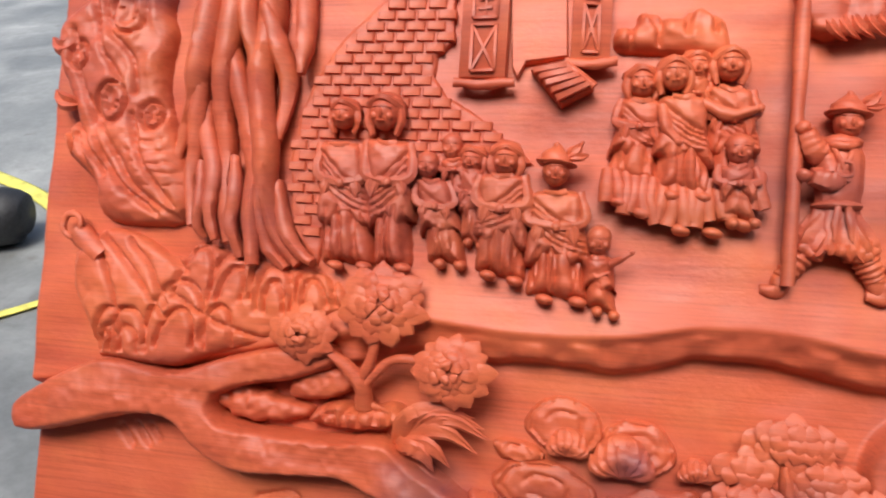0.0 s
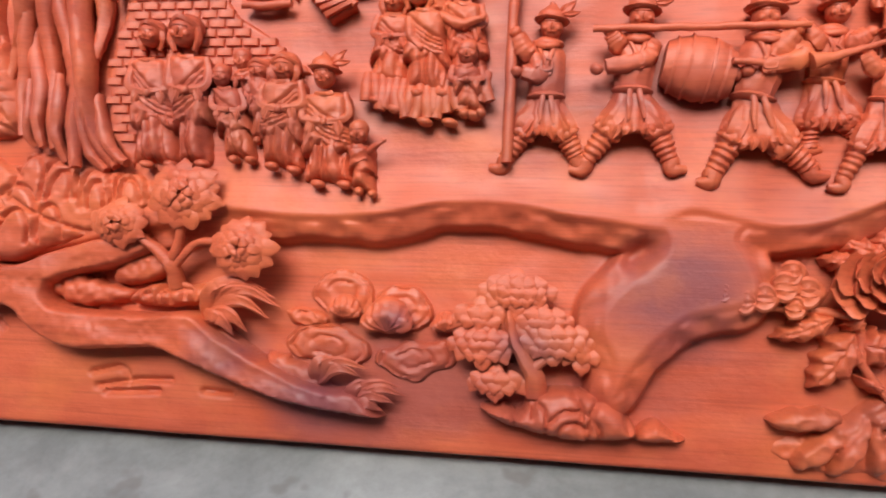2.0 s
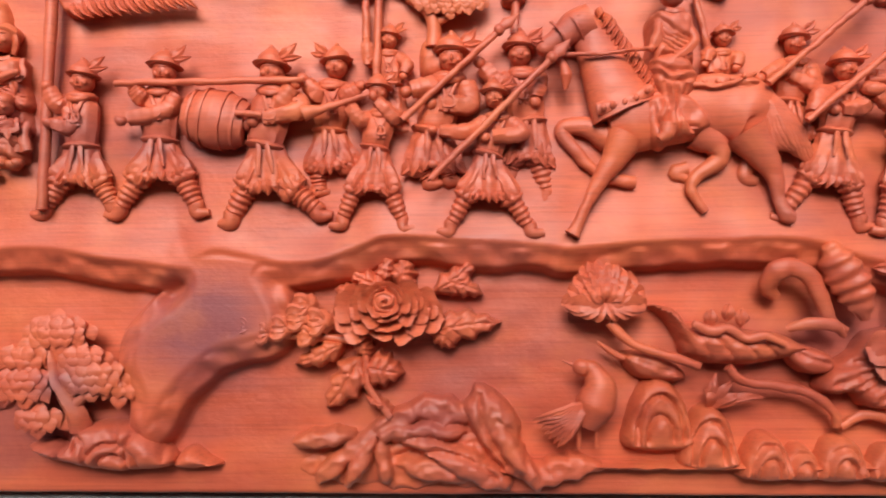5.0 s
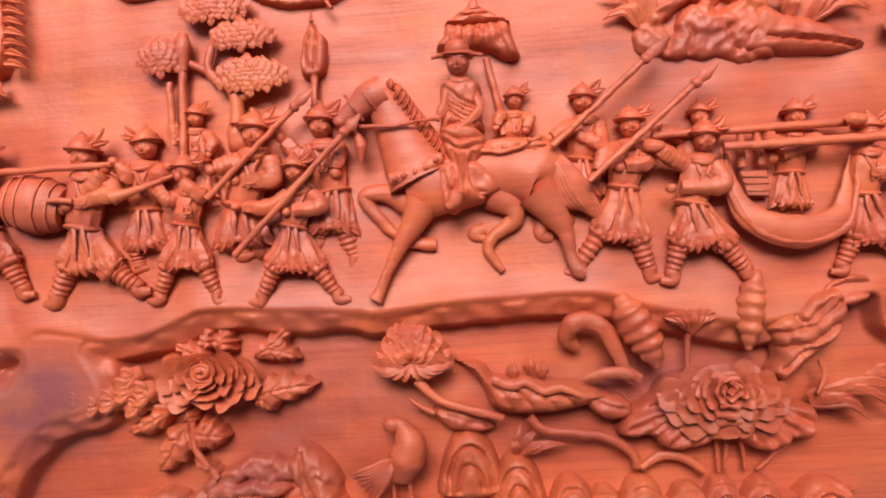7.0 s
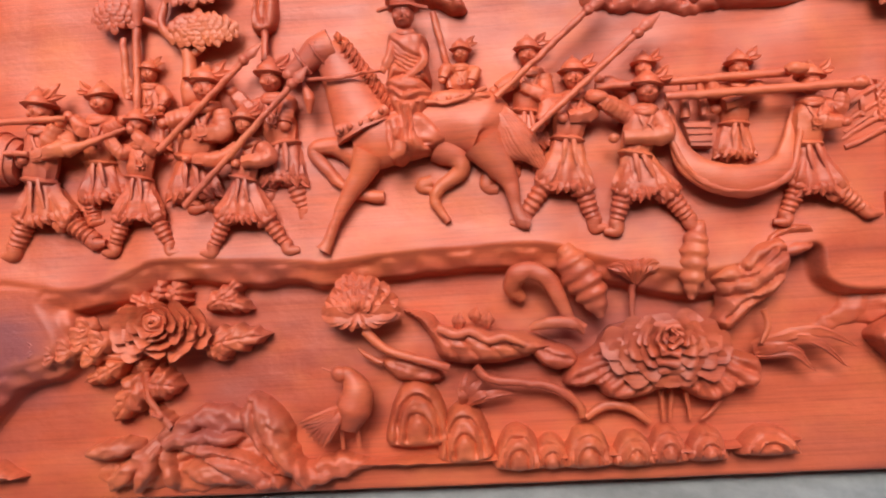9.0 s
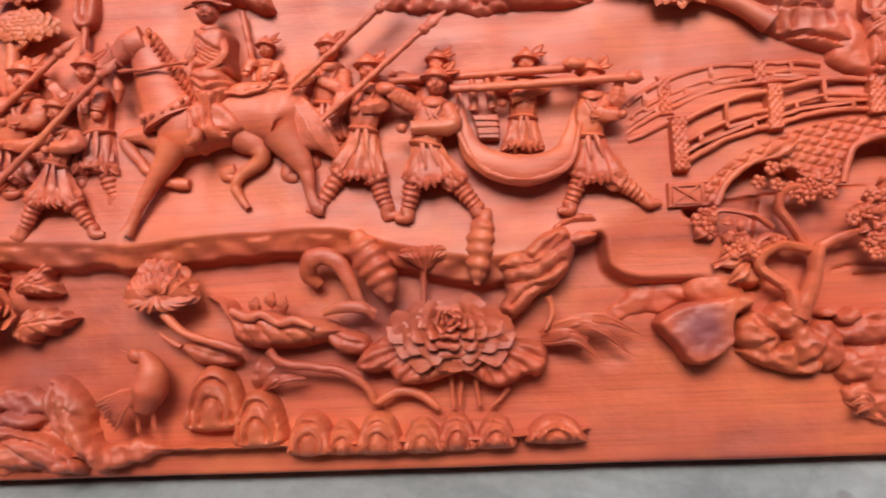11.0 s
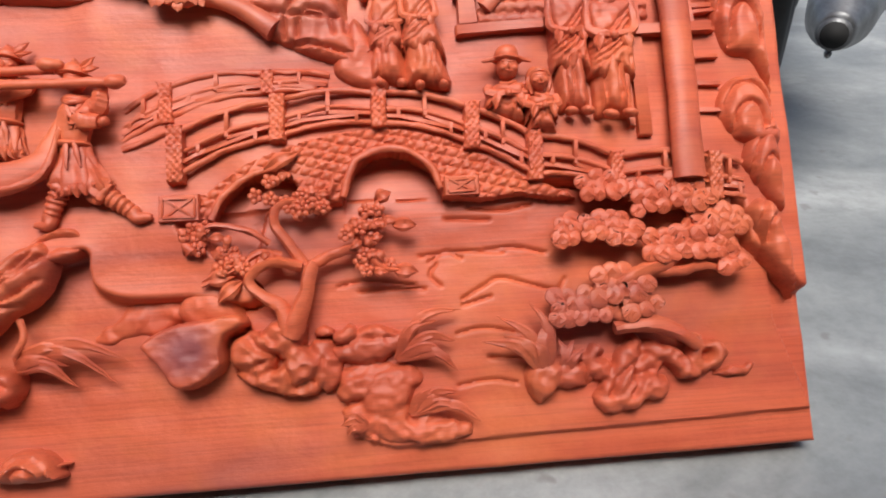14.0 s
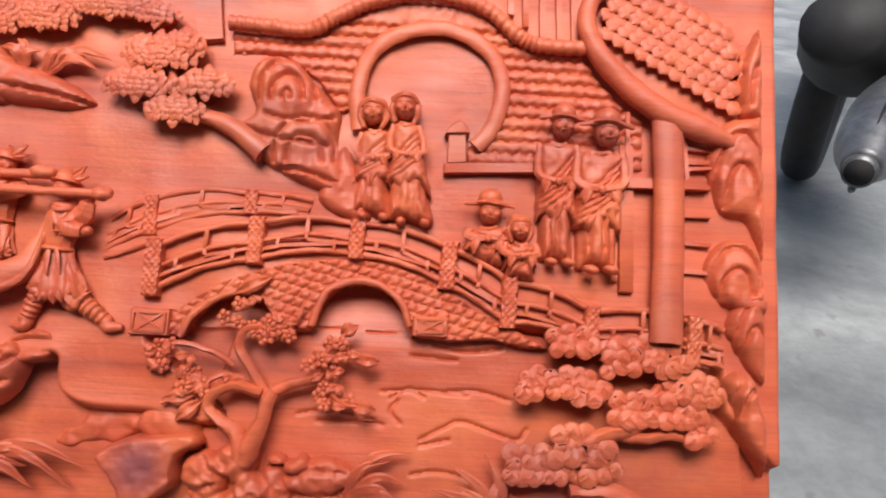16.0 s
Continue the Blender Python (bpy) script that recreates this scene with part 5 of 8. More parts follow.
for k, (q, rx, ry) in enumerate(((((1.039, 0.553)), 0.029, 0.016), (((1.068, 0.521)), 0.027, 0.014), (((1.073, 0.480)), 0.030, 0.017), (((0.985, 0.505)), 0.019, 0.016))):
    c = Carving()
    scales(c, q, rx, ry, 0.006, 0.0068, 0.010, k)
    c.part("leaf_pad", tree)
rock("carved_boulder", [(1.042, 0.428), (1.047, 0.442), (1.062, 0.445), (1.073, 0.434), (1.075, 0.411), (1.057, 0.401), (1.043, 0.407)], -0.01, 0.004, edge=0.012, label="carved boulder behind the soldiers")
pole("carved_club_staff", (1.001, 0.393), (1.005, 0.497), 0.0042, 0.008, label="carved staff with a club head")
c = Carving()
c.tube([at(q, 0.009) for q in ((1.006, 0.488), (1.005, 0.503), (1.006, 0.517), (1.007, 0.527))], [0.0045, 0.0085, 0.0095, 0.004], 0.8, 12, 5)
c.part("carved_club_head", label="carved ridged club head")
c = Carving()
c.plate([(1.124, 0.478), (1.127, 0.511), (1.133, 0.525), (1.138, 0.532), (1.143, 0.523), (1.152, 0.512), (1.151, 0.486), (1.142, 0.474)], -0.006, 0.010, 0.005, [(spline([(1.136, 0.519), (1.133, 0.499), (1.134, 0.482)], 4), 0.0015, 0.003), (spline([(1.144, 0.518), (1.141, 0.498), (1.140, 0.481)], 4), 0.0015, 0.003)])
c.tube([at((1.138, 0.530), 0.006), at((1.138, 0.539), 0.006)], [0.003, 0.001], seg=8)
c.tube([at((1.138, 0.477), 0.004), at((1.136, 0.444), 0.004)], [0.004] * 2, seg=8)
c.part("carved_banner_board", label="carved procession board on a shaft")


def boat(outline, ribs, label):
    g = [(spline(l, 4), 0.0014, 0.002) for l in ribs]
    Carving().plate(outline, -0.010, 0.006, 0.006, g, 0.001, 0.02).part("carved_boat", label=label)


boat([(0.931, 0.593), (0.934, 0.574), (0.960, 0.567), (0.996, 0.572), (1.023, 0.578), (1.033, 0.591), (0.985, 0.592)], [[(0.937, 0.579), (0.973, 0.574), (1.020, 0.582)]], "carved plain long boat")
boat([(1.072, 0.564), (1.096, 0.570), (1.102, 0.584), (1.137, 0.585), (1.186, 0.579), (1.179, 0.562), (1.158, 0.550), (1.123, 0.546), (1.095, 0.551)], [[(1.098, 0.565), (1.136, 0.564), (1.180, 0.568)], [(1.101, 0.558), (1.136, 0.555), (1.171, 0.561)]] + [[(x, 0.60), (x + 0.002, 0.565)] for x in np.arange(1.085, 1.155, 0.008)], "carved covered boat with a woven roof and oar")
pole("carved_oar", (1.137, 0.580), (1.161, 0.539), 0.0022, 0.012)
c = Carving()
c.mound([(1.476, 0.493, 0.019, 0.023, 0, 0.004), (1.500, 0.482, 0.027, 0.016, 0, 0.004), (1.533, 0.481, 0.038, 0.018, 0, 0.004), (1.568, 0.481, 0.038, 0.022, 0, 0.003), (1.595, 0.480, 0.032, 0.019, 0, 0.002), (1.529, 0.504, 0.028, 0.018, 0, 0.008), (1.573, 0.502, 0.030, 0.019, -10, 0.006), (1.505, 0.524, 0.034, 0.007, 24, 0.009), (1.488, 0.515, 0.022, 0.010, 40, 0.007), (1.560, 0.528, 0.036, 0.008, -32, 0.008), (1.536, 0.534, 0.018, 0.022, 10, 0.004)], -0.013, [(np.array([(1.539, 0.513), (1.542, 0.513)]), 0.006, 0.010), (spline([(1.491, 0.476), (1.496, 0.492), (1.491, 0.504)], 4), 0.003, 0.005), (spline([(1.511, 0.474), (1.516, 0.488), (1.513, 0.497)], 4), 0.003, 0.005), (spline([(1.550, 0.494), (1.554, 0.479), (1.560, 0.472)], 4), 0.003, 0.005), (spline([(1.585, 0.494), (1.576, 0.483), (1.571, 0.471)], 4), 0.003, 0.005)])
c.part("carved_rock_shelf", label="carved swirling rock shelf above the lances")
c = Tuft()
spray(c, (1.470, 0.499), [(1.424, 0.533), (1.428, 0.510), (1.448, 0.541), (1.441, 0.521), (1.465, 0.542)], 0.0, 0.0055, 0.008)
spray(c, (1.611, 0.500), [(1.602, 0.529), (1.613, 0.526), (1.628, 0.518), (1.587, 0.519)], 0.0, 0.0055, 0.008)
c.part("carved_grass_tuft", label="carved pointed grass on the rock shelf")

# ---- lower left: cliff, pond, dwarf trees ----
c = Carving()
c.plate([(-0.009, 0.104), (0.003, 0.131)] + [(0.080, 0.170), (0.156, 0.165), (0.203, 0.180), (0.255, 0.195), (0.309, 0.202), (0.317, 0.183), (0.281, 0.166), (0.235, 0.156), (0.204, 0.142), (0.211, 0.125), (0.262, 0.120), (0.316, 0.120), (0.362, 0.123), (0.386, 0.107), (0.414, 0.092), (0.458, 0.070), (0.500, 0.056), (0.536, 0.053), (0.559, 0.031), (0.567, 0.027), (0.537, 0.029), (0.460, 0.038), (0.395, 0.059), (0.351, 0.074), (0.322, 0.083), (0.271, 0.080), (0.224, 0.079), (0.187, 0.094), (0.158, 0.117), (0.111, 0.117)] + [(0.017, 0.092)], -0.031, 0.008, 0.0065, [(spline([(0.121, 0.146), (0.195, 0.143), (0.269, 0.106), (0.337, 0.101)], 5), 0.010, 0.003), (spline([(0.370, 0.104), (0.416, 0.072), (0.490, 0.049)], 5), 0.009, 0.003)], 0.0022, 0.10, domed=0.003)
c.part("carved_cliff", label="carved long smooth cliff edge falling to the pond")
c = Carving()
c.mound([(0.250, 0.137, 0.045, 0.013, 0, -0.006), (0.302, 0.165, 0.035, 0.015, 15, -0.004), (0.219, 0.143, 0.031, 0.013, -10, -0.008), (0.405, 0.082, 0.044, 0.017, -35, -0.008), (0.472, 0.065, 0.038, 0.012, -25, -0.01)], -0.027)
c.part("carved_hollow_wall", label="carved scooped hollow wall above the cliff")
rock("carved_shore_stone", [(0.291, 0.128), (0.298, 0.144), (0.318, 0.151), (0.340, 0.147), (0.363, 0.153), (0.378, 0.147), (0.376, 0.133), (0.335, 0.125)], -0.031, -0.002, [(q, 0.014, 0.016, 2) for q in ((0.310, 0.130), (0.331, 0.131), (0.359, 0.135))], 0.008, 0.002, 0.02, "carved rounded stones at the tree's foot")

c = Carving()
c.tube([at(q, z) for q, z in zip(((0.342, 0.148), (0.340, 0.168), (0.326, 0.184), (0.307, 0.198), (0.294, 0.203)), (-0.01, 0.0, 0.006, 0.010, 0.012))], [0.009, 0.0075, 0.006, 0.005, 0.004], 1, 10, 6, 3, 0.12)
c.tube([at(q, z) for q, z in zip(((0.337, 0.170), (0.349, 0.190), (0.354, 0.213), (0.360, 0.230)), (0.0, 0.006, 0.010, 0.012))], [0.006, 0.005, 0.0045, 0.004], 1, 10, 6)
c.tube([at(q, z) for q, z in zip(((0.342, 0.168), (0.367, 0.191), (0.396, 0.193), (0.417, 0.187)), (0.0, 0.004, 0.008, 0.01))], [0.005, 0.004, 0.004, 0.004], 1, 10, 6)
c.tube([at(q, -0.008) for q in ((0.342, 0.154), (0.351, 0.149), (0.363, 0.146))], [0.005, 0.004, 0.002], 1, 8, 4)
t1 = c.part("carved_dwarf_tree", label="carved dwarf tree with three rosette crowns")
for k, (q, r) in enumerate(((((0.289, 0.206)), 0.025), (((0.359, 0.235)), 0.034), (((0.421, 0.184)), 0.030))):
    c = Carving()
    rosette(c, np.array(q), r, 0.012, 5, 15, 0.010, k * 0.7)
    c.part("crown", t1)
c = Tuft()
spray(c, (0.372, 0.118), [(0.456, 0.132), (0.451, 0.141), (0.441, 0.149), (0.427, 0.154), (0.413, 0.153), (0.445, 0.120), (0.423, 0.105), (0.409, 0.101), (0.400, 0.109)], -0.012, 0.0078, 0.018, 0.25)
c.part("carved_fern", label="carved arching fern blades")
for o in ([(0.481, 0.141), (0.484, 0.156), (0.496, 0.168), (0.513, 0.172), (0.533, 0.167), (0.545, 0.156), (0.547, 0.138), (0.533, 0.123), (0.501, 0.125)], [(0.545, 0.139), (0.550, 0.151), (0.568, 0.158), (0.589, 0.156), (0.602, 0.143), (0.607, 0.126), (0.592, 0.113), (0.564, 0.112), (0.547, 0.120)], [(0.455, 0.121), (0.456, 0.129), (0.472, 0.133), (0.493, 0.128), (0.501, 0.118), (0.489, 0.111), (0.466, 0.112)], [(0.454, 0.094), (0.463, 0.108), (0.481, 0.116), (0.510, 0.116), (0.531, 0.106), (0.544, 0.096), (0.545, 0.085), (0.532, 0.075), (0.512, 0.072), (0.489, 0.078), (0.466, 0.081)], [(0.547, 0.080), (0.553, 0.093), (0.569, 0.097), (0.581, 0.104), (0.601, 0.103), (0.621, 0.106), (0.632, 0.092), (0.628, 0.079), (0.608, 0.073), (0.594, 0.063), (0.574, 0.065), (0.560, 0.073)]):
    m = np.mean(o, 0)
    g = [(spline([m + (np.array(q) - m) * 0.80 for q in o] + [m + (np.array(o[0]) - m) * 0.80], 4), 0.0017, 0.0030), (spline([m + (np.array(q) - m) * 0.45 for q in o[1:5]], 4), 0.0016, 0.0026), (spline([m + (np.array(q) - m) * 0.42 for q in o[5:]], 4), 0.0016, 0.0026)]
    Carving().plate(o, -0.031, -0.0175, 0.005, g, 0.001, 0.03).part("carved_lotus_pad", label="carved flat lotus pad with a double rim")
for q, r in (((0.518, 0.125), 0.017), ((0.562, 0.114), 0.025), ((0.620, 0.116), 0.014)):
    c = Carving()
    c.ball((q[0], q[1] + r * 0.55, -0.017), (r * 0.85, r * 0.75, r * 0.45), lumps=0.04)
    for row, n, k in ((0, 7, 1.0), (1, 5, 0.85)):
        for s in range(n):
            a = (s / (n - 1) - 0.5) * (2.3 - 0.7 * row)
            c.leaf([(q[0], q[1], -0.014 + 0.002 * row), (q[0] + 0.75 * r * math.sin(a), q[1] + r * 0.55 * math.cos(a), -0.013 + r * 0.30 + 0.002 * row), (q[0] + 1.05 * k * r * math.sin(a), q[1] + 1.25 * k * r * math.cos(a), -0.014)], r * 0.30, 0.35, "petal", 8, 4)
    c.part("carved_lotus_bud", label="carved opening lotus bud above the pads")
c = Tuft()
spray(c, (0.491, 0.057), [(0.513, 0.086), (0.528, 0.081), (0.546, 0.075), (0.542, 0.067)], -0.014, 0.0065, 0.014)
spray(c, (0.527, 0.032), [(0.556, 0.065), (0.580, 0.060), (0.584, 0.052), (0.574, 0.044), (0.563, 0.036)], -0.014, 0.0070, 0.016)
c.part("carved_reeds", label="carved short reeds at the cliff's tip")

c = Carving()
c.tube([at(q, z) for q, z in zip(((0.708, 0.060), (0.705, 0.078), (0.697, 0.092), (0.686, 0.112), (0.681, 0.138)), (-0.01, -0.004, 0.0, 0.0, 0.0))], [0.011, 0.009, 0.007, 0.006, 0.004], 1, 10, 6, 3, 0.15)
c.tube([at(q, -0.002) for q in ((0.702, 0.083), (0.722, 0.099), (0.736, 0.110))], [0.006, 0.005, 0.004], 1, 10, 5)
t2 = c.part("carved_layered_tree", label="carved dwarf tree with tiers of pointed leaves")
for k, (u, v, rx, ry, turn, lift) in enumerate([(0.688, 0.157, 0.030, 0.017, 0, 0.012), (0.655, 0.132, 0.023, 0.014, 0, 0.01), (0.658, 0.106, 0.028, 0.018, 0, 0.013), (0.710, 0.130, 0.025, 0.015, 0, 0.011), (0.723, 0.112, 0.034, 0.018, 0, 0.013), (0.749, 0.100, 0.016, 0.009, 0, 0.008), (0.671, 0.072, 0.022, 0.011, 0, 0.01)]):
    c = Carving()
    scales(c, (u, v), rx * 0.9, ry * 0.85, -0.008, 0.0100, lift, k + 10, "leaf", 0.78)
    c.part("leaf_tier", t2)
rock("carved_pond_rock", [(0.653, 0.045), (0.675, 0.050), (0.693, 0.045), (0.700, 0.060), (0.722, 0.068), (0.752, 0.068), (0.776, 0.061), (0.795, 0.044), (0.799, 0.024), (0.743, 0.018), (0.704, 0.024), (0.676, 0.030)], -0.031, 0.004, [(((0.728, 0.041)), 0.045, 0.030, 1), (((0.743, 0.022)), 0.05, 0.026, 2), (((0.775, 0.032)), 0.036, 0.03, 1), (((0.704, 0.032)), 0.03, 0.024, 1)], 0.012, 0.004, 0.04, "carved lumpy rocks by the pond")
rock("carved_pond_stone", [(0.799, 0.022), (0.803, 0.036), (0.817, 0.044), (0.834, 0.033), (0.847, 0.024), (0.825, 0.020)], -0.031, -0.004, (), 0.012, 0.002, 0.03, "carved small smooth stone")

# ---- the bare trunk between the two ponds ----
c = Carving()
c.plate([(0.896, 0.150), (0.902, 0.139), (0.867, 0.129), (0.839, 0.111), (0.817, 0.086), (0.800, 0.066), (0.778, 0.054), (0.774, 0.062), (0.795, 0.090), (0.813, 0.112), (0.840, 0.135), (0.871, 0.143)], -0.031, -0.010, 0.006, [(spline(l, 4), 0.0045, 0.006) for l in ([(0.859, 0.137), (0.853, 0.127)], [(0.840, 0.127), (0.832, 0.114)], [(0.823, 0.112), (0.814, 0.099)], [(0.803, 0.092), (0.803, 0.079)], [(0.881, 0.141), (0.878, 0.132)])], 0.002, 0.02)
c.part("carved_bark_edge", label="carved rough bark along the trunk")

# ---- flowers ----
def lotus(p, r, w, label, spread=1.45, squash=0.75, rows=((1.0, 11, 0.0), (0.86, 9, 0.006), (0.66, 7, 0.011), (0.45, 5, 0.015)), low=0.25, pw=0.21, under=0.95):
    """A lotus seen from the side: tiers of pointed petals fanning up from its base."""
    holder, p = None, np.array(p)
    for i, (s, n, up) in enumerate(rows):
        for j in range(n):
            a = (j / (n - 1) - 0.5) * 2 * spread * (1 - 0.12 * i) + 0.09 * math.sin(7.0 * j + i)
            d = np.array((math.sin(a), squash * math.cos(a) - low * (1 - 0.3 * i) * math.sin(a) ** 2)) * r * s * (1 + 0.06 * math.sin(5.0 * j + 2 * i))
            c = Carving()
            c.leaf([at(p + d * 0.05, w + up), at(p + d * 0.45 + (0.1 * r * math.sin(a), -0.06 * r), w + up + 0.007), at(p + d * 0.85, w + up + 0.006), at(p + d * 1.03, w + up + 0.002)], r * s * pw, 0.22, "petal", 8, 4, 2.2)
            if holder is None:
                holder = c.part("carved_lotus", label=label)
            else:
                c.part("petal", holder)
    for j in range(9):
        a = (j / 8 - 0.5) * 2.9
        d = np.array((math.sin(a), -0.42 * math.cos(a) - 0.02)) * r * under
        c = Carving()
        c.leaf([at(p + d * 0.1, w + 0.016), at(p + d * 0.6, w + 0.017), at(p + d * 1.0, w + 0.010)], r * 0.2, 0.22, "petal", 8, 4, 2.0)
        c.part("petal", holder)
    return holder


def lobed(a, b, wide, w, lift=0.006, bend=0.0):
    """A broad leaf with jagged lobes, a sunk midrib and side veins."""
    a, b = np.array(a), np.array(b)
    d = b - a
    n = np.array((-d[1], d[0])) / np.linalg.norm(d)
    side = ((0.05, 0.16), (0.20, 0.62), (0.33, 0.96), (0.43, 0.70), (0.60, 0.86), (0.68, 0.52), (0.82, 0.50), (0.88, 0.25))
    o = [a] + [a + d * k + n * (wide * s + bend * math.sin(math.pi * k)) for k, s in side] + [b] + [a + d * k - n * (wide * s - bend * math.sin(math.pi * k)) for k, s in side[::-1]]
    rib = [a + d * k + n * bend * math.sin(math.pi * k) for k in (0.04, 0.35, 0.65, 0.95)]
    g = [(spline(rib, 5), 0.0016, 0.0034)]
    for k in (0.12, 0.34, 0.56):
        for m in (-1, 1):
            g.append((spline([a + d * k, a + d * (k + 0.10) + n * m * wide * 0.4, a + d * (k + 0.22) + n * m * wide * 0.78], 4), 0.0014, 0.0024))
    t = d / np.linalg.norm(d)
    Carving().plate(o, w - 0.016, w, 0.005, g, 0.0012, 0.016, 0.0015, tilt=tuple(t * -0.08), domed=lift).part("carved_peony_leaf", label="carved jagged peony leaf")


def peony(p, r, w, label):
    """Broad cupped petals in tiers round a tight spiral heart."""
    holder, p = None, np.array(p)
    for i, (s0, n, up, shift, squash, wide) in enumerate(((1.0, 9, 0.0, 0.0, 0.50, 0.30), (0.86, 8, 0.005, 0.05, 0.47, 0.33), (0.66, 7, 0.010, 0.11, 0.46, 0.36), (0.44, 6, 0.015, 0.17, 0.50, 0.42))):
        hub = p + (0, r * shift)
        for j in range(n):
            a = 2 * math.pi * (j + 0.5 * (i % 2)) / n + 0.4 + 0.14 * math.sin(5.0 * j + 3 * i)
            d = np.array((math.cos(a), squash * math.sin(a))) * r * s0 * (1 + 0.08 * math.sin(4.0 * j + 2 * i))
            c = Carving()
            c.leaf([at(hub + d * 0.30, w + up - 0.002), at(hub + d * 0.66, w + up + 0.001), at(hub + d * 0.92, w + up + 0.007), at(hub + d * 1.02, w + up + 0.008)], r * s0 * wide, 0.14, "petal", 10, 4, 2.8)
            if holder is None:
                holder = c.part("carved_flower", label=label)
            else:
                c.part("petal", holder)
    hub = p + (0, r * 0.20)
    c = Carving()
    c.ball(at(hub, w + 0.015), (r * 0.26, r * 0.21, 0.008))
    c.tube([(hub[0] + r * 0.026 * k * math.cos(1.15 * k), hub[1] + r * 0.020 * k * math.sin(1.15 * k), w + 0.0255 - 0.0009 * k) for k in range(11)], [0.0016, 0.0024, 0.0026], 1.3, 8, 4)
    c.part("heart", holder)
    return holder


peony((1.011, 0.174), 0.053, -0.004, "carved full-blown peony with layered cupped petals")
for a, b, s, bend in (((1.014, 0.197), (0.970, 0.215), 0.016, 0.003), ((1.019, 0.197), (1.031, 0.229), 0.017, 0.0), ((1.004, 0.200), (1.013, 0.231), 0.013, 0.0), ((1.053, 0.191), (1.099, 0.228), 0.015, -0.004), ((1.060, 0.202), (1.105, 0.190), 0.014, 0.003), ((1.049, 0.152), (1.122, 0.163), 0.019, 0.003), ((1.054, 0.156), (1.077, 0.138), 0.012, 0.0), ((0.986, 0.133), (0.949, 0.079), 0.021, 0.003), ((0.986, 0.121), (1.026, 0.114), 0.021, 0.0), ((0.970, 0.146), (0.916, 0.123), 0.014, 0.003), ((0.981, 0.148), (0.992, 0.127), 0.012, 0.0), ((0.986, 0.192), (0.956, 0.196), 0.012, 0.0), ((0.986, 0.094), (1.019, 0.074), 0.007, 0.0)):
    lobed(a, b, s, -0.004, 0.006, bend)
c = Carving()
for k, (q, r) in enumerate((((0.874, 0.162), 0.009), ((0.893, 0.154), 0.011), ((0.909, 0.159), 0.013), ((0.926, 0.169), 0.014), ((0.945, 0.165), 0.014), ((0.934, 0.151), 0.011), ((0.931, 0.181), 0.012))):
    c.ball(at(q, -0.004), (r, r * 0.85, r * 0.8), lumps=0.22, seed=k * 3.0)
    for m in (-1, 0, 1):
        c.leaf([at((q[0] + r * 0.5, q[1] - r * 0.3 * m), 0.002), at((q[0] - r * 0.2, q[1] + r * 0.55 * m), 0.006), at((q[0] - r * 1.0, q[1] + r * 0.3 * m), 0.0)], r * 0.45, 0.4, "petal", 8, 3)
c.tube([at(q, -0.008) for q in [(0.871, 0.160), (0.907, 0.152), (0.941, 0.149), (0.985, 0.142), (0.991, 0.104), (1.013, 0.072)]], [0.004] * 2, 1, 8, 5)
c.part("carved_peony_bud", label="carved cluster of small peony buds on a twig")

c = Carving()
c.mound([(1.040, 0.023, 0.124, 0.022, 0, -0.019), (1.056, 0.053, 0.071, 0.033, -4, -0.02), (0.948, 0.051, 0.032, 0.011, 12, -0.002), (0.967, 0.033, 0.041, 0.012, 40, -0.004), (0.986, 0.030, 0.030, 0.009, 62, 0), (1.005, 0.030, 0.027, 0.008, 84, -0.004), (1.043, 0.057, 0.046, 0.011, 3, -0.001), (1.018, 0.069, 0.033, 0.012, 30, -0.008), (1.059, 0.077, 0.040, 0.014, -6, -0.01), (1.068, 0.036, 0.054, 0.012, -22, 0.002), (1.099, 0.019, 0.037, 0.011, -30, -0.002), (1.053, 0.020, 0.038, 0.011, -8, -0.004), (1.104, 0.074, 0.015, 0.034, 14, -0.003), (1.118, 0.056, 0.055, 0.022, -63, -0.002), (1.133, 0.040, 0.046, 0.012, -58, 0.006), (1.180, 0.023, 0.043, 0.011, 0, -0.006), (1.159, 0.016, 0.021, 0.009, 0, -0.004)], -0.031, [(spline([(1.019, 0.033), (1.051, 0.041), (1.089, 0.033), (1.115, 0.015)], 5), 0.003, 0.006), (spline([(1.014, 0.049), (1.046, 0.053), (1.073, 0.049)], 5), 0.003, 0.005), (spline([(1.099, 0.094), (1.104, 0.063), (1.126, 0.026)], 5), 0.0028, 0.006), (spline([(1.116, 0.070), (1.134, 0.055), (1.145, 0.026)], 5), 0.0028, 0.005)], 0.0014, 0.03, soft=330.0)
c.part("carved_draped_rock", label="carved flowing folded rocks along the panel's foot")
# the bird
c = Carving()
c.tube([at(q, z) for q, z in zip(((1.199, 0.067), (1.208, 0.086), (1.212, 0.103), (1.206, 0.118), (1.198, 0.122)), (-0.002, 0.002, 0.004, 0.004, 0.003))], [0.012, 0.019, 0.016, 0.009, 0.007], 0.9, 14, 6)
c.ball(at((1.196, 0.121), 0.004), (0.009, 0.008, 0.008))
c.tube([at((1.193, 0.121), 0.004), at((1.178, 0.127), 0.002)], [0.003, 0.0006], 1, 8, 3)
for k in range(7):
    t = mid((1.148, 0.071), (1.172, 0.045), k / 6)
    c.leaf([at((1.198, 0.087), 0.010), at(mid((1.198, 0.087), t, 0.6), 0.012), at(t, 0.0)], 0.0055, 0.4, "blade", 7, 4)
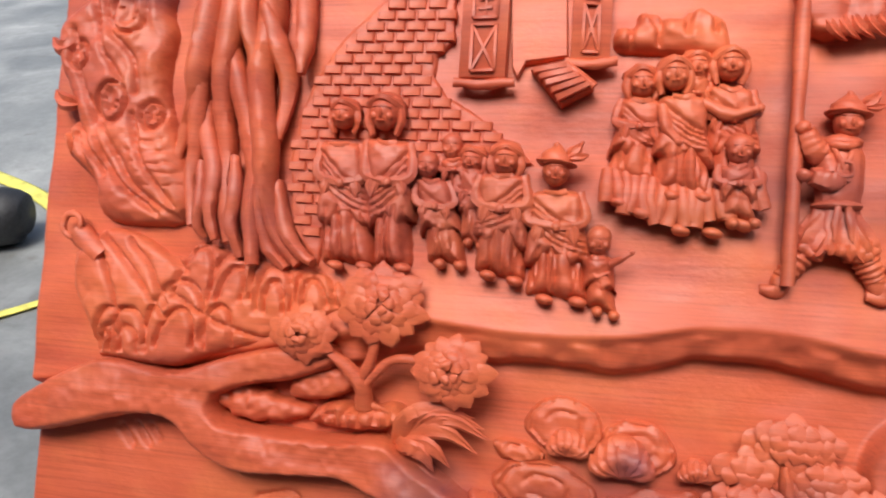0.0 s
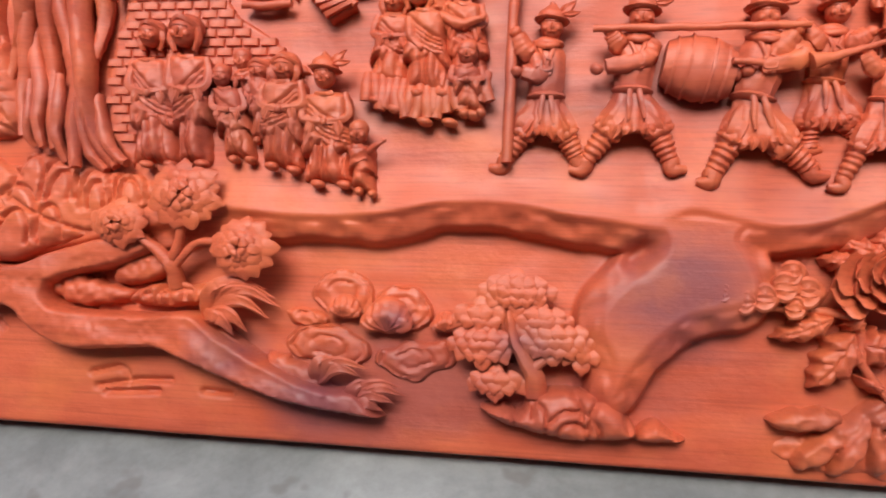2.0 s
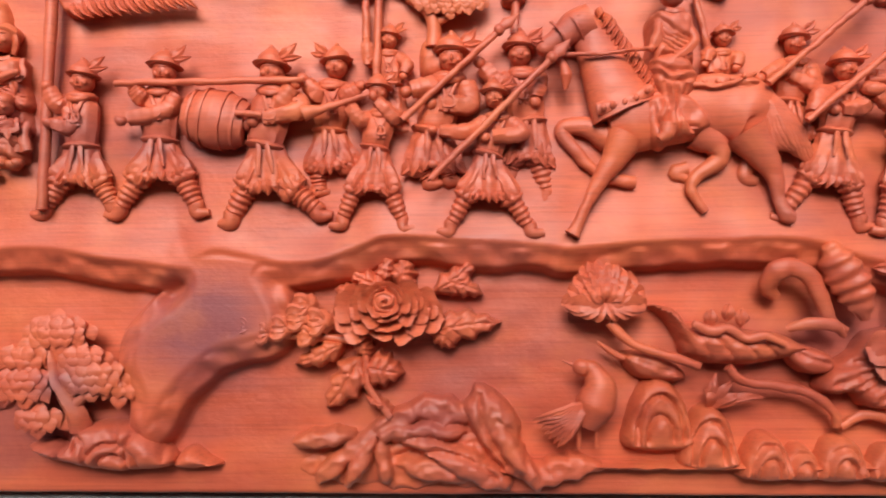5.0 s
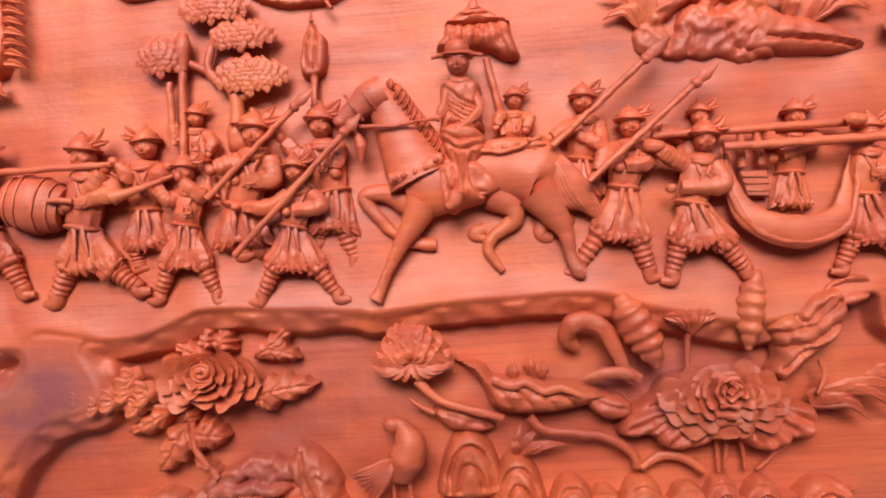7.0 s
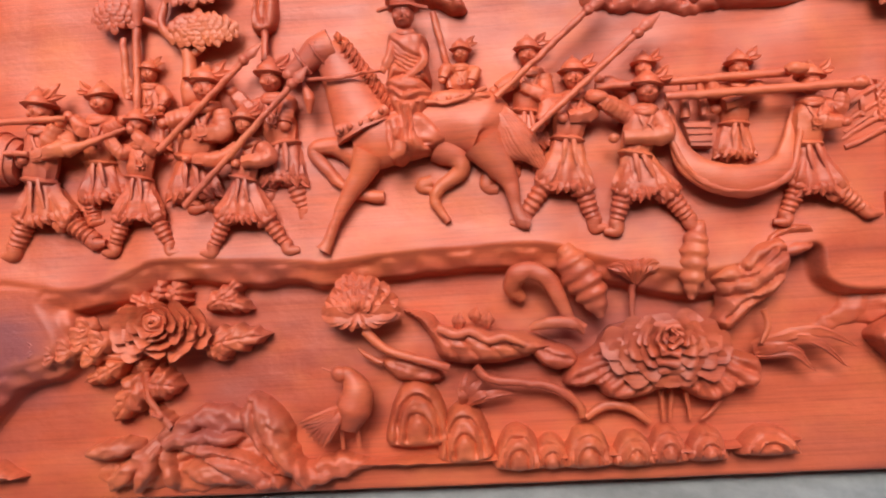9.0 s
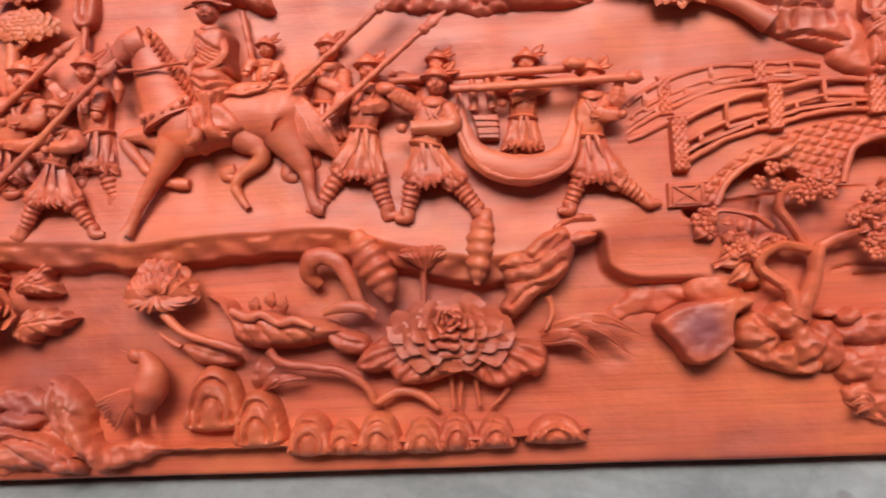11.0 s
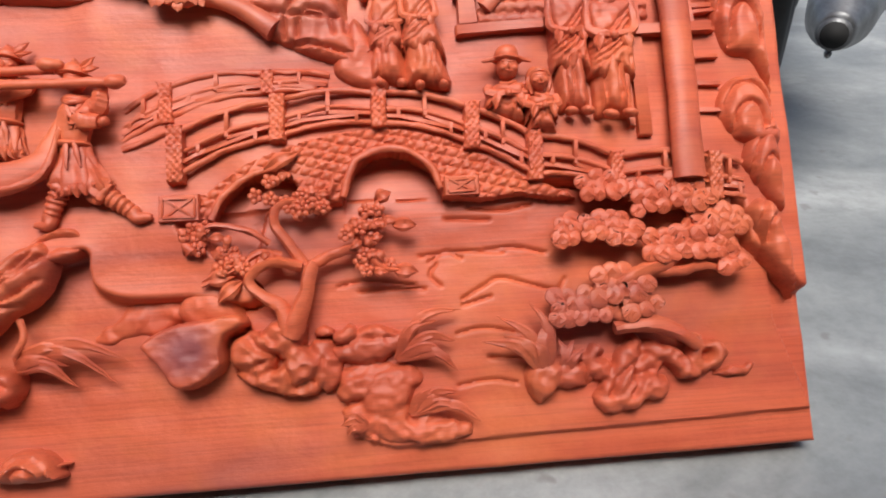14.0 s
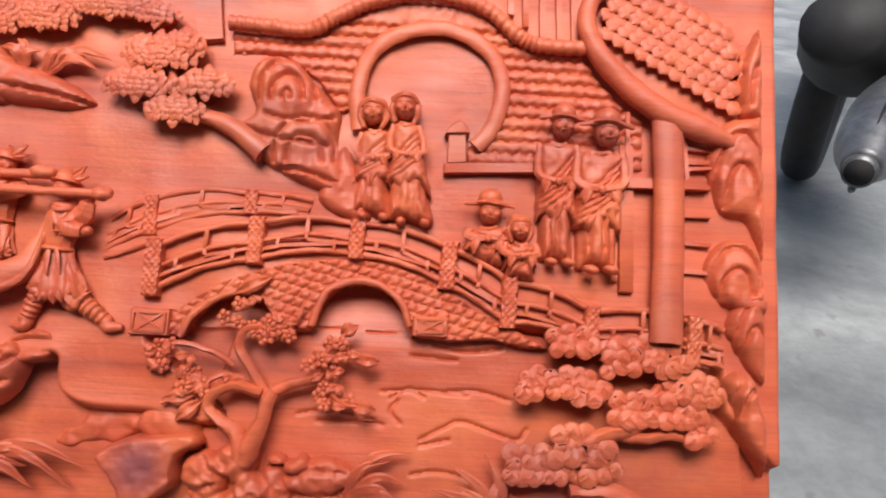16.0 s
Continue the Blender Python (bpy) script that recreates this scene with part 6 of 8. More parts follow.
for q in ((1.193, 0.044), (1.210, 0.044)):
    c.tube([at((q[0], q[1] + 0.022), -0.002), at(q, -0.006)], [0.0025, 0.002], 1, 6, 3)
c.part("carved_bird", label="carved standing bird with a fanned wing")

# lotus group
bl = ((1.219, 0.193))
lotus((bl[0], bl[1] - 0.010), 0.040, -0.008, "carved half-open lotus flower", 1.35, 0.95)
c = Carving()
c.tube([at(q, z) for q, z in zip(((1.223, 0.163), (1.247, 0.142), (1.289, 0.128), (1.306, 0.122)), (0.0, 0.002, 0.004, 0.002))], [0.005, 0.0045, 0.0045, 0.004], 1, 10, 6)
c.part("carved_lotus_stem", label="carved curving lotus stem")
c = Carving()
fl = [(spline([(x0, y0), ((x0 + x1) / 2 + 0.004, (y0 + y1) / 2 - 0.004), (x1, y1)], 4), 0.0016, 0.0035) for (x0, y0), (x1, y1) in (((((1.301, 0.157))), ((1.318, 0.127))), (((1.318, 0.155)), ((1.341, 0.124))), (((1.342, 0.150)), ((1.365, 0.125))), (((1.365, 0.146)), ((1.382, 0.128))), (((1.292, 0.149)), ((1.300, 0.131))))]
c.plate([(1.260, 0.181), (1.289, 0.176), (1.301, 0.163), (1.330, 0.163), (1.360, 0.155), (1.389, 0.152), (1.406, 0.144), (1.429, 0.134), (1.406, 0.131), (1.388, 0.126), (1.359, 0.121), (1.324, 0.121), (1.297, 0.129), (1.288, 0.149), (1.277, 0.167)], -0.031, 0.004, 0.012, fl, 0.002, 0.03, domed=0.008)
c.tube([at(q, 0.012) for q in ((1.298, 0.162), (1.316, 0.155), (1.330, 0.158), (1.348, 0.148), (1.363, 0.151), (1.383, 0.143))], [0.004, 0.005, 0.004, 0.005, 0.003], 0.8, 10, 6)
for q in ((1.319, 0.168), (1.336, 0.173), (1.348, 0.168)):
    c.leaf([at((q[0], q[1] - 0.01), -0.006), at(q, 0.0), at((q[0] + 0.002, q[1] + 0.008), -0.004)], 0.007, 0.5)
c.part("carved_folded_lotus_leaf", label="carved folded lotus leaf with a frilled edge")
c = Carving()
c.plate([(1.235, 0.131), (1.253, 0.137), (1.277, 0.132), (1.294, 0.120), (1.300, 0.108), (1.282, 0.103), (1.256, 0.107), (1.241, 0.117)], -0.031, -0.006, 0.010, [(spline([(1.247, 0.128), (1.271, 0.119), (1.294, 0.112)], 4), 0.002, 0.003)], 0.002, 0.02, domed=0.006)
c.tube([at(q, -0.008) for q in ((1.238, 0.128), (1.223, 0.137), (1.214, 0.144))], [0.003, 0.003, 0.001], 1, 8, 4)
c.part("carved_lotus_leaf", label="carved cupped lotus leaf")
c = Carving()
c.tube([at(q, z) for q, z in zip(((1.333, 0.121), (1.347, 0.108), (1.382, 0.102), (1.410, 0.096), (1.433, 0.078), (1.438, 0.064)), (0, 0, -0.002, -0.004, -0.008, -0.012))], [0.0045] * 2, 1, 10, 6)
c.tube([at(q, -0.010) for q in ((1.441, 0.064), (1.461, 0.074), (1.484, 0.071), (1.503, 0.056))], [0.004, 0.005, 0.004], 0.8, 10, 6)
c.part("carved_lotus_stem", label="carved curving lotus stem")
c = Carving()
c.tube([at(q, z) for q, z in zip(((1.384, 0.185), (1.375, 0.197), (1.379, 0.210), (1.393, 0.214), (1.411, 0.204), (1.422, 0.180), (1.430, 0.163), (1.444, 0.154)), (-0.01, -0.004, 0.004, 0.006, 0.006, 0.004, 0.002, 0))], [0.005, 0.009, 0.010, 0.009, 0.009, 0.007, 0.006, 0.004], 0.7, 12, 6)
c.tube([at(q, z) for q, z in zip(((1.390, 0.156), (1.407, 0.161), (1.430, 0.160), (1.442, 0.150)), (0, 0.004, 0.004, 0))], [0.003, 0.006, 0.006, 0.003], 0.8, 10, 6)
c.plate([(1.391, 0.136), (1.406, 0.140), (1.429, 0.134), (1.437, 0.122), (1.428, 0.113), (1.408, 0.114), (1.395, 0.123)], -0.016, 0.002, 0.008, [(spline([(1.400, 0.133), (1.414, 0.127), (1.431, 0.123)], 4), 0.002, 0.003)], 0.002, 0.02)
c.part("carved_curling_leaf", label="carved hooked and curling leaf stalks")


def pod(pts, w, r, label):
    c = Carving()
    c.tube([at(q, w) for q in pts], [r * 0.35, r, r * 1.1, r * 0.9, r * 0.25], 0.85, 14, 12, 3, 0.14, 0.0, 6, 0.09)
    c.part("carved_pod", label=label)


pod([(1.427, 0.237), (1.435, 0.220), (1.446, 0.202), (1.454, 0.185), (1.460, 0.164)], 0.006, 0.0165, "carved twisted leaf pod")
pod([(1.561, 0.251), (1.556, 0.234), (1.553, 0.214), (1.550, 0.194), (1.548, 0.177)], 0.006, 0.0125, "carved slender twisted pod")
c = Carving()
q = np.array(((1.496, 0.204)))
for j in range(7):
    a = -1.15 + 0.383 * j
    c.leaf([at(q + (0.0, -0.008), 0.0), at(q + (0.014 * math.sin(a), 0.006), 0.006 + 0.004 * math.cos(a)), at(q + (0.030 * math.sin(a), 0.016 * math.cos(a) + 0.002), 0.004)], 0.0062, 0.5, "petal", 8, 4)
c.tube([at(q, -0.002), at((1.493, 0.183), -0.006), at((1.492, 0.160), -0.008)], [0.004, 0.003, 0.003], 1, 8, 5)
c.part("carved_lotus_bud", label="carved opening lotus bud on a straight stem")
c = Carving()
ll = [(spline([(1.629, 0.210), (1.613, 0.188), (1.593, 0.167)], 5), 0.0022, 0.005), (spline([(1.617, 0.205), (1.602, 0.189)], 4), 0.002, 0.004), (spline([(1.633, 0.193), (1.621, 0.177), (1.601, 0.166)], 5), 0.002, 0.004), (spline([(1.591, 0.184), (1.596, 0.175), (1.613, 0.177)], 4), 0.002, 0.004)]
c.plate([(1.568, 0.196), (1.578, 0.207), (1.598, 0.217), (1.615, 0.228), (1.638, 0.234), (1.648, 0.215), (1.642, 0.192), (1.629, 0.176), (1.609, 0.165), (1.595, 0.151), (1.580, 0.142), (1.569, 0.153), (1.576, 0.167), (1.575, 0.183)], -0.012, 0.008, 0.010, [(spline(q, 5), 0.0026, 0.0055) for q in ([(1.575, 0.191), (1.608, 0.197), (1.638, 0.218)], [(1.579, 0.178), (1.607, 0.181), (1.636, 0.197)], [(1.581, 0.156), (1.598, 0.171), (1.620, 0.176)], [(1.595, 0.208), (1.605, 0.202), (1.629, 0.221)])], 0.003, 0.02, domed=0.007)
c.plate([(1.624, 0.230), (1.639, 0.242), (1.661, 0.246), (1.674, 0.235), (1.670, 0.220), (1.654, 0.213), (1.633, 0.214)], -0.012, 0.006, 0.006, [(spline([(1.638, 0.229), (1.655, 0.232), (1.666, 0.230)], 4), 0.007, 0.010)], 0.001, 0.02)
c.tube([at(q, 0.0) for q in ((1.618, 0.163), (1.621, 0.146), (1.613, 0.130))], [0.003] * 2, 1, 8, 5)
c.part("carved_drooping_lotus_leaf", label="carved drooping lotus leaf with a rolled rim")
c = Carving()
ctr = np.array(((1.514, 0.125)))
rim = [(1.420, 0.099), (1.430, 0.119), (1.454, 0.134), (1.466, 0.150), (1.485, 0.156), (1.522, 0.159), (1.561, 0.146), (1.579, 0.125), (1.610, 0.118), (1.615, 0.099), (1.604, 0.084), (1.591, 0.085), (1.576, 0.077), (1.561, 0.074), (1.546, 0.080), (1.531, 0.090), (1.510, 0.086), (1.487, 0.080), (1.463, 0.082), (1.453, 0.094), (1.437, 0.093)]
ctr = np.array((1.521, 0.134))
c.plate(rim, -0.020, 0.004, 0.007, [(spline([ctr + (np.array(q) - ctr) * 0.42, ctr + (np.array(q) - ctr) * 0.7 + (0.002, 0.002), ctr + (np.array(q) - ctr) * 0.95], 4), 0.0036, 0.0050) for q in rim[7:] + rim[:3]], 0.0022, 0.022, tilt=(0, -0.13), domed=0.003)
c.part("carved_broad_lotus_leaf", label="carved broad frilled lotus leaf under the flower")


def open_lotus(p, r, w, label):
    """A full-blown lotus: flat outer petals, then tiers of cupped ones closing round the heart."""
    holder, p = None, np.array(p)
    for i, (s0, n, up, shift, squash, wide, tip) in enumerate(((1.0, 11, 0.0, 0.0, 0.56, 0.27, 0.001), (0.80, 10, 0.0035, 0.04, 0.54, 0.28, 0.004), (0.60, 8, 0.007, 0.10, 0.52, 0.33, 0.007), (0.42, 6, 0.010, 0.17, 0.50, 0.42, 0.009), (0.25, 5, 0.013, 0.22, 0.52, 0.50, 0.009), (0.12, 3, 0.016, 0.25, 0.6, 0.7, 0.007))):
        hub = p + (0, r * shift)
        for j in range(n):
            a = 2 * math.pi * (j + 0.5 * (i % 2)) / n + 0.10 * math.sin(5.0 * j + 3 * i)
            d = np.array((math.cos(a), squash * math.sin(a))) * r * s0 * (1 + 0.07 * math.sin(4.0 * j + 2 * i))
            c = Carving()
            c.leaf([at(hub + d * 0.25, w + up + 0.001), at(hub + d * 0.6, w + up + 0.002), at(hub + d * 0.9, w + up + tip), at(hub + d * 1.04, w + up + tip - 0.001)], r * s0 * wide, 0.15, "petal", 8, 4, 2.0)
            if holder is None:
                holder = c.part("carved_lotus", label=label)
            else:
                c.part("petal", holder)
    return holder


open_lotus((1.520, 0.130), 0.060, 0.008, "carved large open lotus flower with many petals")
for a, b in ((((1.516, 0.089)), ((1.518, 0.056))), (((1.527, 0.087)), ((1.525, 0.058))), (((1.541, 0.084)), ((1.544, 0.057))), (((1.574, 0.073)), ((1.556, 0.055)))):
    Carving().tube([at(a, -0.012), at(b, -0.014)], [0.0022] * 2, 1, 7, 3).part("carved_thin_stem", label="carved thin stem under the leaf")
c = Tuft()
for q in ([(1.609, 0.126), (1.662, 0.140), (1.709, 0.121)], [(1.610, 0.122), (1.656, 0.133), (1.699, 0.101)], [(1.610, 0.118), (1.641, 0.120), (1.666, 0.099)], [(1.609, 0.121), (1.633, 0.126), (1.658, 0.119)], [(1.608, 0.127), (1.639, 0.136), (1.672, 0.135)]):
    c.leaf([at(q[0], -0.010), at(q[1], 0.004), at(q[2], -0.008)], 0.0062, 0.32, "blade", 8, 6)
c.part("carved_long_grass", label="carved long arching grass blades")
for k, (q, wd, hg) in enumerate(((((1.271, 0.053)), 0.062, 0.070), (((1.318, 0.035)), 0.052, 0.062), (((1.371, 0.025)), 0.046, 0.046), (((1.404, 0.024)), 0.036, 0.036), (((1.441, 0.024)), 0.046, 0.044), (((1.486, 0.024)), 0.040, 0.036), (((1.520, 0.025)), 0.038, 0.040), (((1.559, 0.026)), 0.038, 0.036), (((1.618, 0.029)), 0.056, 0.030))):
    b = q[1] - 0.012
    rock("carved_shore_rock", [(q[0] - wd / 2, b), (q[0] - wd * 0.52, b + hg * 0.4), (q[0] - wd * 0.3, b + hg * 0.85), (q[0], b + hg), (q[0] + wd * 0.34, b + hg * 0.8), (q[0] + wd * 0.52, b + hg * 0.35), (q[0] + wd / 2, b)], -0.031, -0.002 + 0.002 * (k % 3), [((q[0], b + hg * 0.12), wd * 0.7, hg * 0.62, 2)], 0.011, 0.002, 0.03, "carved rounded shore rock with looped cuts")
rock("carved_shore_bank", [(1.085, 0.011), (1.157, 0.021), (1.246, 0.020), (1.299, 0.020), (1.380, 0.020), (1.459, 0.019), (1.543, 0.021), (1.604, 0.024), (1.650, 0.028), (1.645, 0.033), (1.571, 0.031), (1.460, 0.030), (1.299, 0.030), (1.109, 0.024)], -0.031, -0.008, (), 0.006, 0.002, 0.03, "carved low bank under the rocks")
c = Tuft()
spray(c, (1.320, 0.082), [(1.325, 0.115), (1.341, 0.107), (1.350, 0.094), (1.370, 0.091), (1.312, 0.100)], -0.012, 0.005, 0.010, 0.1)
c.part("carved_grass_tuft", label="carved short grass between the rocks")

# ---- stepping rocks towards the bridge ----
rock("carved_flat_rock", [(1.720, 0.133), (1.732, 0.143), (1.752, 0.151), (1.779, 0.155), (1.809, 0.158), (1.818, 0.146), (1.799, 0.134), (1.796, 0.110), (1.783, 0.097), (1.764, 0.089), (1.749, 0.091), (1.739, 0.107), (1.726, 0.122)], -0.031, 0.006, (), 0.0055, 0.0015, 0.06, "carved flat-faced rock, darker purple grain", domed=0.002)
c = Carving()
c.mound([(1.731, 0.162, 0.044, 0.021, 14, -0.019), (1.700, 0.151, 0.031, 0.011, 30, -0.021), (1.770, 0.161, 0.031, 0.012, -6, -0.015)], -0.030, (), 0.0008, 0.05)
c.part("carved_bank_slope", label="carved smooth slope between the bank and the flat rock")
rock("carved_bank_rock", [(1.769, 0.188), (1.799, 0.192), (1.815, 0.161), (1.809, 0.136), (1.765, 0.143), (1.749, 0.164)], -0.031, -0.006, (), 0.014, 0.002, 0.04, "carved bank under the plum tree")
c = Carving()
c.mound([(1.821, 0.120, 0.021, 0.022, 20, 0.001), (1.851, 0.132, 0.024, 0.019, 0, 0.003), (1.862, 0.104, 0.024, 0.019, 15, 0.002), (1.832, 0.095, 0.026, 0.012, -10, -0.005), (1.857, 0.084, 0.025, 0.010, 0, -0.008), (1.888, 0.107, 0.018, 0.027, 0, -0.006)], -0.030, [(spline([(1.819, 0.133), (1.826, 0.122), (1.844, 0.116)], 4), 0.0035, 0.005), (spline([(1.838, 0.111), (1.851, 0.102), (1.858, 0.084)], 4), 0.0035, 0.005), (spline([(1.818, 0.105), (1.833, 0.111), (1.849, 0.110)], 4), 0.003, 0.004)], 0.0026, 0.03)
c.part("carved_water_rock", label="carved cluster of lumpy rocks in the water")
c = Carving()
c.mound([(1.888, 0.138, 0.009, 0.006, 0, -0.002), (1.904, 0.132, 0.012, 0.007, 0, 0), (1.931, 0.119, 0.044, 0.017, 6, -0.002), (1.925, 0.093, 0.032, 0.014, 8, -0.01), (1.919, 0.079, 0.024, 0.014, 0, -0.006)], -0.030, [(spline([(1.905, 0.106), (1.942, 0.104), (1.974, 0.109)], 4), 0.004, 0.004), (spline([(1.901, 0.121), (1.922, 0.126), (1.954, 0.125)], 4), 0.003, 0.003)])
c.part("carved_water_rock", label="carved long low rock lying in the water")
c = Carving()
c.mound([(1.946, 0.077, 0.034, 0.022, 25, -0.005), (1.958, 0.052, 0.040, 0.024, 0, -0.01), (1.943, 0.037, 0.038, 0.014, -5, -0.012), (1.988, 0.033, 0.037, 0.011, 2, -0.008), (1.918, 0.052, 0.018, 0.016, 0, -0.014)], -0.030, [(spline([(1.903, 0.048), (1.917, 0.040)], 3), 0.002, 0.005), (spline([(1.904, 0.041), (1.922, 0.032)], 3), 0.002, 0.005), (spline([(1.928, 0.036), (1.943, 0.025)], 3), 0.002, 0.005), (spline([(1.969, 0.075), (1.965, 0.049)], 3), 0.005, 0.006)])
c.part("carved_water_rock", label="carved hollowed shore rock with a worn foot")
c = Tuft()
spray(c, (1.954, 0.105), [(2.017, 0.148), (2.011, 0.118), (2.011, 0.090), (1.994, 0.139), (2.003, 0.103)], -0.010, 0.0055, 0.014, 0.22)
spray(c, (1.964, 0.053), [(2.012, 0.070), (2.031, 0.041), (2.003, 0.063), (1.996, 0.075), (2.016, 0.052)], -0.012, 0.0055, 0.012, 0.2)
spray(c, (1.923, 0.044), [(1.901, 0.056), (1.898, 0.047), (1.903, 0.038)], -0.012, 0.005, 0.010, 0.2)
c.part("carved_water_grass", label="carved arching water grass")

# plum tree
c = Carving()
for pts, rr in (([(1.857, 0.133), (1.865, 0.153), (1.873, 0.173), (1.876, 0.189), (1.881, 0.199)], [0.013, 0.011, 0.009, 0.008, 0.007]), ([(1.855, 0.136), (1.850, 0.159), (1.835, 0.170), (1.822, 0.181), (1.825, 0.193), (1.845, 0.202), (1.871, 0.197)], [0.011, 0.009, 0.0065, 0.006, 0.006, 0.006, 0.007]), ([(1.881, 0.199), (1.902, 0.208), (1.923, 0.210), (1.936, 0.201), (1.949, 0.190), (1.973, 0.188)], [0.007, 0.006, 0.005, 0.004, 0.003, 0.002]), ([(1.874, 0.194), (1.859, 0.218), (1.846, 0.237), (1.851, 0.255), (1.872, 0.257), (1.890, 0.246)], [0.007, 0.006, 0.006, 0.005, 0.004, 0.003]), ([(1.923, 0.210), (1.924, 0.228), (1.935, 0.244), (1.951, 0.260)], [0.004, 0.004, 0.003, 0.002]), ([(1.851, 0.208), (1.830, 0.211), (1.810, 0.197), (1.779, 0.183)], [0.005, 0.004, 0.003, 0.002]), ([(1.840, 0.221), (1.820, 0.233), (1.789, 0.239), (1.771, 0.224)], [0.004, 0.004, 0.003, 0.002]), ([(1.883, 0.251), (1.899, 0.267), (1.904, 0.283)], [0.003, 0.0025, 0.001])):
    n = len(pts)
    c.tube([at(q, -0.008 + 0.014 * math.sin(0.4 + 2.2 * i / n)) for i, q in enumerate(pts)], [0.82 * r for r in rr], 1, 10, 6, 3, 0.16)
plum = c.part("carved_plum_tree", label="carved gnarled plum tree with blossom clusters")
for k, (q, n, sp) in enumerate(((((1.854, 0.266)), 7, 0.018), (((1.880, 0.254)), 6, 0.016), (((1.820, 0.212)), 6, 0.018), (((1.782, 0.229)), 5, 0.014), (((1.924, 0.226)), 6, 0.016), (((1.937, 0.236)), 5, 0.013), (((1.939, 0.196)), 4, 0.012), (((1.807, 0.197)), 4, 0.012))):
    c = Carving()
    blossoms(c, q, n + 5, sp * 1.4, 0.005, 0.0074, k)
    c.part("blossom", plum)
for a, b in ((((1.810, 0.192)), ((1.778, 0.187))), (((1.815, 0.186)), ((1.792, 0.168))), (((1.956, 0.232)), ((1.980, 0.230))), (((1.941, 0.255)), ((1.957, 0.264))), (((1.954, 0.190)), ((1.979, 0.185))), (((1.933, 0.196)), ((1.928, 0.186))), (((1.836, 0.288)), ((1.873, 0.307))), (((1.774, 0.224)), ((1.764, 0.212)))):
    c = Carving()
    c.leaf([at(a, 0.0), at(mid(a, b), 0.008), at(b, 0.0)], 0.0075, 0.4, "leaf", 8, 4)
    c.part("leaf", plum)


# ---- the bridge ----
def hatch(poly, gap, ang, wide=0.0011, deep=0.0022):
    p = np.array(poly)
    c0, r = p.mean(0), np.linalg.norm(p - p.mean(0), axis=1).max()
    d = np.array((math.cos(radians(ang)), math.sin(radians(ang))))
    n = np.array((-d[1], d[0]))
    return [(np.array([c0 - d * r + n * k, c0 + d * r + n * k]), wide, deep) for k in np.arange(-r, r, gap)]


BODY = [(1.740, 0.273), (1.780, 0.272), (1.815, 0.298), (1.860, 0.316), (1.905, 0.327), (1.954, 0.330), (1.997, 0.323), (2.040, 0.305), (2.085, 0.278), (2.126, 0.261), (2.143, 0.251), (2.119, 0.249), (2.087, 0.256), (2.043, 0.252), (2.006, 0.256), (2.005, 0.268), (1.996, 0.287), (1.977, 0.300), (1.959, 0.305), (1.937, 0.302), (1.922, 0.289), (1.913, 0.272), (1.910, 0.255), (1.883, 0.254), (1.862, 0.282), (1.841, 0.290), (1.815, 0.280), (1.798, 0.264), (1.788, 0.244), (1.741, 0.244)]
c = Carving()
c.plate(BODY, -0.031, -0.001, 0.003, hatch(BODY, 0.0095, 52, 0.0015, 0.003) + hatch(BODY, 0.0095, -14, 0.0015, 0.003), sharp=True, step=0.0016)
bridge = c.part("carved_bridge", label="carved arched bridge with fretwork railings")
Carving().tube([at(q, 0.0) for q in ((1.911, 0.261), (1.920, 0.289), (1.937, 0.303), (1.959, 0.307), (1.979, 0.302), (1.997, 0.287), (2.005, 0.266))], [0.0035] * 2, 0.9, 9, 6).part("arch_rim", bridge)
Carving().tube([at(q, 0.0) for q in ((1.788, 0.245), (1.798, 0.265), (1.816, 0.281), (1.842, 0.291), (1.863, 0.283))], [0.0035] * 2, 0.9, 9, 6).part("arch_rim", bridge)
for (a, b), (d, e) in ((((1.741, 0.245)), ((1.778, 0.270))), (((2.008, 0.257)), ((2.043, 0.277)))):
    c = Carving()
    c.prism([(a, b), (d, b), (d, e), (a, e)], -0.02, 0.003, 0.0015)
    for p0, p1 in (((a, b), (d, e)), ((a, e), (d, b))):
        c.bar(mid(p0, p1, 0.15), mid(p0, p1, 0.85), 0.0022, 0.002, 0.0048)
    for k in (0.12,):
        u0, v0, u1, v1 = a + 0.004, b + 0.004, d - 0.004, e - 0.004
        for p0, p1 in (((u0, v0), (u1, v0)), ((u1, v0), (u1, v1)), ((u1, v1), (u0, v1)), ((u0, v1), (u0, v0))):
            c.bar(p0, p1, 0.0022, 0.002, 0.005)
    c.part("crossed_block", bridge)


def post(q, foot, wide, w, thing):
    x0, x1, f0 = q[0] - wide / 2, q[0] + wide / 2, foot[0]
    poly = [(f0 - wide / 2, foot[1]), (f0 + wide / 2, foot[1]), (x1, q[1] - 0.004), (x1 + 0.001, q[1]), (x0 - 0.001, q[1]), (x0, q[1] - 0.004)]
    Carving().plate(poly, w - 0.016, w + 0.005, 0.002, hatch(poly, 0.0048, 50, 0.0009, 0.002) + hatch(poly, 0.0048, -50, 0.0009, 0.002), sharp=True, step=0.0014).part("post", thing)


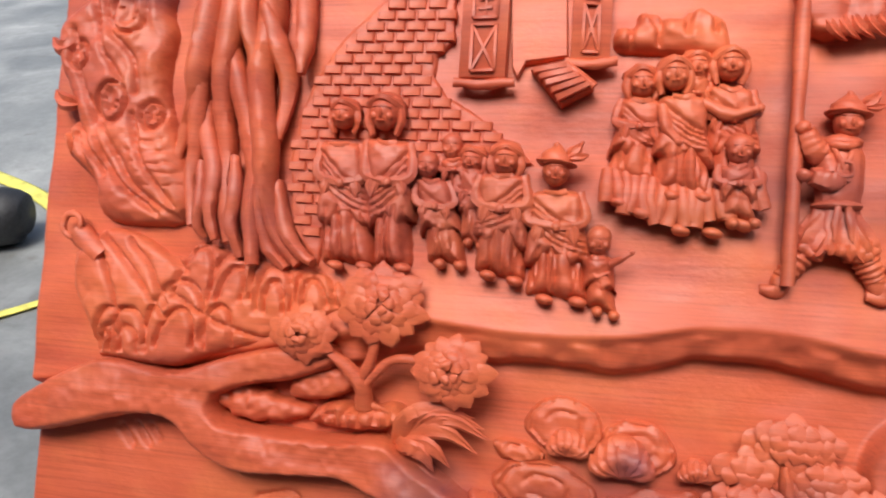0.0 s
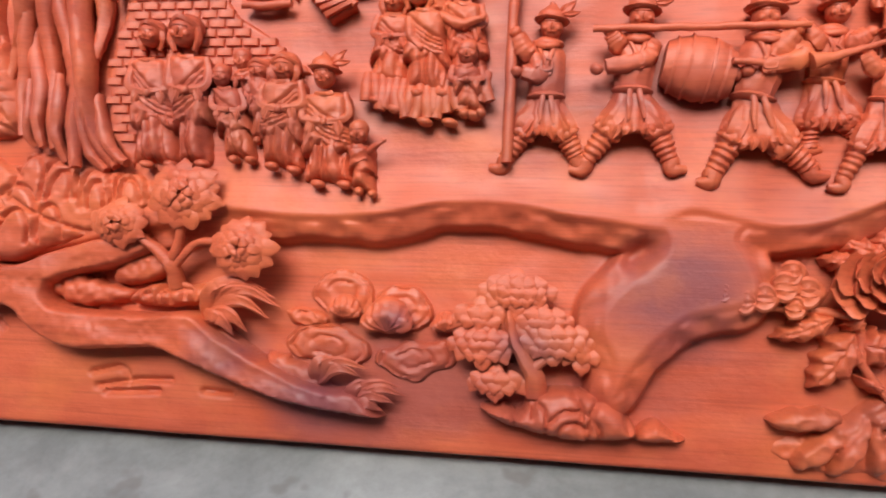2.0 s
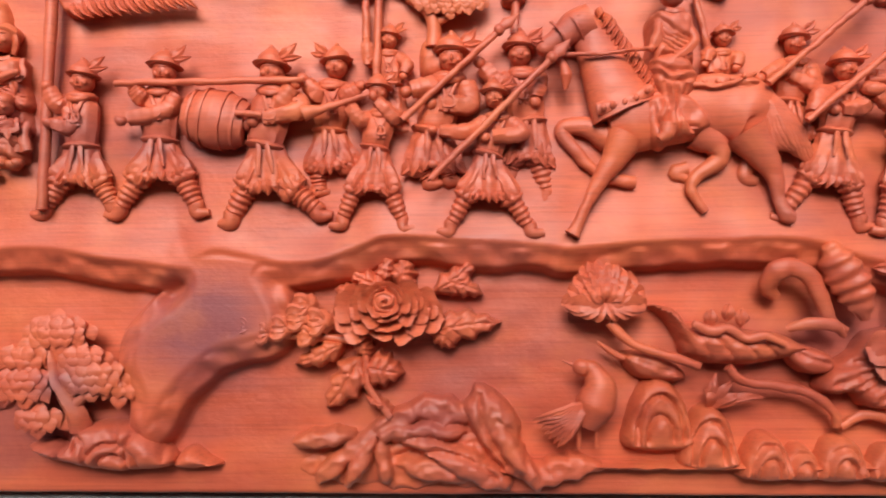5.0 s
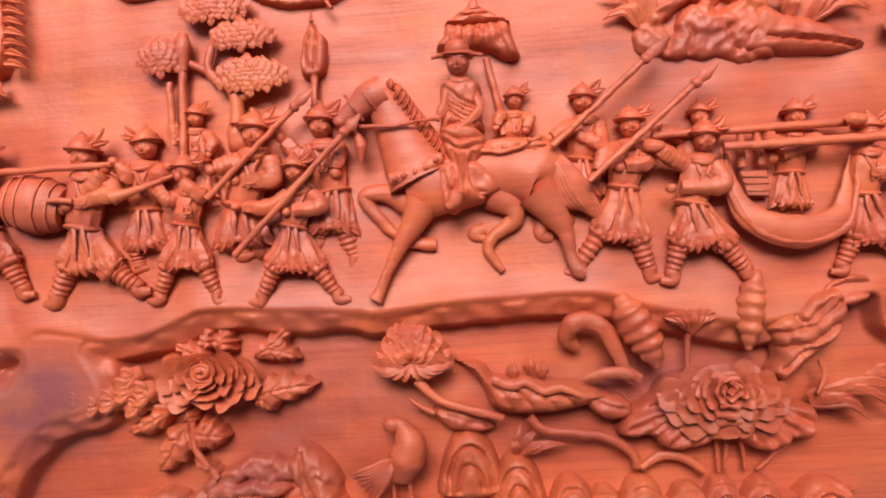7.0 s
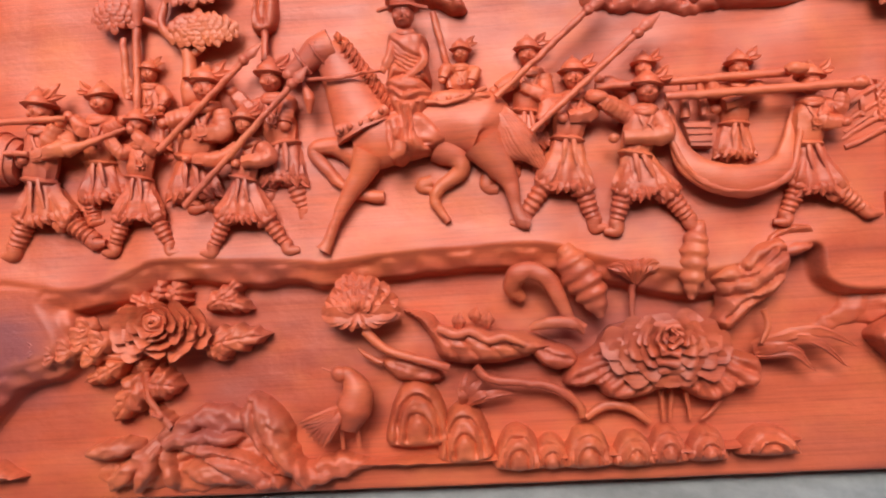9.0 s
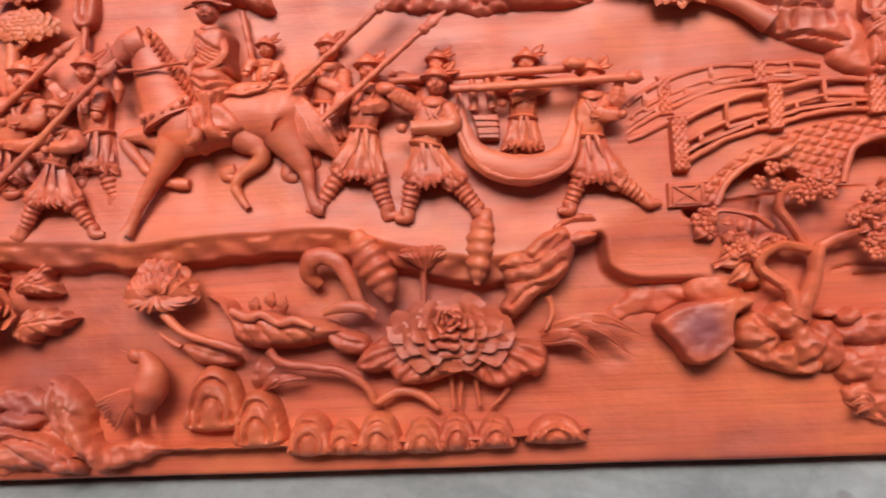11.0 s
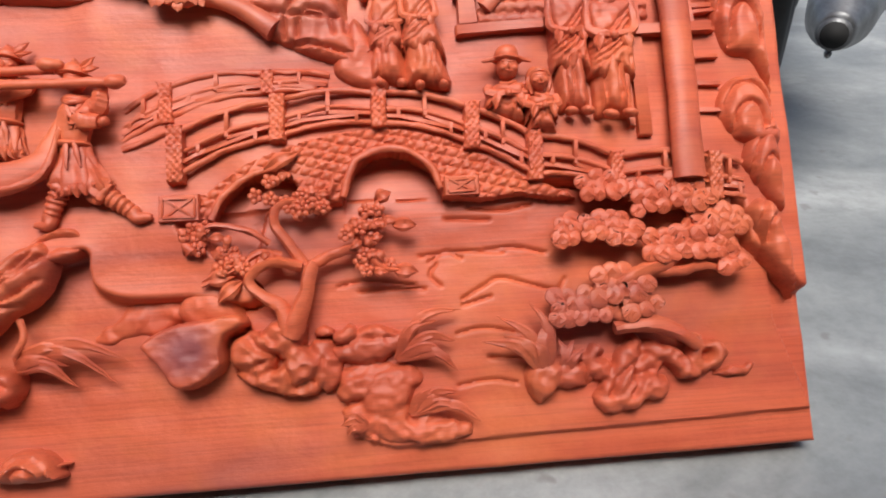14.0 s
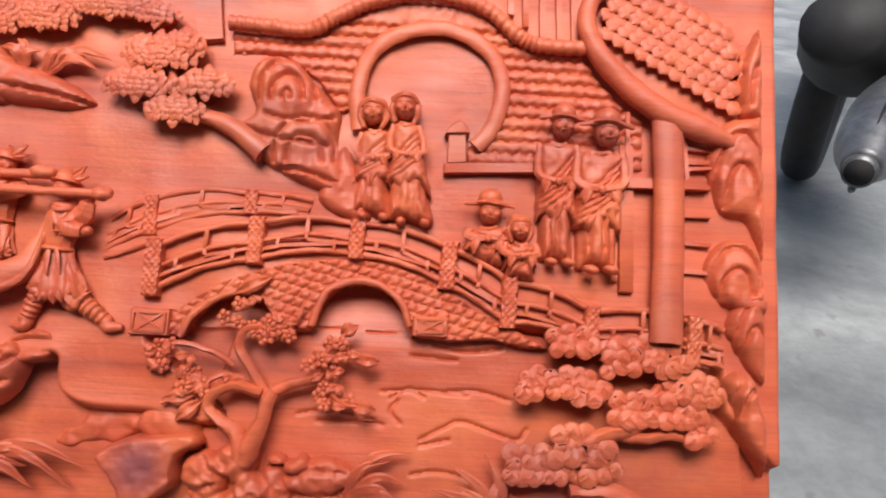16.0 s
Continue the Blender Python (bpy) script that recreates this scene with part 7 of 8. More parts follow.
def railing(posts, w, thing, fret=True):
    for (a, af), (b, bf) in zip(posts[:-1], posts[1:]):
        def along(k, y):
            return mid(mid(a, af, y), mid(b, bf, y), k)
        lift = 0.006 * (1 if math.dist(a, b) > 0.07 else 0.4)
        for y, r in ((0.14, 0.0032), (0.52, 0.0027), (0.86, 0.0030)):
            pts = [(along(k, y)[0], along(k, y)[1] + lift * math.sin(math.pi * k), w) for k in (0.04, 0.35, 0.65, 0.96)]
            Carving().tube(pts, [r] * 2, 1.0, 8, 4).part("rail", thing)
        if fret:
            up = lambda k, y: (along(k, y)[0], along(k, y)[1] + lift * math.sin(math.pi * k))
            for k, y0, y1 in ((0.5, 0.14, 0.52), (0.22, 0.52, 0.70), (0.78, 0.60, 0.86), (0.5, 0.52, 0.64)):
                Carving().bar(up(k, y0), up(k, y1), 0.004, w - 0.003, w + 0.003).part("fret", thing)
            for k0, k1, y in ((0.22, 0.78, 0.70), (0.05, 0.30, 0.70), (0.5, 0.95, 0.64)):
                Carving().bar(up(k0, y), up(k1, y), 0.0035, w - 0.003, w + 0.0028).part("fret", thing)


FRONT = [(((1.757, 0.338)), ((1.757, 0.280))), (((1.853, 0.365)), ((1.852, 0.316))), (((1.950, 0.368)), ((1.949, 0.327))), (((2.041, 0.351)), ((2.038, 0.302))), (((2.101, 0.321)), ((2.099, 0.268))), (((2.182, 0.296)), ((2.180, 0.251))), (((2.282, 0.291)), ((2.279, 0.239))), (((2.313, 0.284)), ((2.312, 0.234)))]
for n, (q, f) in enumerate(FRONT[:-1]):
    post(q, f, 0.0175 if n < 5 else 0.016, 0.002, bridge)
railing(FRONT, 0.0, bridge)
BACK = [(((1.708, 0.358)), ((1.704, 0.317))), (((1.747, 0.383)), ((1.748, 0.340))), (((1.843, 0.392)), ((1.843, 0.365))), (((1.907, 0.386)), ((1.901, 0.366)))]
c = Carving()
c.tube([at(q, -0.004) for q in ((1.707, 0.317), (1.727, 0.324), (1.748, 0.333), (1.758, 0.336))], [0.003] * 2, 1, 8, 4)
far = c.part("carved_far_railing", label="carved far railing of the bridge, in lower relief")
for q, f in BACK[1:3]:
    post(q, f, 0.016, -0.006, far)
railing(BACK, -0.006, far)


# ---- pine and rocks in the corner ----
def pine_pad(c, p, rx, ry, w, n, size, seed):
    """A cloud of flat round needle discs that overlap downwards, each scored like a fan."""
    rnd = random.Random(seed)
    c.ball(at((p[0], p[1] - ry * 0.25), w - 0.004), (rx * 0.9, ry * 0.5, 0.008), lumps=0.15, seed=seed)
    for row in range(3):
        y = ry * (0.55 - 0.5 * row)
        half = rx * math.sqrt(max(0.15, 1 - (y / ry * 0.8) ** 2))
        m = max(2, int(2 * half / (size * 1.25)))
        for k in range(m):
            x = half * (2 * (k + 0.25 + 0.5 * (row % 2)) / m - 1) + rnd.uniform(-0.2, 0.2) * size
            q = np.array((p[0] + x, p[1] + y + rnd.uniform(-0.25, 0.25) * size - 0.25 * abs(x / rx) * ry))
            s = size * rnd.uniform(0.8, 1.12)
            z = w + 0.001 + 0.0026 * row + rnd.uniform(-0.0012, 0.0012)
            tx, ty = rnd.uniform(-0.0012, 0.0012), rnd.uniform(0.0, 0.0014)
            c.tube([(q[0] - tx, q[1] - ty, z - 0.004), (q[0], q[1], z - 0.0004), (q[0] + tx * 0.2, q[1] + ty * 0.2, z + 0.0009), (q[0] + tx * 0.4, q[1] + ty * 0.4, z + 0.0017)], [s * 0.9, s, s * 0.86, s * 0.35], 1.0, 15, 2)
            for j in range(5):
                a = -2.55 + 0.49 * j
                c.tube([(q[0], q[1] + s * 0.35, z + 0.0019), (q[0] + s * 0.45 * math.cos(a), q[1] + s * 0.1 + s * 0.4 * math.sin(a), z + 0.0021), (q[0] + s * 0.85 * math.cos(a), q[1] + s * 0.68 * math.sin(a), z + 0.0007)], [0.0006, 0.0011], 1, 5, 2)


c = Carving()
for pts, rr in (([(2.247, 0.098), (2.224, 0.113), (2.197, 0.122), (2.163, 0.120)], [0.006, 0.008, 0.009, 0.006]), ([(2.205, 0.121), (2.163, 0.136), (2.172, 0.161), (2.199, 0.175), (2.224, 0.182), (2.237, 0.205), (2.248, 0.222)], [0.007, 0.007, 0.007, 0.008, 0.007, 0.006, 0.004]), ([(2.207, 0.173), (2.235, 0.172), (2.257, 0.176), (2.285, 0.170)], [0.006, 0.005, 0.004, 0.002]), ([(2.215, 0.200), (2.250, 0.210), (2.279, 0.214)], [0.005, 0.004, 0.003]), ([(2.213, 0.206), (2.183, 0.210), (2.155, 0.212)], [0.005, 0.004, 0.003])):
    c.tube([at(q, -0.006 + 0.010 * math.sin(0.5 + 2 * i / len(pts))) for i, q in enumerate(pts)], rr, 0.9, 10, 6, 3, 0.15)
pine = c.part("carved_pine", label="carved crooked pine with disc-shaped needle pads")
for k, (q, rx, ry, n) in enumerate(((((2.153, 0.219)), 0.042, 0.017, 5), (((2.162, 0.260)), 0.022, 0.016, 3), (((2.231, 0.249)), 0.042, 0.022, 5), (((2.279, 0.220)), 0.030, 0.017, 4), (((2.243, 0.200)), 0.044, 0.018, 6), (((2.173, 0.164)), 0.028, 0.020, 4), (((2.133, 0.145)), 0.032, 0.019, 4), (((2.286, 0.183)), 0.014, 0.018, 2), (((2.190, 0.145)), 0.018, 0.015, 2))):
    c = Carving()
    pine_pad(c, q, rx, ry, 0.004, n, 0.0092, k + 30)
    c.part("needle_pad", pine)
c = Carving()
c.mound([(2.093, 0.076, 0.023, 0.020, 20, -0.001), (2.121, 0.083, 0.024, 0.019, -10, -0.004), (2.148, 0.089, 0.015, 0.017, 0, -0.004), (2.158, 0.062, 0.015, 0.025, -25, -0.004), (2.175, 0.083, 0.012, 0.035, -28, -0.001), (2.191, 0.058, 0.033, 0.014, 14, 0), (2.164, 0.049, 0.023, 0.010, 0, -0.008), (2.199, 0.086, 0.017, 0.026, -20, -0.008), (2.225, 0.084, 0.035, 0.010, -32, -0.001), (2.258, 0.087, 0.023, 0.018, 10, -0.003), (2.287, 0.071, 0.024, 0.005, 8, -0.012), (2.244, 0.105, 0.014, 0.009, 0, -0.006)], -0.030,
        [(np.array([(2.257, 0.088), (2.259, 0.089)]), 0.0058, 0.016), (np.array([(2.243, 0.106), (2.245, 0.106)]), 0.0046, 0.014), (np.array([(2.152, 0.093), (2.155, 0.094)]), 0.0050, 0.014), (np.array([(2.130, 0.089), (2.131, 0.089)]), 0.0034, 0.010), (spline([(2.157, 0.057), (2.170, 0.077), (2.197, 0.094)], 5), 0.003, 0.006), (spline([(2.179, 0.055), (2.189, 0.071), (2.203, 0.078)], 5), 0.003, 0.005), (spline([(2.136, 0.106), (2.134, 0.085), (2.143, 0.058)], 5), 0.003, 0.005)])
c.part("carved_corner_rock", label="carved flowing pierced rocks in the water's corner")
for q in ((2.253, 0.139), (2.271, 0.144), (2.284, 0.140)):
    Carving().tube([(q[0], q[1], -0.027), (q[0], q[1] - 0.03, -0.025), (q[0], q[1] - 0.06, -0.026)], [0.010, 0.011, 0.009], 0.5, 10, 4).part("carved_faint_pillar", label="carved faint upright rock in low relief")
c = Tuft()
spray(c, (2.096, 0.080), [(2.034, 0.116), (2.051, 0.139), (2.082, 0.152), (2.056, 0.120), (2.103, 0.136), (2.075, 0.117)], -0.008, 0.006, 0.014, 0.15)
spray(c, (2.112, 0.079), [(2.125, 0.112), (2.109, 0.115), (2.135, 0.103)], -0.010, 0.005, 0.010, 0.1)
c.part("carved_reeds", label="carved pointed reeds by the corner rocks")
# the stacked cliff at the right edge
for o, m in (([(2.328, 0.496), (2.323, 0.541), (2.338, 0.579), (2.356, 0.599), (2.376, 0.609), (2.375, 0.493), (2.346, 0.492)], (((2.350, 0.507)), 0.042, 0.075, 2)), ([(2.294, 0.438), (2.299, 0.468), (2.314, 0.490), (2.341, 0.497), (2.374, 0.487), (2.372, 0.317), (2.351, 0.344), (2.334, 0.383), (2.308, 0.393)], (((2.328, 0.400)), 0.055, 0.075, 2)), ([(2.291, 0.329), (2.300, 0.358), (2.323, 0.371), (2.348, 0.361), (2.372, 0.328), (2.372, 0.292), (2.311, 0.300)], (((2.322, 0.309)), 0.05, 0.05, 2)), ([(2.314, 0.275), (2.322, 0.306), (2.342, 0.322), (2.372, 0.320), (2.371, 0.229), (2.338, 0.236)], (((2.341, 0.250)), 0.040, 0.055, 2)), ([(2.312, 0.221), (2.317, 0.236), (2.338, 0.241), (2.370, 0.195), (2.369, 0.140), (2.349, 0.146), (2.327, 0.179)], (((2.338, 0.196)), 0.034, 0.044, 2))):
    o = [(min(u, 2.354), v) for u, v in o]
    rock("carved_edge_cliff", o, -0.02, 0.008, [m], 0.012, 0.003, 0.04, "carved stacked cliff with looped cuts at the panel's edge")

# ---- moon gate, pavilion and the people by it ----
GATE = [(1.810, 0.528), (1.810, 0.552), (1.889, 0.553), (1.916, 0.572), (1.949, 0.588), (1.983, 0.596), (2.030, 0.596), (2.065, 0.586), (2.095, 0.562), (2.119, 0.553), (2.165, 0.550), (2.189, 0.520), (2.213, 0.495), (2.230, 0.484), (2.231, 0.431), (2.055, 0.421), (2.049, 0.445), (2.072, 0.460), (2.082, 0.490), (2.082, 0.519), (2.068, 0.546), (2.043, 0.560), (2.011, 0.564), (1.977, 0.555), (1.953, 0.535), (1.943, 0.510), (1.943, 0.481), (1.923, 0.474), (1.898, 0.507), (1.862, 0.530)]
c = Carving()
wav = []
for k in range(13):
    y = ((1.983, 0.416))[1] + 0.0125 * k
    x = np.arange(((1.810, 0.531))[0], ((2.235, 0.560))[0], 0.004)
    wav.append((np.stack([x, y + 0.0035 * np.abs(np.sin((x + 0.006 * k) * 262))], 1), 0.0017, 0.004))
c.plate(GATE, -0.012, 0.000, 0.003, wav, sharp=True, step=0.0017)
gate = c.part("carved_moon_gate", label="carved scale-patterned wall with a round moon gate")
Carving().tube([at(q, 0.002) for q in ((1.944, 0.457), (1.940, 0.498), (1.950, 0.535), (1.974, 0.557), (2.011, 0.568), (2.046, 0.563), (2.072, 0.544), (2.084, 0.517), (2.083, 0.487), (2.072, 0.460), (2.060, 0.446))], [0.0082] * 2, 0.45, 12, 6).part("gate_rim", gate)
Carving().tube([at(q, 0.006) for q in ((1.808, 0.558), (1.849, 0.557), (1.888, 0.556), (1.916, 0.573), (1.949, 0.590), (1.983, 0.600), (2.030, 0.600), (2.068, 0.589), (2.098, 0.564), (2.122, 0.555), (2.171, 0.554))], [0.0075] * 2, 0.9, 10, 18, rings=46, ring_amp=0.12).part("coping", gate)
rock("carved_garden_rock", [(1.830, 0.497), (1.837, 0.522), (1.856, 0.530), (1.879, 0.525), (1.901, 0.502), (1.916, 0.485), (1.926, 0.474), (1.925, 0.439), (1.939, 0.400), (1.923, 0.390), (1.884, 0.402), (1.855, 0.417), (1.831, 0.439), (1.826, 0.459), (1.839, 0.471)], -0.012, 0.010, [(((1.872, 0.482)), 0.055, 0.045, 3), (((1.893, 0.420)), 0.06, 0.045, 2)], 0.014, 0.004, 0.045, "carved swirling garden rock", [[(1.835, 0.451), (1.869, 0.441), (1.914, 0.438)], [(1.851, 0.466), (1.885, 0.460), (1.918, 0.465)], [(1.872, 0.413), (1.900, 0.409), (1.928, 0.399)]])
rock("carved_garden_rock", [(1.921, 0.427), (1.931, 0.442), (1.949, 0.417), (1.963, 0.370), (1.942, 0.363), (1.907, 0.386)], -0.012, 0.004, (), 0.012, 0.003, 0.04, "carved slope under the garden rock")
c = Carving()
c.tube([at(q, 0.006) for q in ((1.854, 0.426), (1.819, 0.451), (1.784, 0.462), (1.756, 0.466), (1.736, 0.468))], [0.012, 0.009, 0.007, 0.005, 0.003], 0.9, 10, 6, 3, 0.12)
c.tube([at(q, 0.006) for q in ((1.784, 0.462), (1.768, 0.484), (1.751, 0.510))], [0.006, 0.005, 0.003], 0.9, 10, 5)
c.tube([at(q, 0.006) for q in ((1.781, 0.470), (1.754, 0.486), (1.726, 0.486))], [0.005, 0.004, 0.003], 0.9, 10, 5)
p2 = c.part("carved_leaning_pine", label="carved leaning pine branch with needle pads")
for k, (q, rx, ry) in enumerate(((((1.746, 0.522)), 0.030, 0.016), (((1.730, 0.488)), 0.030, 0.014), (((1.795, 0.492)), 0.022, 0.013), (((1.766, 0.464)), 0.024, 0.012), (((1.769, 0.531)), 0.016, 0.012))):
    c = Carving()
    scales(c, q, rx, ry, 0.008, 0.0072, 0.010, k + 50)
    c.part("needle_pad", p2)
rock("carved_shore_log", [(1.565, 0.491), (1.579, 0.516), (1.608, 0.506), (1.642, 0.496), (1.677, 0.477), (1.682, 0.465), (1.635, 0.461), (1.591, 0.464), (1.563, 0.468)], -0.012, 0.006, (), 0.012, 0.002, 0.04, "carved smooth log-like rock", [[(1.589, 0.481), (1.633, 0.475), (1.673, 0.468)]])
c = Tuft()
spray(c, (1.631, 0.496), [(1.698, 0.511), (1.686, 0.500), (1.656, 0.518), (1.673, 0.513)], 0.0, 0.006, 0.010, 0.2)
c.part("carved_grass_tuft", label="carved grass above the log")

robed((1.958, 0.473), (1.946, 0.452), (1.976, 0.454), (1.981, 0.371), (1.940, 0.371), label="carved veiled woman in a draped gown", r=0.0105, w=0.0)
robed((1.989, 0.479), (1.977, 0.461), (2.005, 0.461), (2.023, 0.366), (1.976, 0.367), label="carved woman in flowing sleeves", r=0.0105, w=0.003, folds=8)
robed((2.146, 0.470), (2.122, 0.450), (2.161, 0.451), (2.161, 0.336), (2.127, 0.336), label="carved official in a winged cap and long robe", cap="official", w=0.002)
robed((2.188, 0.464), (2.159, 0.443), (2.206, 0.444), (2.203, 0.331), (2.164, 0.329), label="carved stout official with hands clasped", cap="official", w=0.006, r=0.0118, folds=7)
robed((2.077, 0.380), (2.057, 0.362), (2.095, 0.365), (2.094, 0.327), (2.055, 0.336), label="carved watcher in a broad hat at the railing", cap="official", w=0.0, feet=False, folds=3)
robed((2.106, 0.364), (2.092, 0.349), (2.123, 0.349), (2.124, 0.315), (2.095, 0.316), label="carved child at the railing", r=0.009, w=0.006, feet=False, folds=3)
c = Carving()
c.tube([at(q, 0.008) for q in ((2.251, 0.485), (2.253, 0.424), (2.253, 0.345), (2.251, 0.262))], [0.0165, 0.0155, 0.0155, 0.0165], 0.6, 16, 6)
c.part("carved_column", label="carved round pavilion column")
c = Carving()
c.bar((2.212, 0.459), (2.215, 0.309), 0.014, -0.012, 0.001, 0.002)
c.bar((2.202, 0.459), (2.203, 0.319), 0.006, -0.012, -0.002, 0.002)
c.part("carved_pilaster", label="carved flat pilaster beside the column")
c = Carving()
for a, b in (((2.266, 0.459), (2.299, 0.458)), ((2.266, 0.445), (2.299, 0.445)), ((2.267, 0.419), (2.299, 0.419)), ((2.267, 0.390), (2.299, 0.390)), ((2.267, 0.362), (2.299, 0.361)), ((2.267, 0.334), (2.299, 0.333))):
    Carving().bar(a, b, 0.0045, -0.012, 0.0, 0.001).part("carved_lattice", label="carved cross bar of the pavilion wall")
for a, b in (((2.030, 0.422), (2.120, 0.428)), ((2.205, 0.418), (2.294, 0.421))):
    Carving().bar(a, b, 0.010, -0.01, 0.006, 0.002).part("carved_terrace_edge", label="carved terrace edge")
c = Carving()
c.prism([(2.033, 0.427), (2.053, 0.428), (2.050, 0.458), (2.033, 0.457)], -0.01, 0.006, 0.0015)
c.prism([(2.029, 0.457), (2.054, 0.458), (2.051, 0.467), (2.043, 0.471), (2.035, 0.466)], -0.01, 0.009, 0.002)
c.part("carved_pier", label="carved small gate pier with a cap")
c = Carving()
c.tube([at(q, 0.010) for q in ((2.190, 0.625), (2.170, 0.601), (2.168, 0.573), (2.183, 0.544), (2.213, 0.513), (2.245, 0.491), (2.282, 0.476), (2.317, 0.464))], [0.007, 0.009, 0.010, 0.011, 0.012, 0.013, 0.013, 0.006], 0.9, 12, 6)
eave = c.part("carved_eave", label="carved upswept pavilion roof with round tiles")
for r in range(8):
    for k in range(14):
        q = np.array(((2.191, 0.554))) + (0.0118 * k + 0.006 * (r % 2), 0.0 + 0.0105 * r - 0.0065 * k + 0.02)
        e = np.interp(q[0], [(2.181, 0.611)][0][:1] + (((2.324, 0.621))[0],), [((2.183, 0.559))[1], ((2.323, 0.490))[1]])
        if q[1] > e + 0.004 and q[0] < ((2.325, 0.621))[0] and q[1] < 0.64:
            Carving().leaf([at(q + (0.0050, 0.0075), 0.0000), at(q + (0.0005, 0.001), 0.0036), at(q - (0.0058, 0.0076), 0.0040)], 0.0084, 0.2, "petal", 8, 3).part("roof_tile", eave)
for a, b in ((((2.213, 0.492)), ((2.214, 0.422))), (((2.271, 0.466)), ((2.274, 0.420))), (((2.265, 0.436)), ((2.300, 0.439)))):
    Carving().bar(a, b, 0.004, -0.01, 0.002).part("carved_moulding", label="carved pavilion wall moulding")

for k, (q, rx, ry) in enumerate((((1.628, 0.555), 0.026, 0.016), ((1.692, 0.570), 0.040, 0.014), ((1.585, 0.552), 0.020, 0.020), ((1.738, 0.562), 0.018, 0.010))):
    c = Carving()
    scales(c, q, rx, ry, 0.004, 0.0066, 0.009, k + 70)
    c.part("carved_bush", label="carved leafy bush in overlapping tiers")
Carving().bar((1.779, 0.620), (1.790, 0.539), 0.026, -0.012, 0.004, 0.002).part("carved_pillar", label="carved square pillar at the wall's end")
for a, b in (((1.978, 0.634), (1.981, 0.596)), ((2.089, 0.642), (2.091, 0.588)), ((2.104, 0.643), (2.107, 0.577)), ((2.122, 0.645), (2.125, 0.563)), ((2.139, 0.646), (2.143, 0.558)), ((2.154, 0.647), (2.158, 0.557))):
    Carving().bar(a, b, 0.006, -0.012, -0.001, 0.0015).part("carved_slat", label="carved upright slat of the house behind")

# ---- the small bricks of the carved wall ----
bw, bh = 0.0185, 0.0098
me = None
lo, hi = WALL.min(0), WALL.max(0)
for r in range(int((hi[1] - lo[1]) / bh) + 1):
    for k in range(int((hi[0] - lo[0]) / bw) + 2):
        q = np.array((lo[0] + bw * (k + 0.5 * (r % 2)), lo[1] + bh * (r + 0.5)))
        if depth_in(q[None], WALL)[0] > 0.005 and q[1] < 0.66:
            if me is None:
                ob = Carving().prism([(-bw * 0.45, -bh * 0.41), (bw * 0.45, -bh * 0.41), (bw * 0.45, bh * 0.41), (-bw * 0.45, bh * 0.41)], -0.004, 0.0025, 0.0012).part("brick", wall)
                me = ob.data
            else:
                ob = new("brick", me)
                ob.parent = wall
            ob.location = (q[0], 0.001 - 0.001 * ((k * 7 + r * 3) % 3) / 3, q[1])

# ---- the yard: floor, battens behind the panel, bundle, strap, parked motorbike ----
def solid(name, c, mat, parent=None, label="", category="", m=None, kind=""):
    """A piece in world metres, from the same tools with u, v, w taken as x, y, z."""
    v = np.vstack(c.v)
    me = bpy.data.meshes.new(name)
    me.from_pydata(v.tolist(), [], c.f)
    me.materials.append(mat)
    bm = bmesh.new()
    bm.from_mesh(me)
    bmesh.ops.recalc_face_normals(bm, faces=bm.faces)
    bm.to_mesh(me)
    bm.free()
    me.shade_smooth()
    ob = new(name, me)
    ob.parent = parent
    return tagged(ob, label, category, "", kind)


def slab():
    me = bpy.data.meshes.new("floor")
    bm = bmesh.new()
    bmesh.ops.create_cube(bm, size=1, matrix=Matrix.LocRotScale((1, 0, FLOOR - 0.1), None, (80, 80, 0.2)))
    bm.to_mesh(me)
    me.materials.append(CONCRETE)
    return tagged(new("floor", me), "smooth grey stained concrete floor", "floor", kind="structure")


slab()


# Unseen wall added behind the camera to keep low sky off the panel.
def sky_block_wall():
    c = Carving()
    c.add([(-7, -3.25, FLOOR), (10, -3.25, FLOOR), (10, -3.0, FLOOR), (-7, -3.0, FLOOR), (-7, -3.25, 2.9), (10, -3.25, 2.9), (10, -3.0, 2.9), (-7, -3.0, 2.9)], [(0, 1, 2, 3), (4, 5, 6, 7), (0, 1, 5, 4), (1, 2, 6, 5), (2, 3, 7, 6), (3, 0, 4, 7)])
    ob = solid("added_wall_south", c, PLASTER, None, "added plain grey rendered wall, unseen behind the camera, blocking low sky", "wall", kind="structure")
    ob.data.shade_flat()


sky_block_wall()


# Awning added out of view; its soft shadow darkens the panel towards the foot.
def awning():
    c = Carving()
    c.add([(-7, -3.0, 2.62), (10, -3.0, 2.62), (10, SHADE_EDGE, 2.45), (-7, SHADE_EDGE, 2.45), (-7, -3.0, 2.66), (10, -3.0, 2.66), (10, SHADE_EDGE, 2.49), (-7, SHADE_EDGE, 2.49)], [(0, 1, 2, 3), (4, 5, 6, 7), (0, 1, 5, 4), (1, 2, 6, 5), (2, 3, 7, 6), (3, 0, 4, 7)])
    ob = solid("shade_awning", c, GREY, None, "added plain grey sheet awning, out of view, shading the panel's lower part", "awning", kind="structure")
    ob.data.shade_flat()


# y of the added awning's front edge, which sets how far its shade reaches
SHADE_EDGE = -1.40
awning()
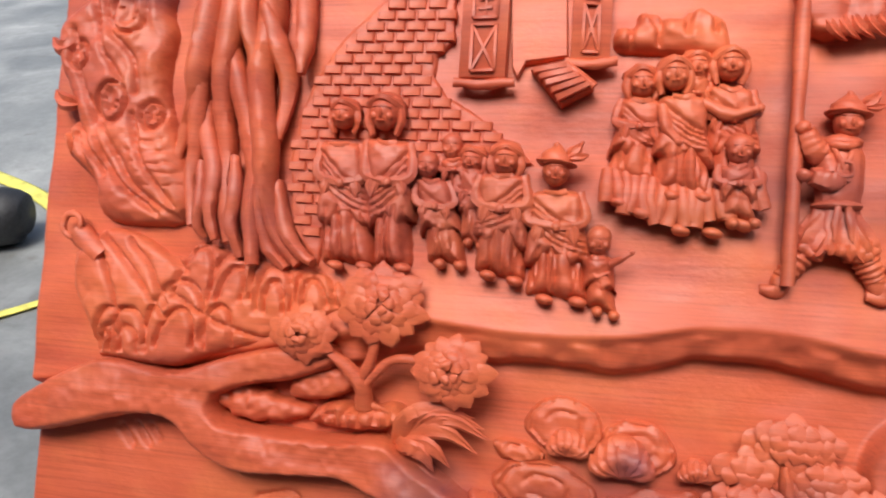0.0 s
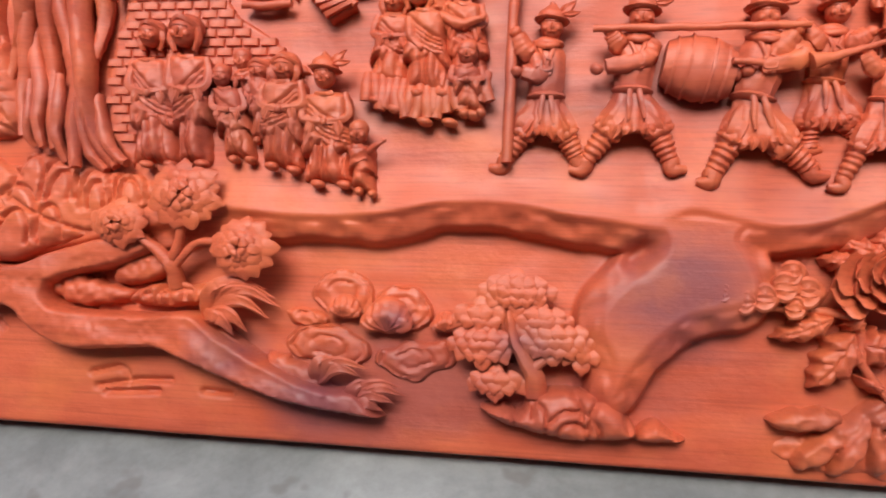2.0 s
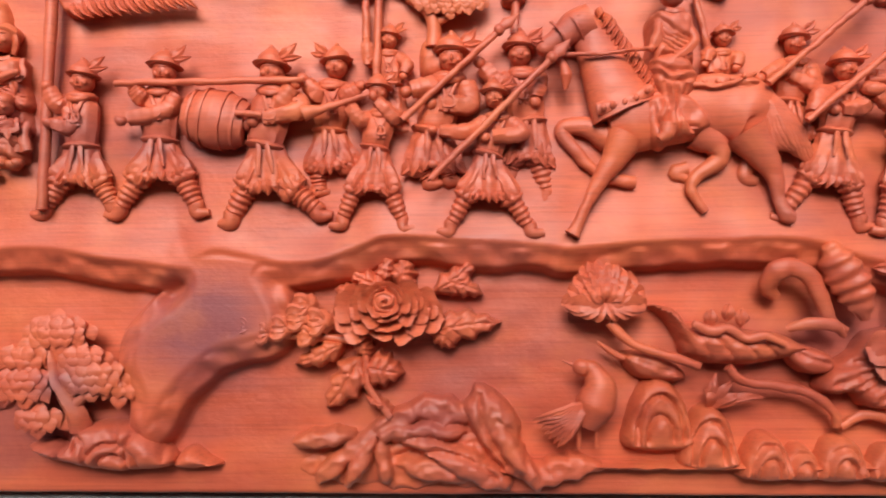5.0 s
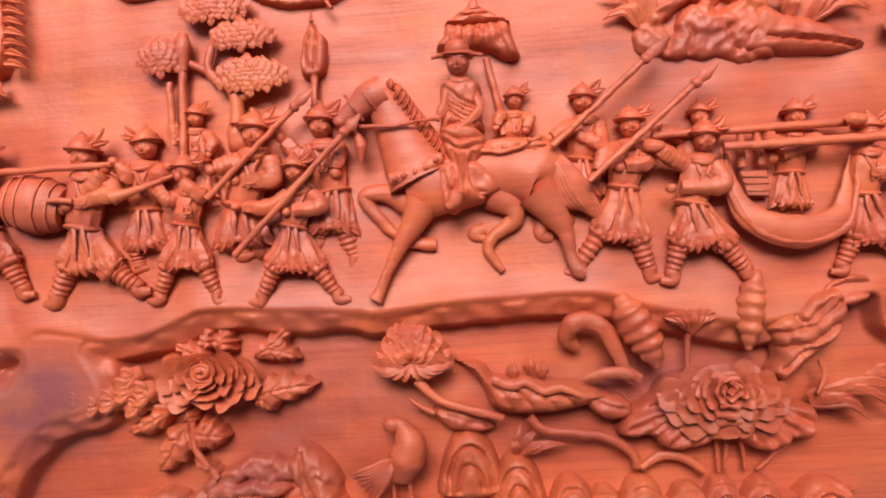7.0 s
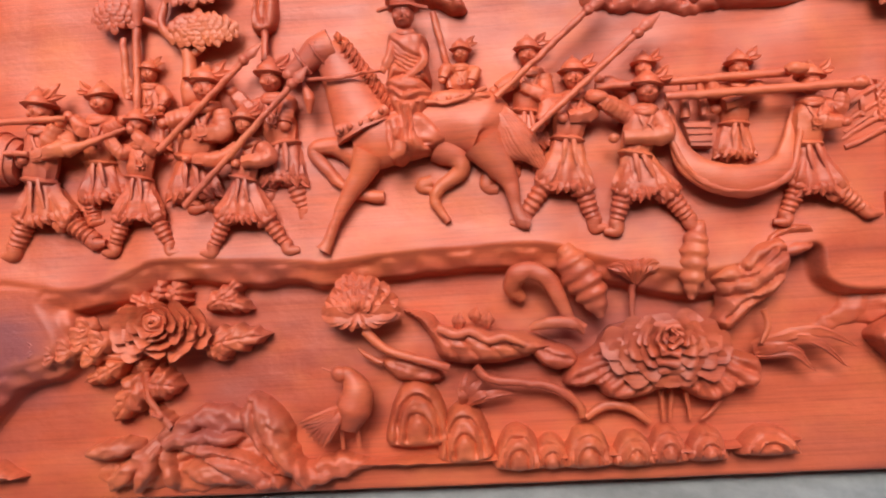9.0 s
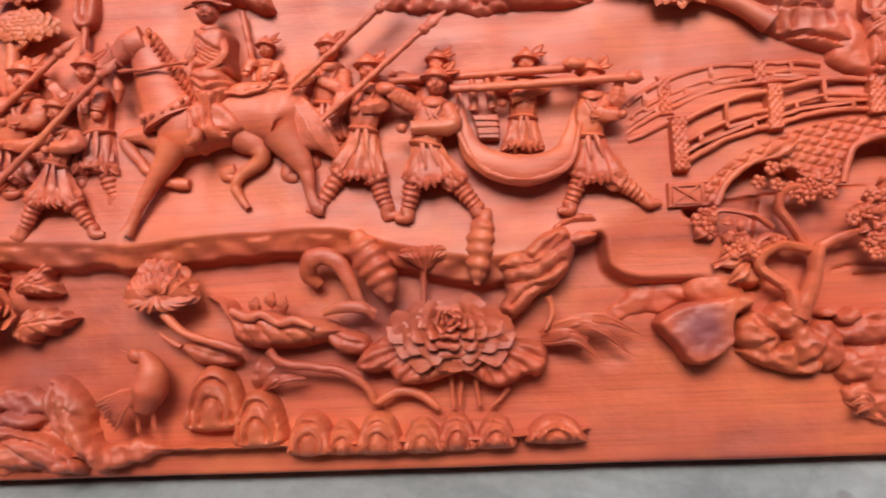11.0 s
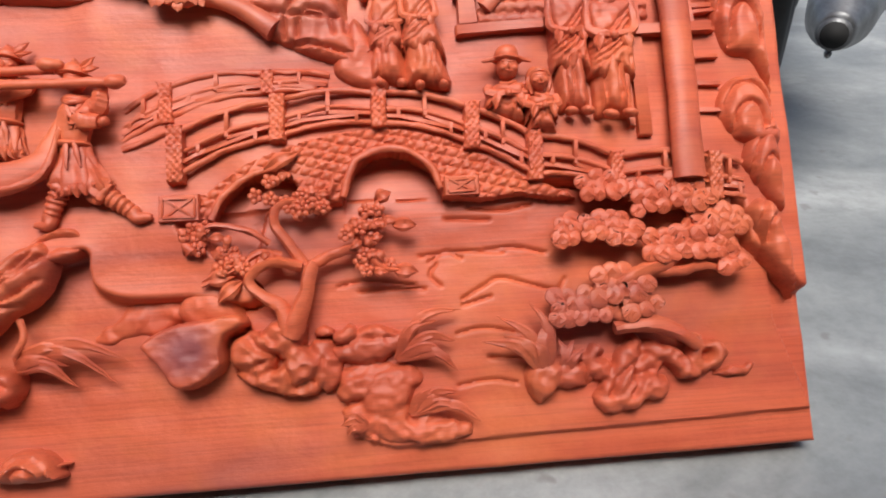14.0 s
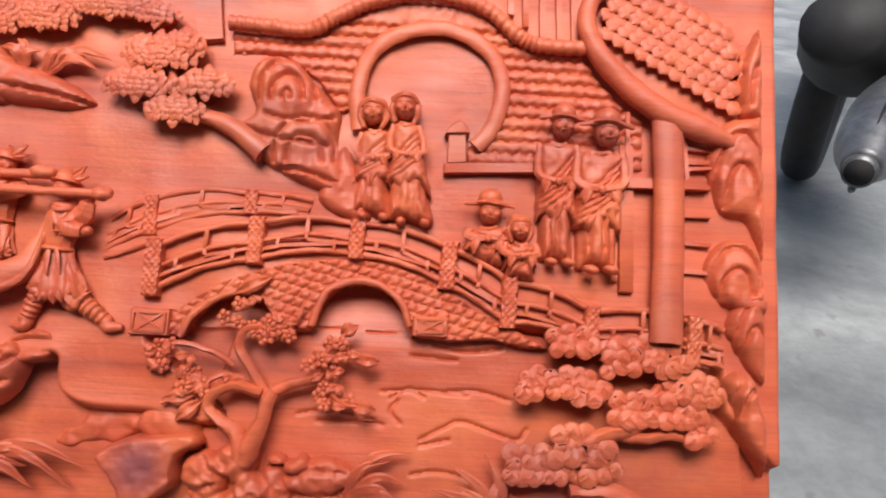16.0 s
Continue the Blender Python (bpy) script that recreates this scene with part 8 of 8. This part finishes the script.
for x in (0.45, 1.9):
    c = Carving()
    top = PANEL @ Vector((x, 0.062, 0.95))
    c.tube([(x, top.y + 0.012, top.z), (x, top.y + 0.30, top.z * 0.45), (x, top.y + 0.52, FLOOR + 0.016)], [0.018] * 2, 1, 8, 3)
    solid("batten", c, PINE, None, "plain pine batten propping the carved panel from behind", "batten")

# a rolled black sleeve with a yellow strap, beside the panel
c = Carving()
c.tube([(-0.98, 0.35, 0.010), (-0.75, 0.44, 0.012), (-0.59, 0.50, 0.013), (-0.46, 0.545, 0.013), (-0.43, 0.555, 0.008)], [0.045, 0.050, 0.053, 0.051, 0.030], 1.0, 22, 8, rings=9, ring_amp=0.012)
roll = solid("rolled_sleeve", c, BLACK, None, "rolled black woven sleeve lying on the concrete floor", "roll")
c = Carving()
c.tube([(-1.1, 0.95, -0.035), (-0.76, 0.80, -0.034), (-0.58, 0.72, -0.033), (-0.44, 0.64, -0.035)], [0.016] * 2, 0.25, 8, 8)
solid("strap", c, YELLOW, None, "frayed yellow plastic strap behind the black roll", "strap")
c = Carving()
c.tube([(-0.62, 0.20, -0.036), (-0.45, 0.27, -0.035), (-0.335, 0.335, -0.035), (-0.27, 0.39, -0.036)], [0.009] * 2, 0.3, 8, 8)
solid("strap", c, YELLOW, None, "frayed yellow plastic strap lying loose on the floor", "strap")


# the rear of a parked motorbike
bike = tagged(new("motorbike"), "rear end of a parked motorbike with a dull grey muffler", "motorbike")
M0 = PANEL @ Vector((2.631, 0.271, 0.524))


def bp(name, c, mat, parent=None, label=""):
    return solid(name, c, mat, parent or bike, label)


x, y, z = M0
bike.matrix_world = Matrix.Translation(M0) @ pose(0, 0, 0, 0, 0, -33) @ Matrix.Translation(-M0)
c = Carving()
c.tube([(x + 0.10, y + 0.62, z + 0.0), (x + 0.04, y + 0.36, z + 0.035), (x + 0.015, y + 0.20, z + 0.03), (x + 0.004, y + 0.08, z + 0.012), (x, y + 0.012, z)], [0.030, 0.058, 0.060, 0.050, 0.026], 1.05, 24, 8)
muf = bp("muffler", c, STEEL, None, "dull grey tapered steel muffler with a seam")
c = Carving()
c.tube([(x, y + 0.03, z), (x - 0.001, y - 0.006, z)], [0.024, 0.0235], 1, 18, 2)
bp("tail_pipe", c, STEEL, muf)
# The pipe is solid; a black disc paints the darkness of its mouth.
c = Carving()
c.tube([(x, y + 0.01, z), (x - 0.001, y - 0.0075, z)], [0.0195, 0.0195], 1, 18, 2)
bp("pipe_mouth", c, SOOT, muf, "soot-black disc on the closed pipe end, for its dark hollow")
c = Carving()
c.tube([(x + 0.035, y + 0.36, z + 0.096), (x + 0.012, y + 0.20, z + 0.093), (x + 0.002, y + 0.08, z + 0.065), (x, y + 0.02, z + 0.028)], [0.0025] * 2, 1, 6, 6)
bp("seam", c, SOOT, muf)
c = Carving()
c.ball((x - 0.002, y + 0.01, z - 0.030), (0.006, 0.006, 0.008), seg=8, rows=6)
bp("drain_nut", c, STEEL, muf)
c = Carving()
c.tube([(x - 0.10, y + 0.32, z + 0.15), (x - 0.07, y + 0.48, z + 0.10), (x - 0.06, y + 0.66, z + 0.06), (x - 0.10, y + 0.90, z + 0.04)], [0.07, 0.11, 0.10, 0.06], 0.9, 16, 6)
bp("chain_case", c, RUBBER, None, "dark chain case and hanging mud flap")
c = Carving()
c.tube([(x + 0.13, y + 0.34, z + 0.26), (x + 0.09, y + 0.46, z + 0.22), (x + 0.0, y + 0.66, z + 0.18), (x - 0.08, y + 0.92, z + 0.16)], [0.06, 0.11, 0.11, 0.08], 0.9, 16, 6)
bp("side_cover", c, PAINT, None, "dark painted side cover")
# rear wheel and its parts
wx, wy, wr = x - 0.12, y + 0.88, 0.28
c = Carving()
seg = 12
vv, ff = [], []
for i, a in enumerate(np.linspace(0, 2 * math.pi, 40, endpoint=False)):
    for b in np.linspace(0, 2 * math.pi, seg, endpoint=False):
        rr = wr - 0.042 + 0.042 * math.cos(b)
        vv.append((wx + 0.045 * math.sin(b), wy + rr * math.cos(a), wr + FLOOR + rr * math.sin(a)))
for i in range(40):
    for j in range(seg):
        ff.append((i * seg + j, ((i + 1) % 40) * seg + j, ((i + 1) % 40) * seg + (j + 1) % seg, i * seg + (j + 1) % seg))
c.add(vv, ff)
wheel = bp("wheel", c, RUBBER, None, "worn black rear tyre")
c = Carving()
c.tube([(wx - 0.05, wy, wr), (wx + 0.05, wy, wr)], [0.055, 0.055], 1, 20, 2)
bp("hub", c, GREY, wheel)
for k in range(10):
    a = 2 * math.pi * k / 10
    c = Carving()
    c.tube([(wx + 0.03 * (-1) ** k, wy + 0.05 * math.cos(a), wr + 0.05 * math.sin(a)), (wx, wy + (wr - 0.075) * math.cos(a), wr + (wr - 0.075) * math.sin(a))], [0.0025] * 2, 1, 6, 2)
    bp("spoke", c, GREY, wheel)
c = Carving()
c.tube([(wx, wy - 0.24, wr + 0.06), (wx, wy - 0.20, wr + 0.20), (wx, wy - 0.05, wr + 0.31), (wx, wy + 0.25, wr + 0.34)], [0.05, 0.07, 0.08, 0.08], 0.5, 14, 6)
bp("mudguard", c, PAINT, None, "dark plastic mudguard")
c = Carving()
c.tube([(wx + 0.075, wy + 0.02, wr - 0.01), (wx + 0.085, wy + 0.12, wr + 0.18), (wx + 0.09, wy + 0.18, wr + 0.36)], [0.02, 0.024, 0.022], 1, 14, 14, rings=9, ring_amp=0.12)
bp("shock_absorber", c, GREY, None, "grey coil shock absorber")
c = Carving()
c.tube([(wx + 0.06, wy - 0.02, wr - 0.02), (wx + 0.065, wy + 0.25, wr - 0.02), (wx + 0.06, wy + 0.5, wr + 0.02)], [0.02, 0.022, 0.025], 1.2, 10, 5)
bp("swing_arm", c, PAINT)
c = Carving()
c.tube([(wx, wy - 0.12, 0.66), (wx, wy + 0.1, 0.70), (wx, wy + 0.6, 0.68), (wx, wy + 0.9, 0.62)], [0.05, 0.11, 0.13, 0.10], 0.6, 16, 6)
bp("seat", c, RUBBER, None, "black seat and tail fairing")
c = Carving()
c.tube([(wx, wy + 0.3, 0.50), (wx, wy + 0.7, 0.42), (wx, wy + 1.1, 0.50)], [0.10, 0.14, 0.08], 1.2, 14, 6)
bp("engine", c, PAINT, None, "dark engine and frame")
c = Carving()
vv = []
for i, a in enumerate(np.linspace(0, 2 * math.pi, 40, endpoint=False)):
    for b in np.linspace(0, 2 * math.pi, seg, endpoint=False):
        rr = wr - 0.035 + 0.035 * math.cos(b)
        vv.append((wx + 0.038 * math.sin(b), wy + 1.22 + rr * math.cos(a), wr + FLOOR + rr * math.sin(a)))
c.add(vv, ff)
bp("wheel", c, RUBBER, None, "worn black front tyre")
c = Carving()
c.tube([(wx, wy + 1.22, wr), (wx, wy + 1.08, 0.62), (wx, wy + 0.98, 0.95)], [0.03, 0.035, 0.05], 1, 12, 5)
bp("front_fork", c, PAINT)
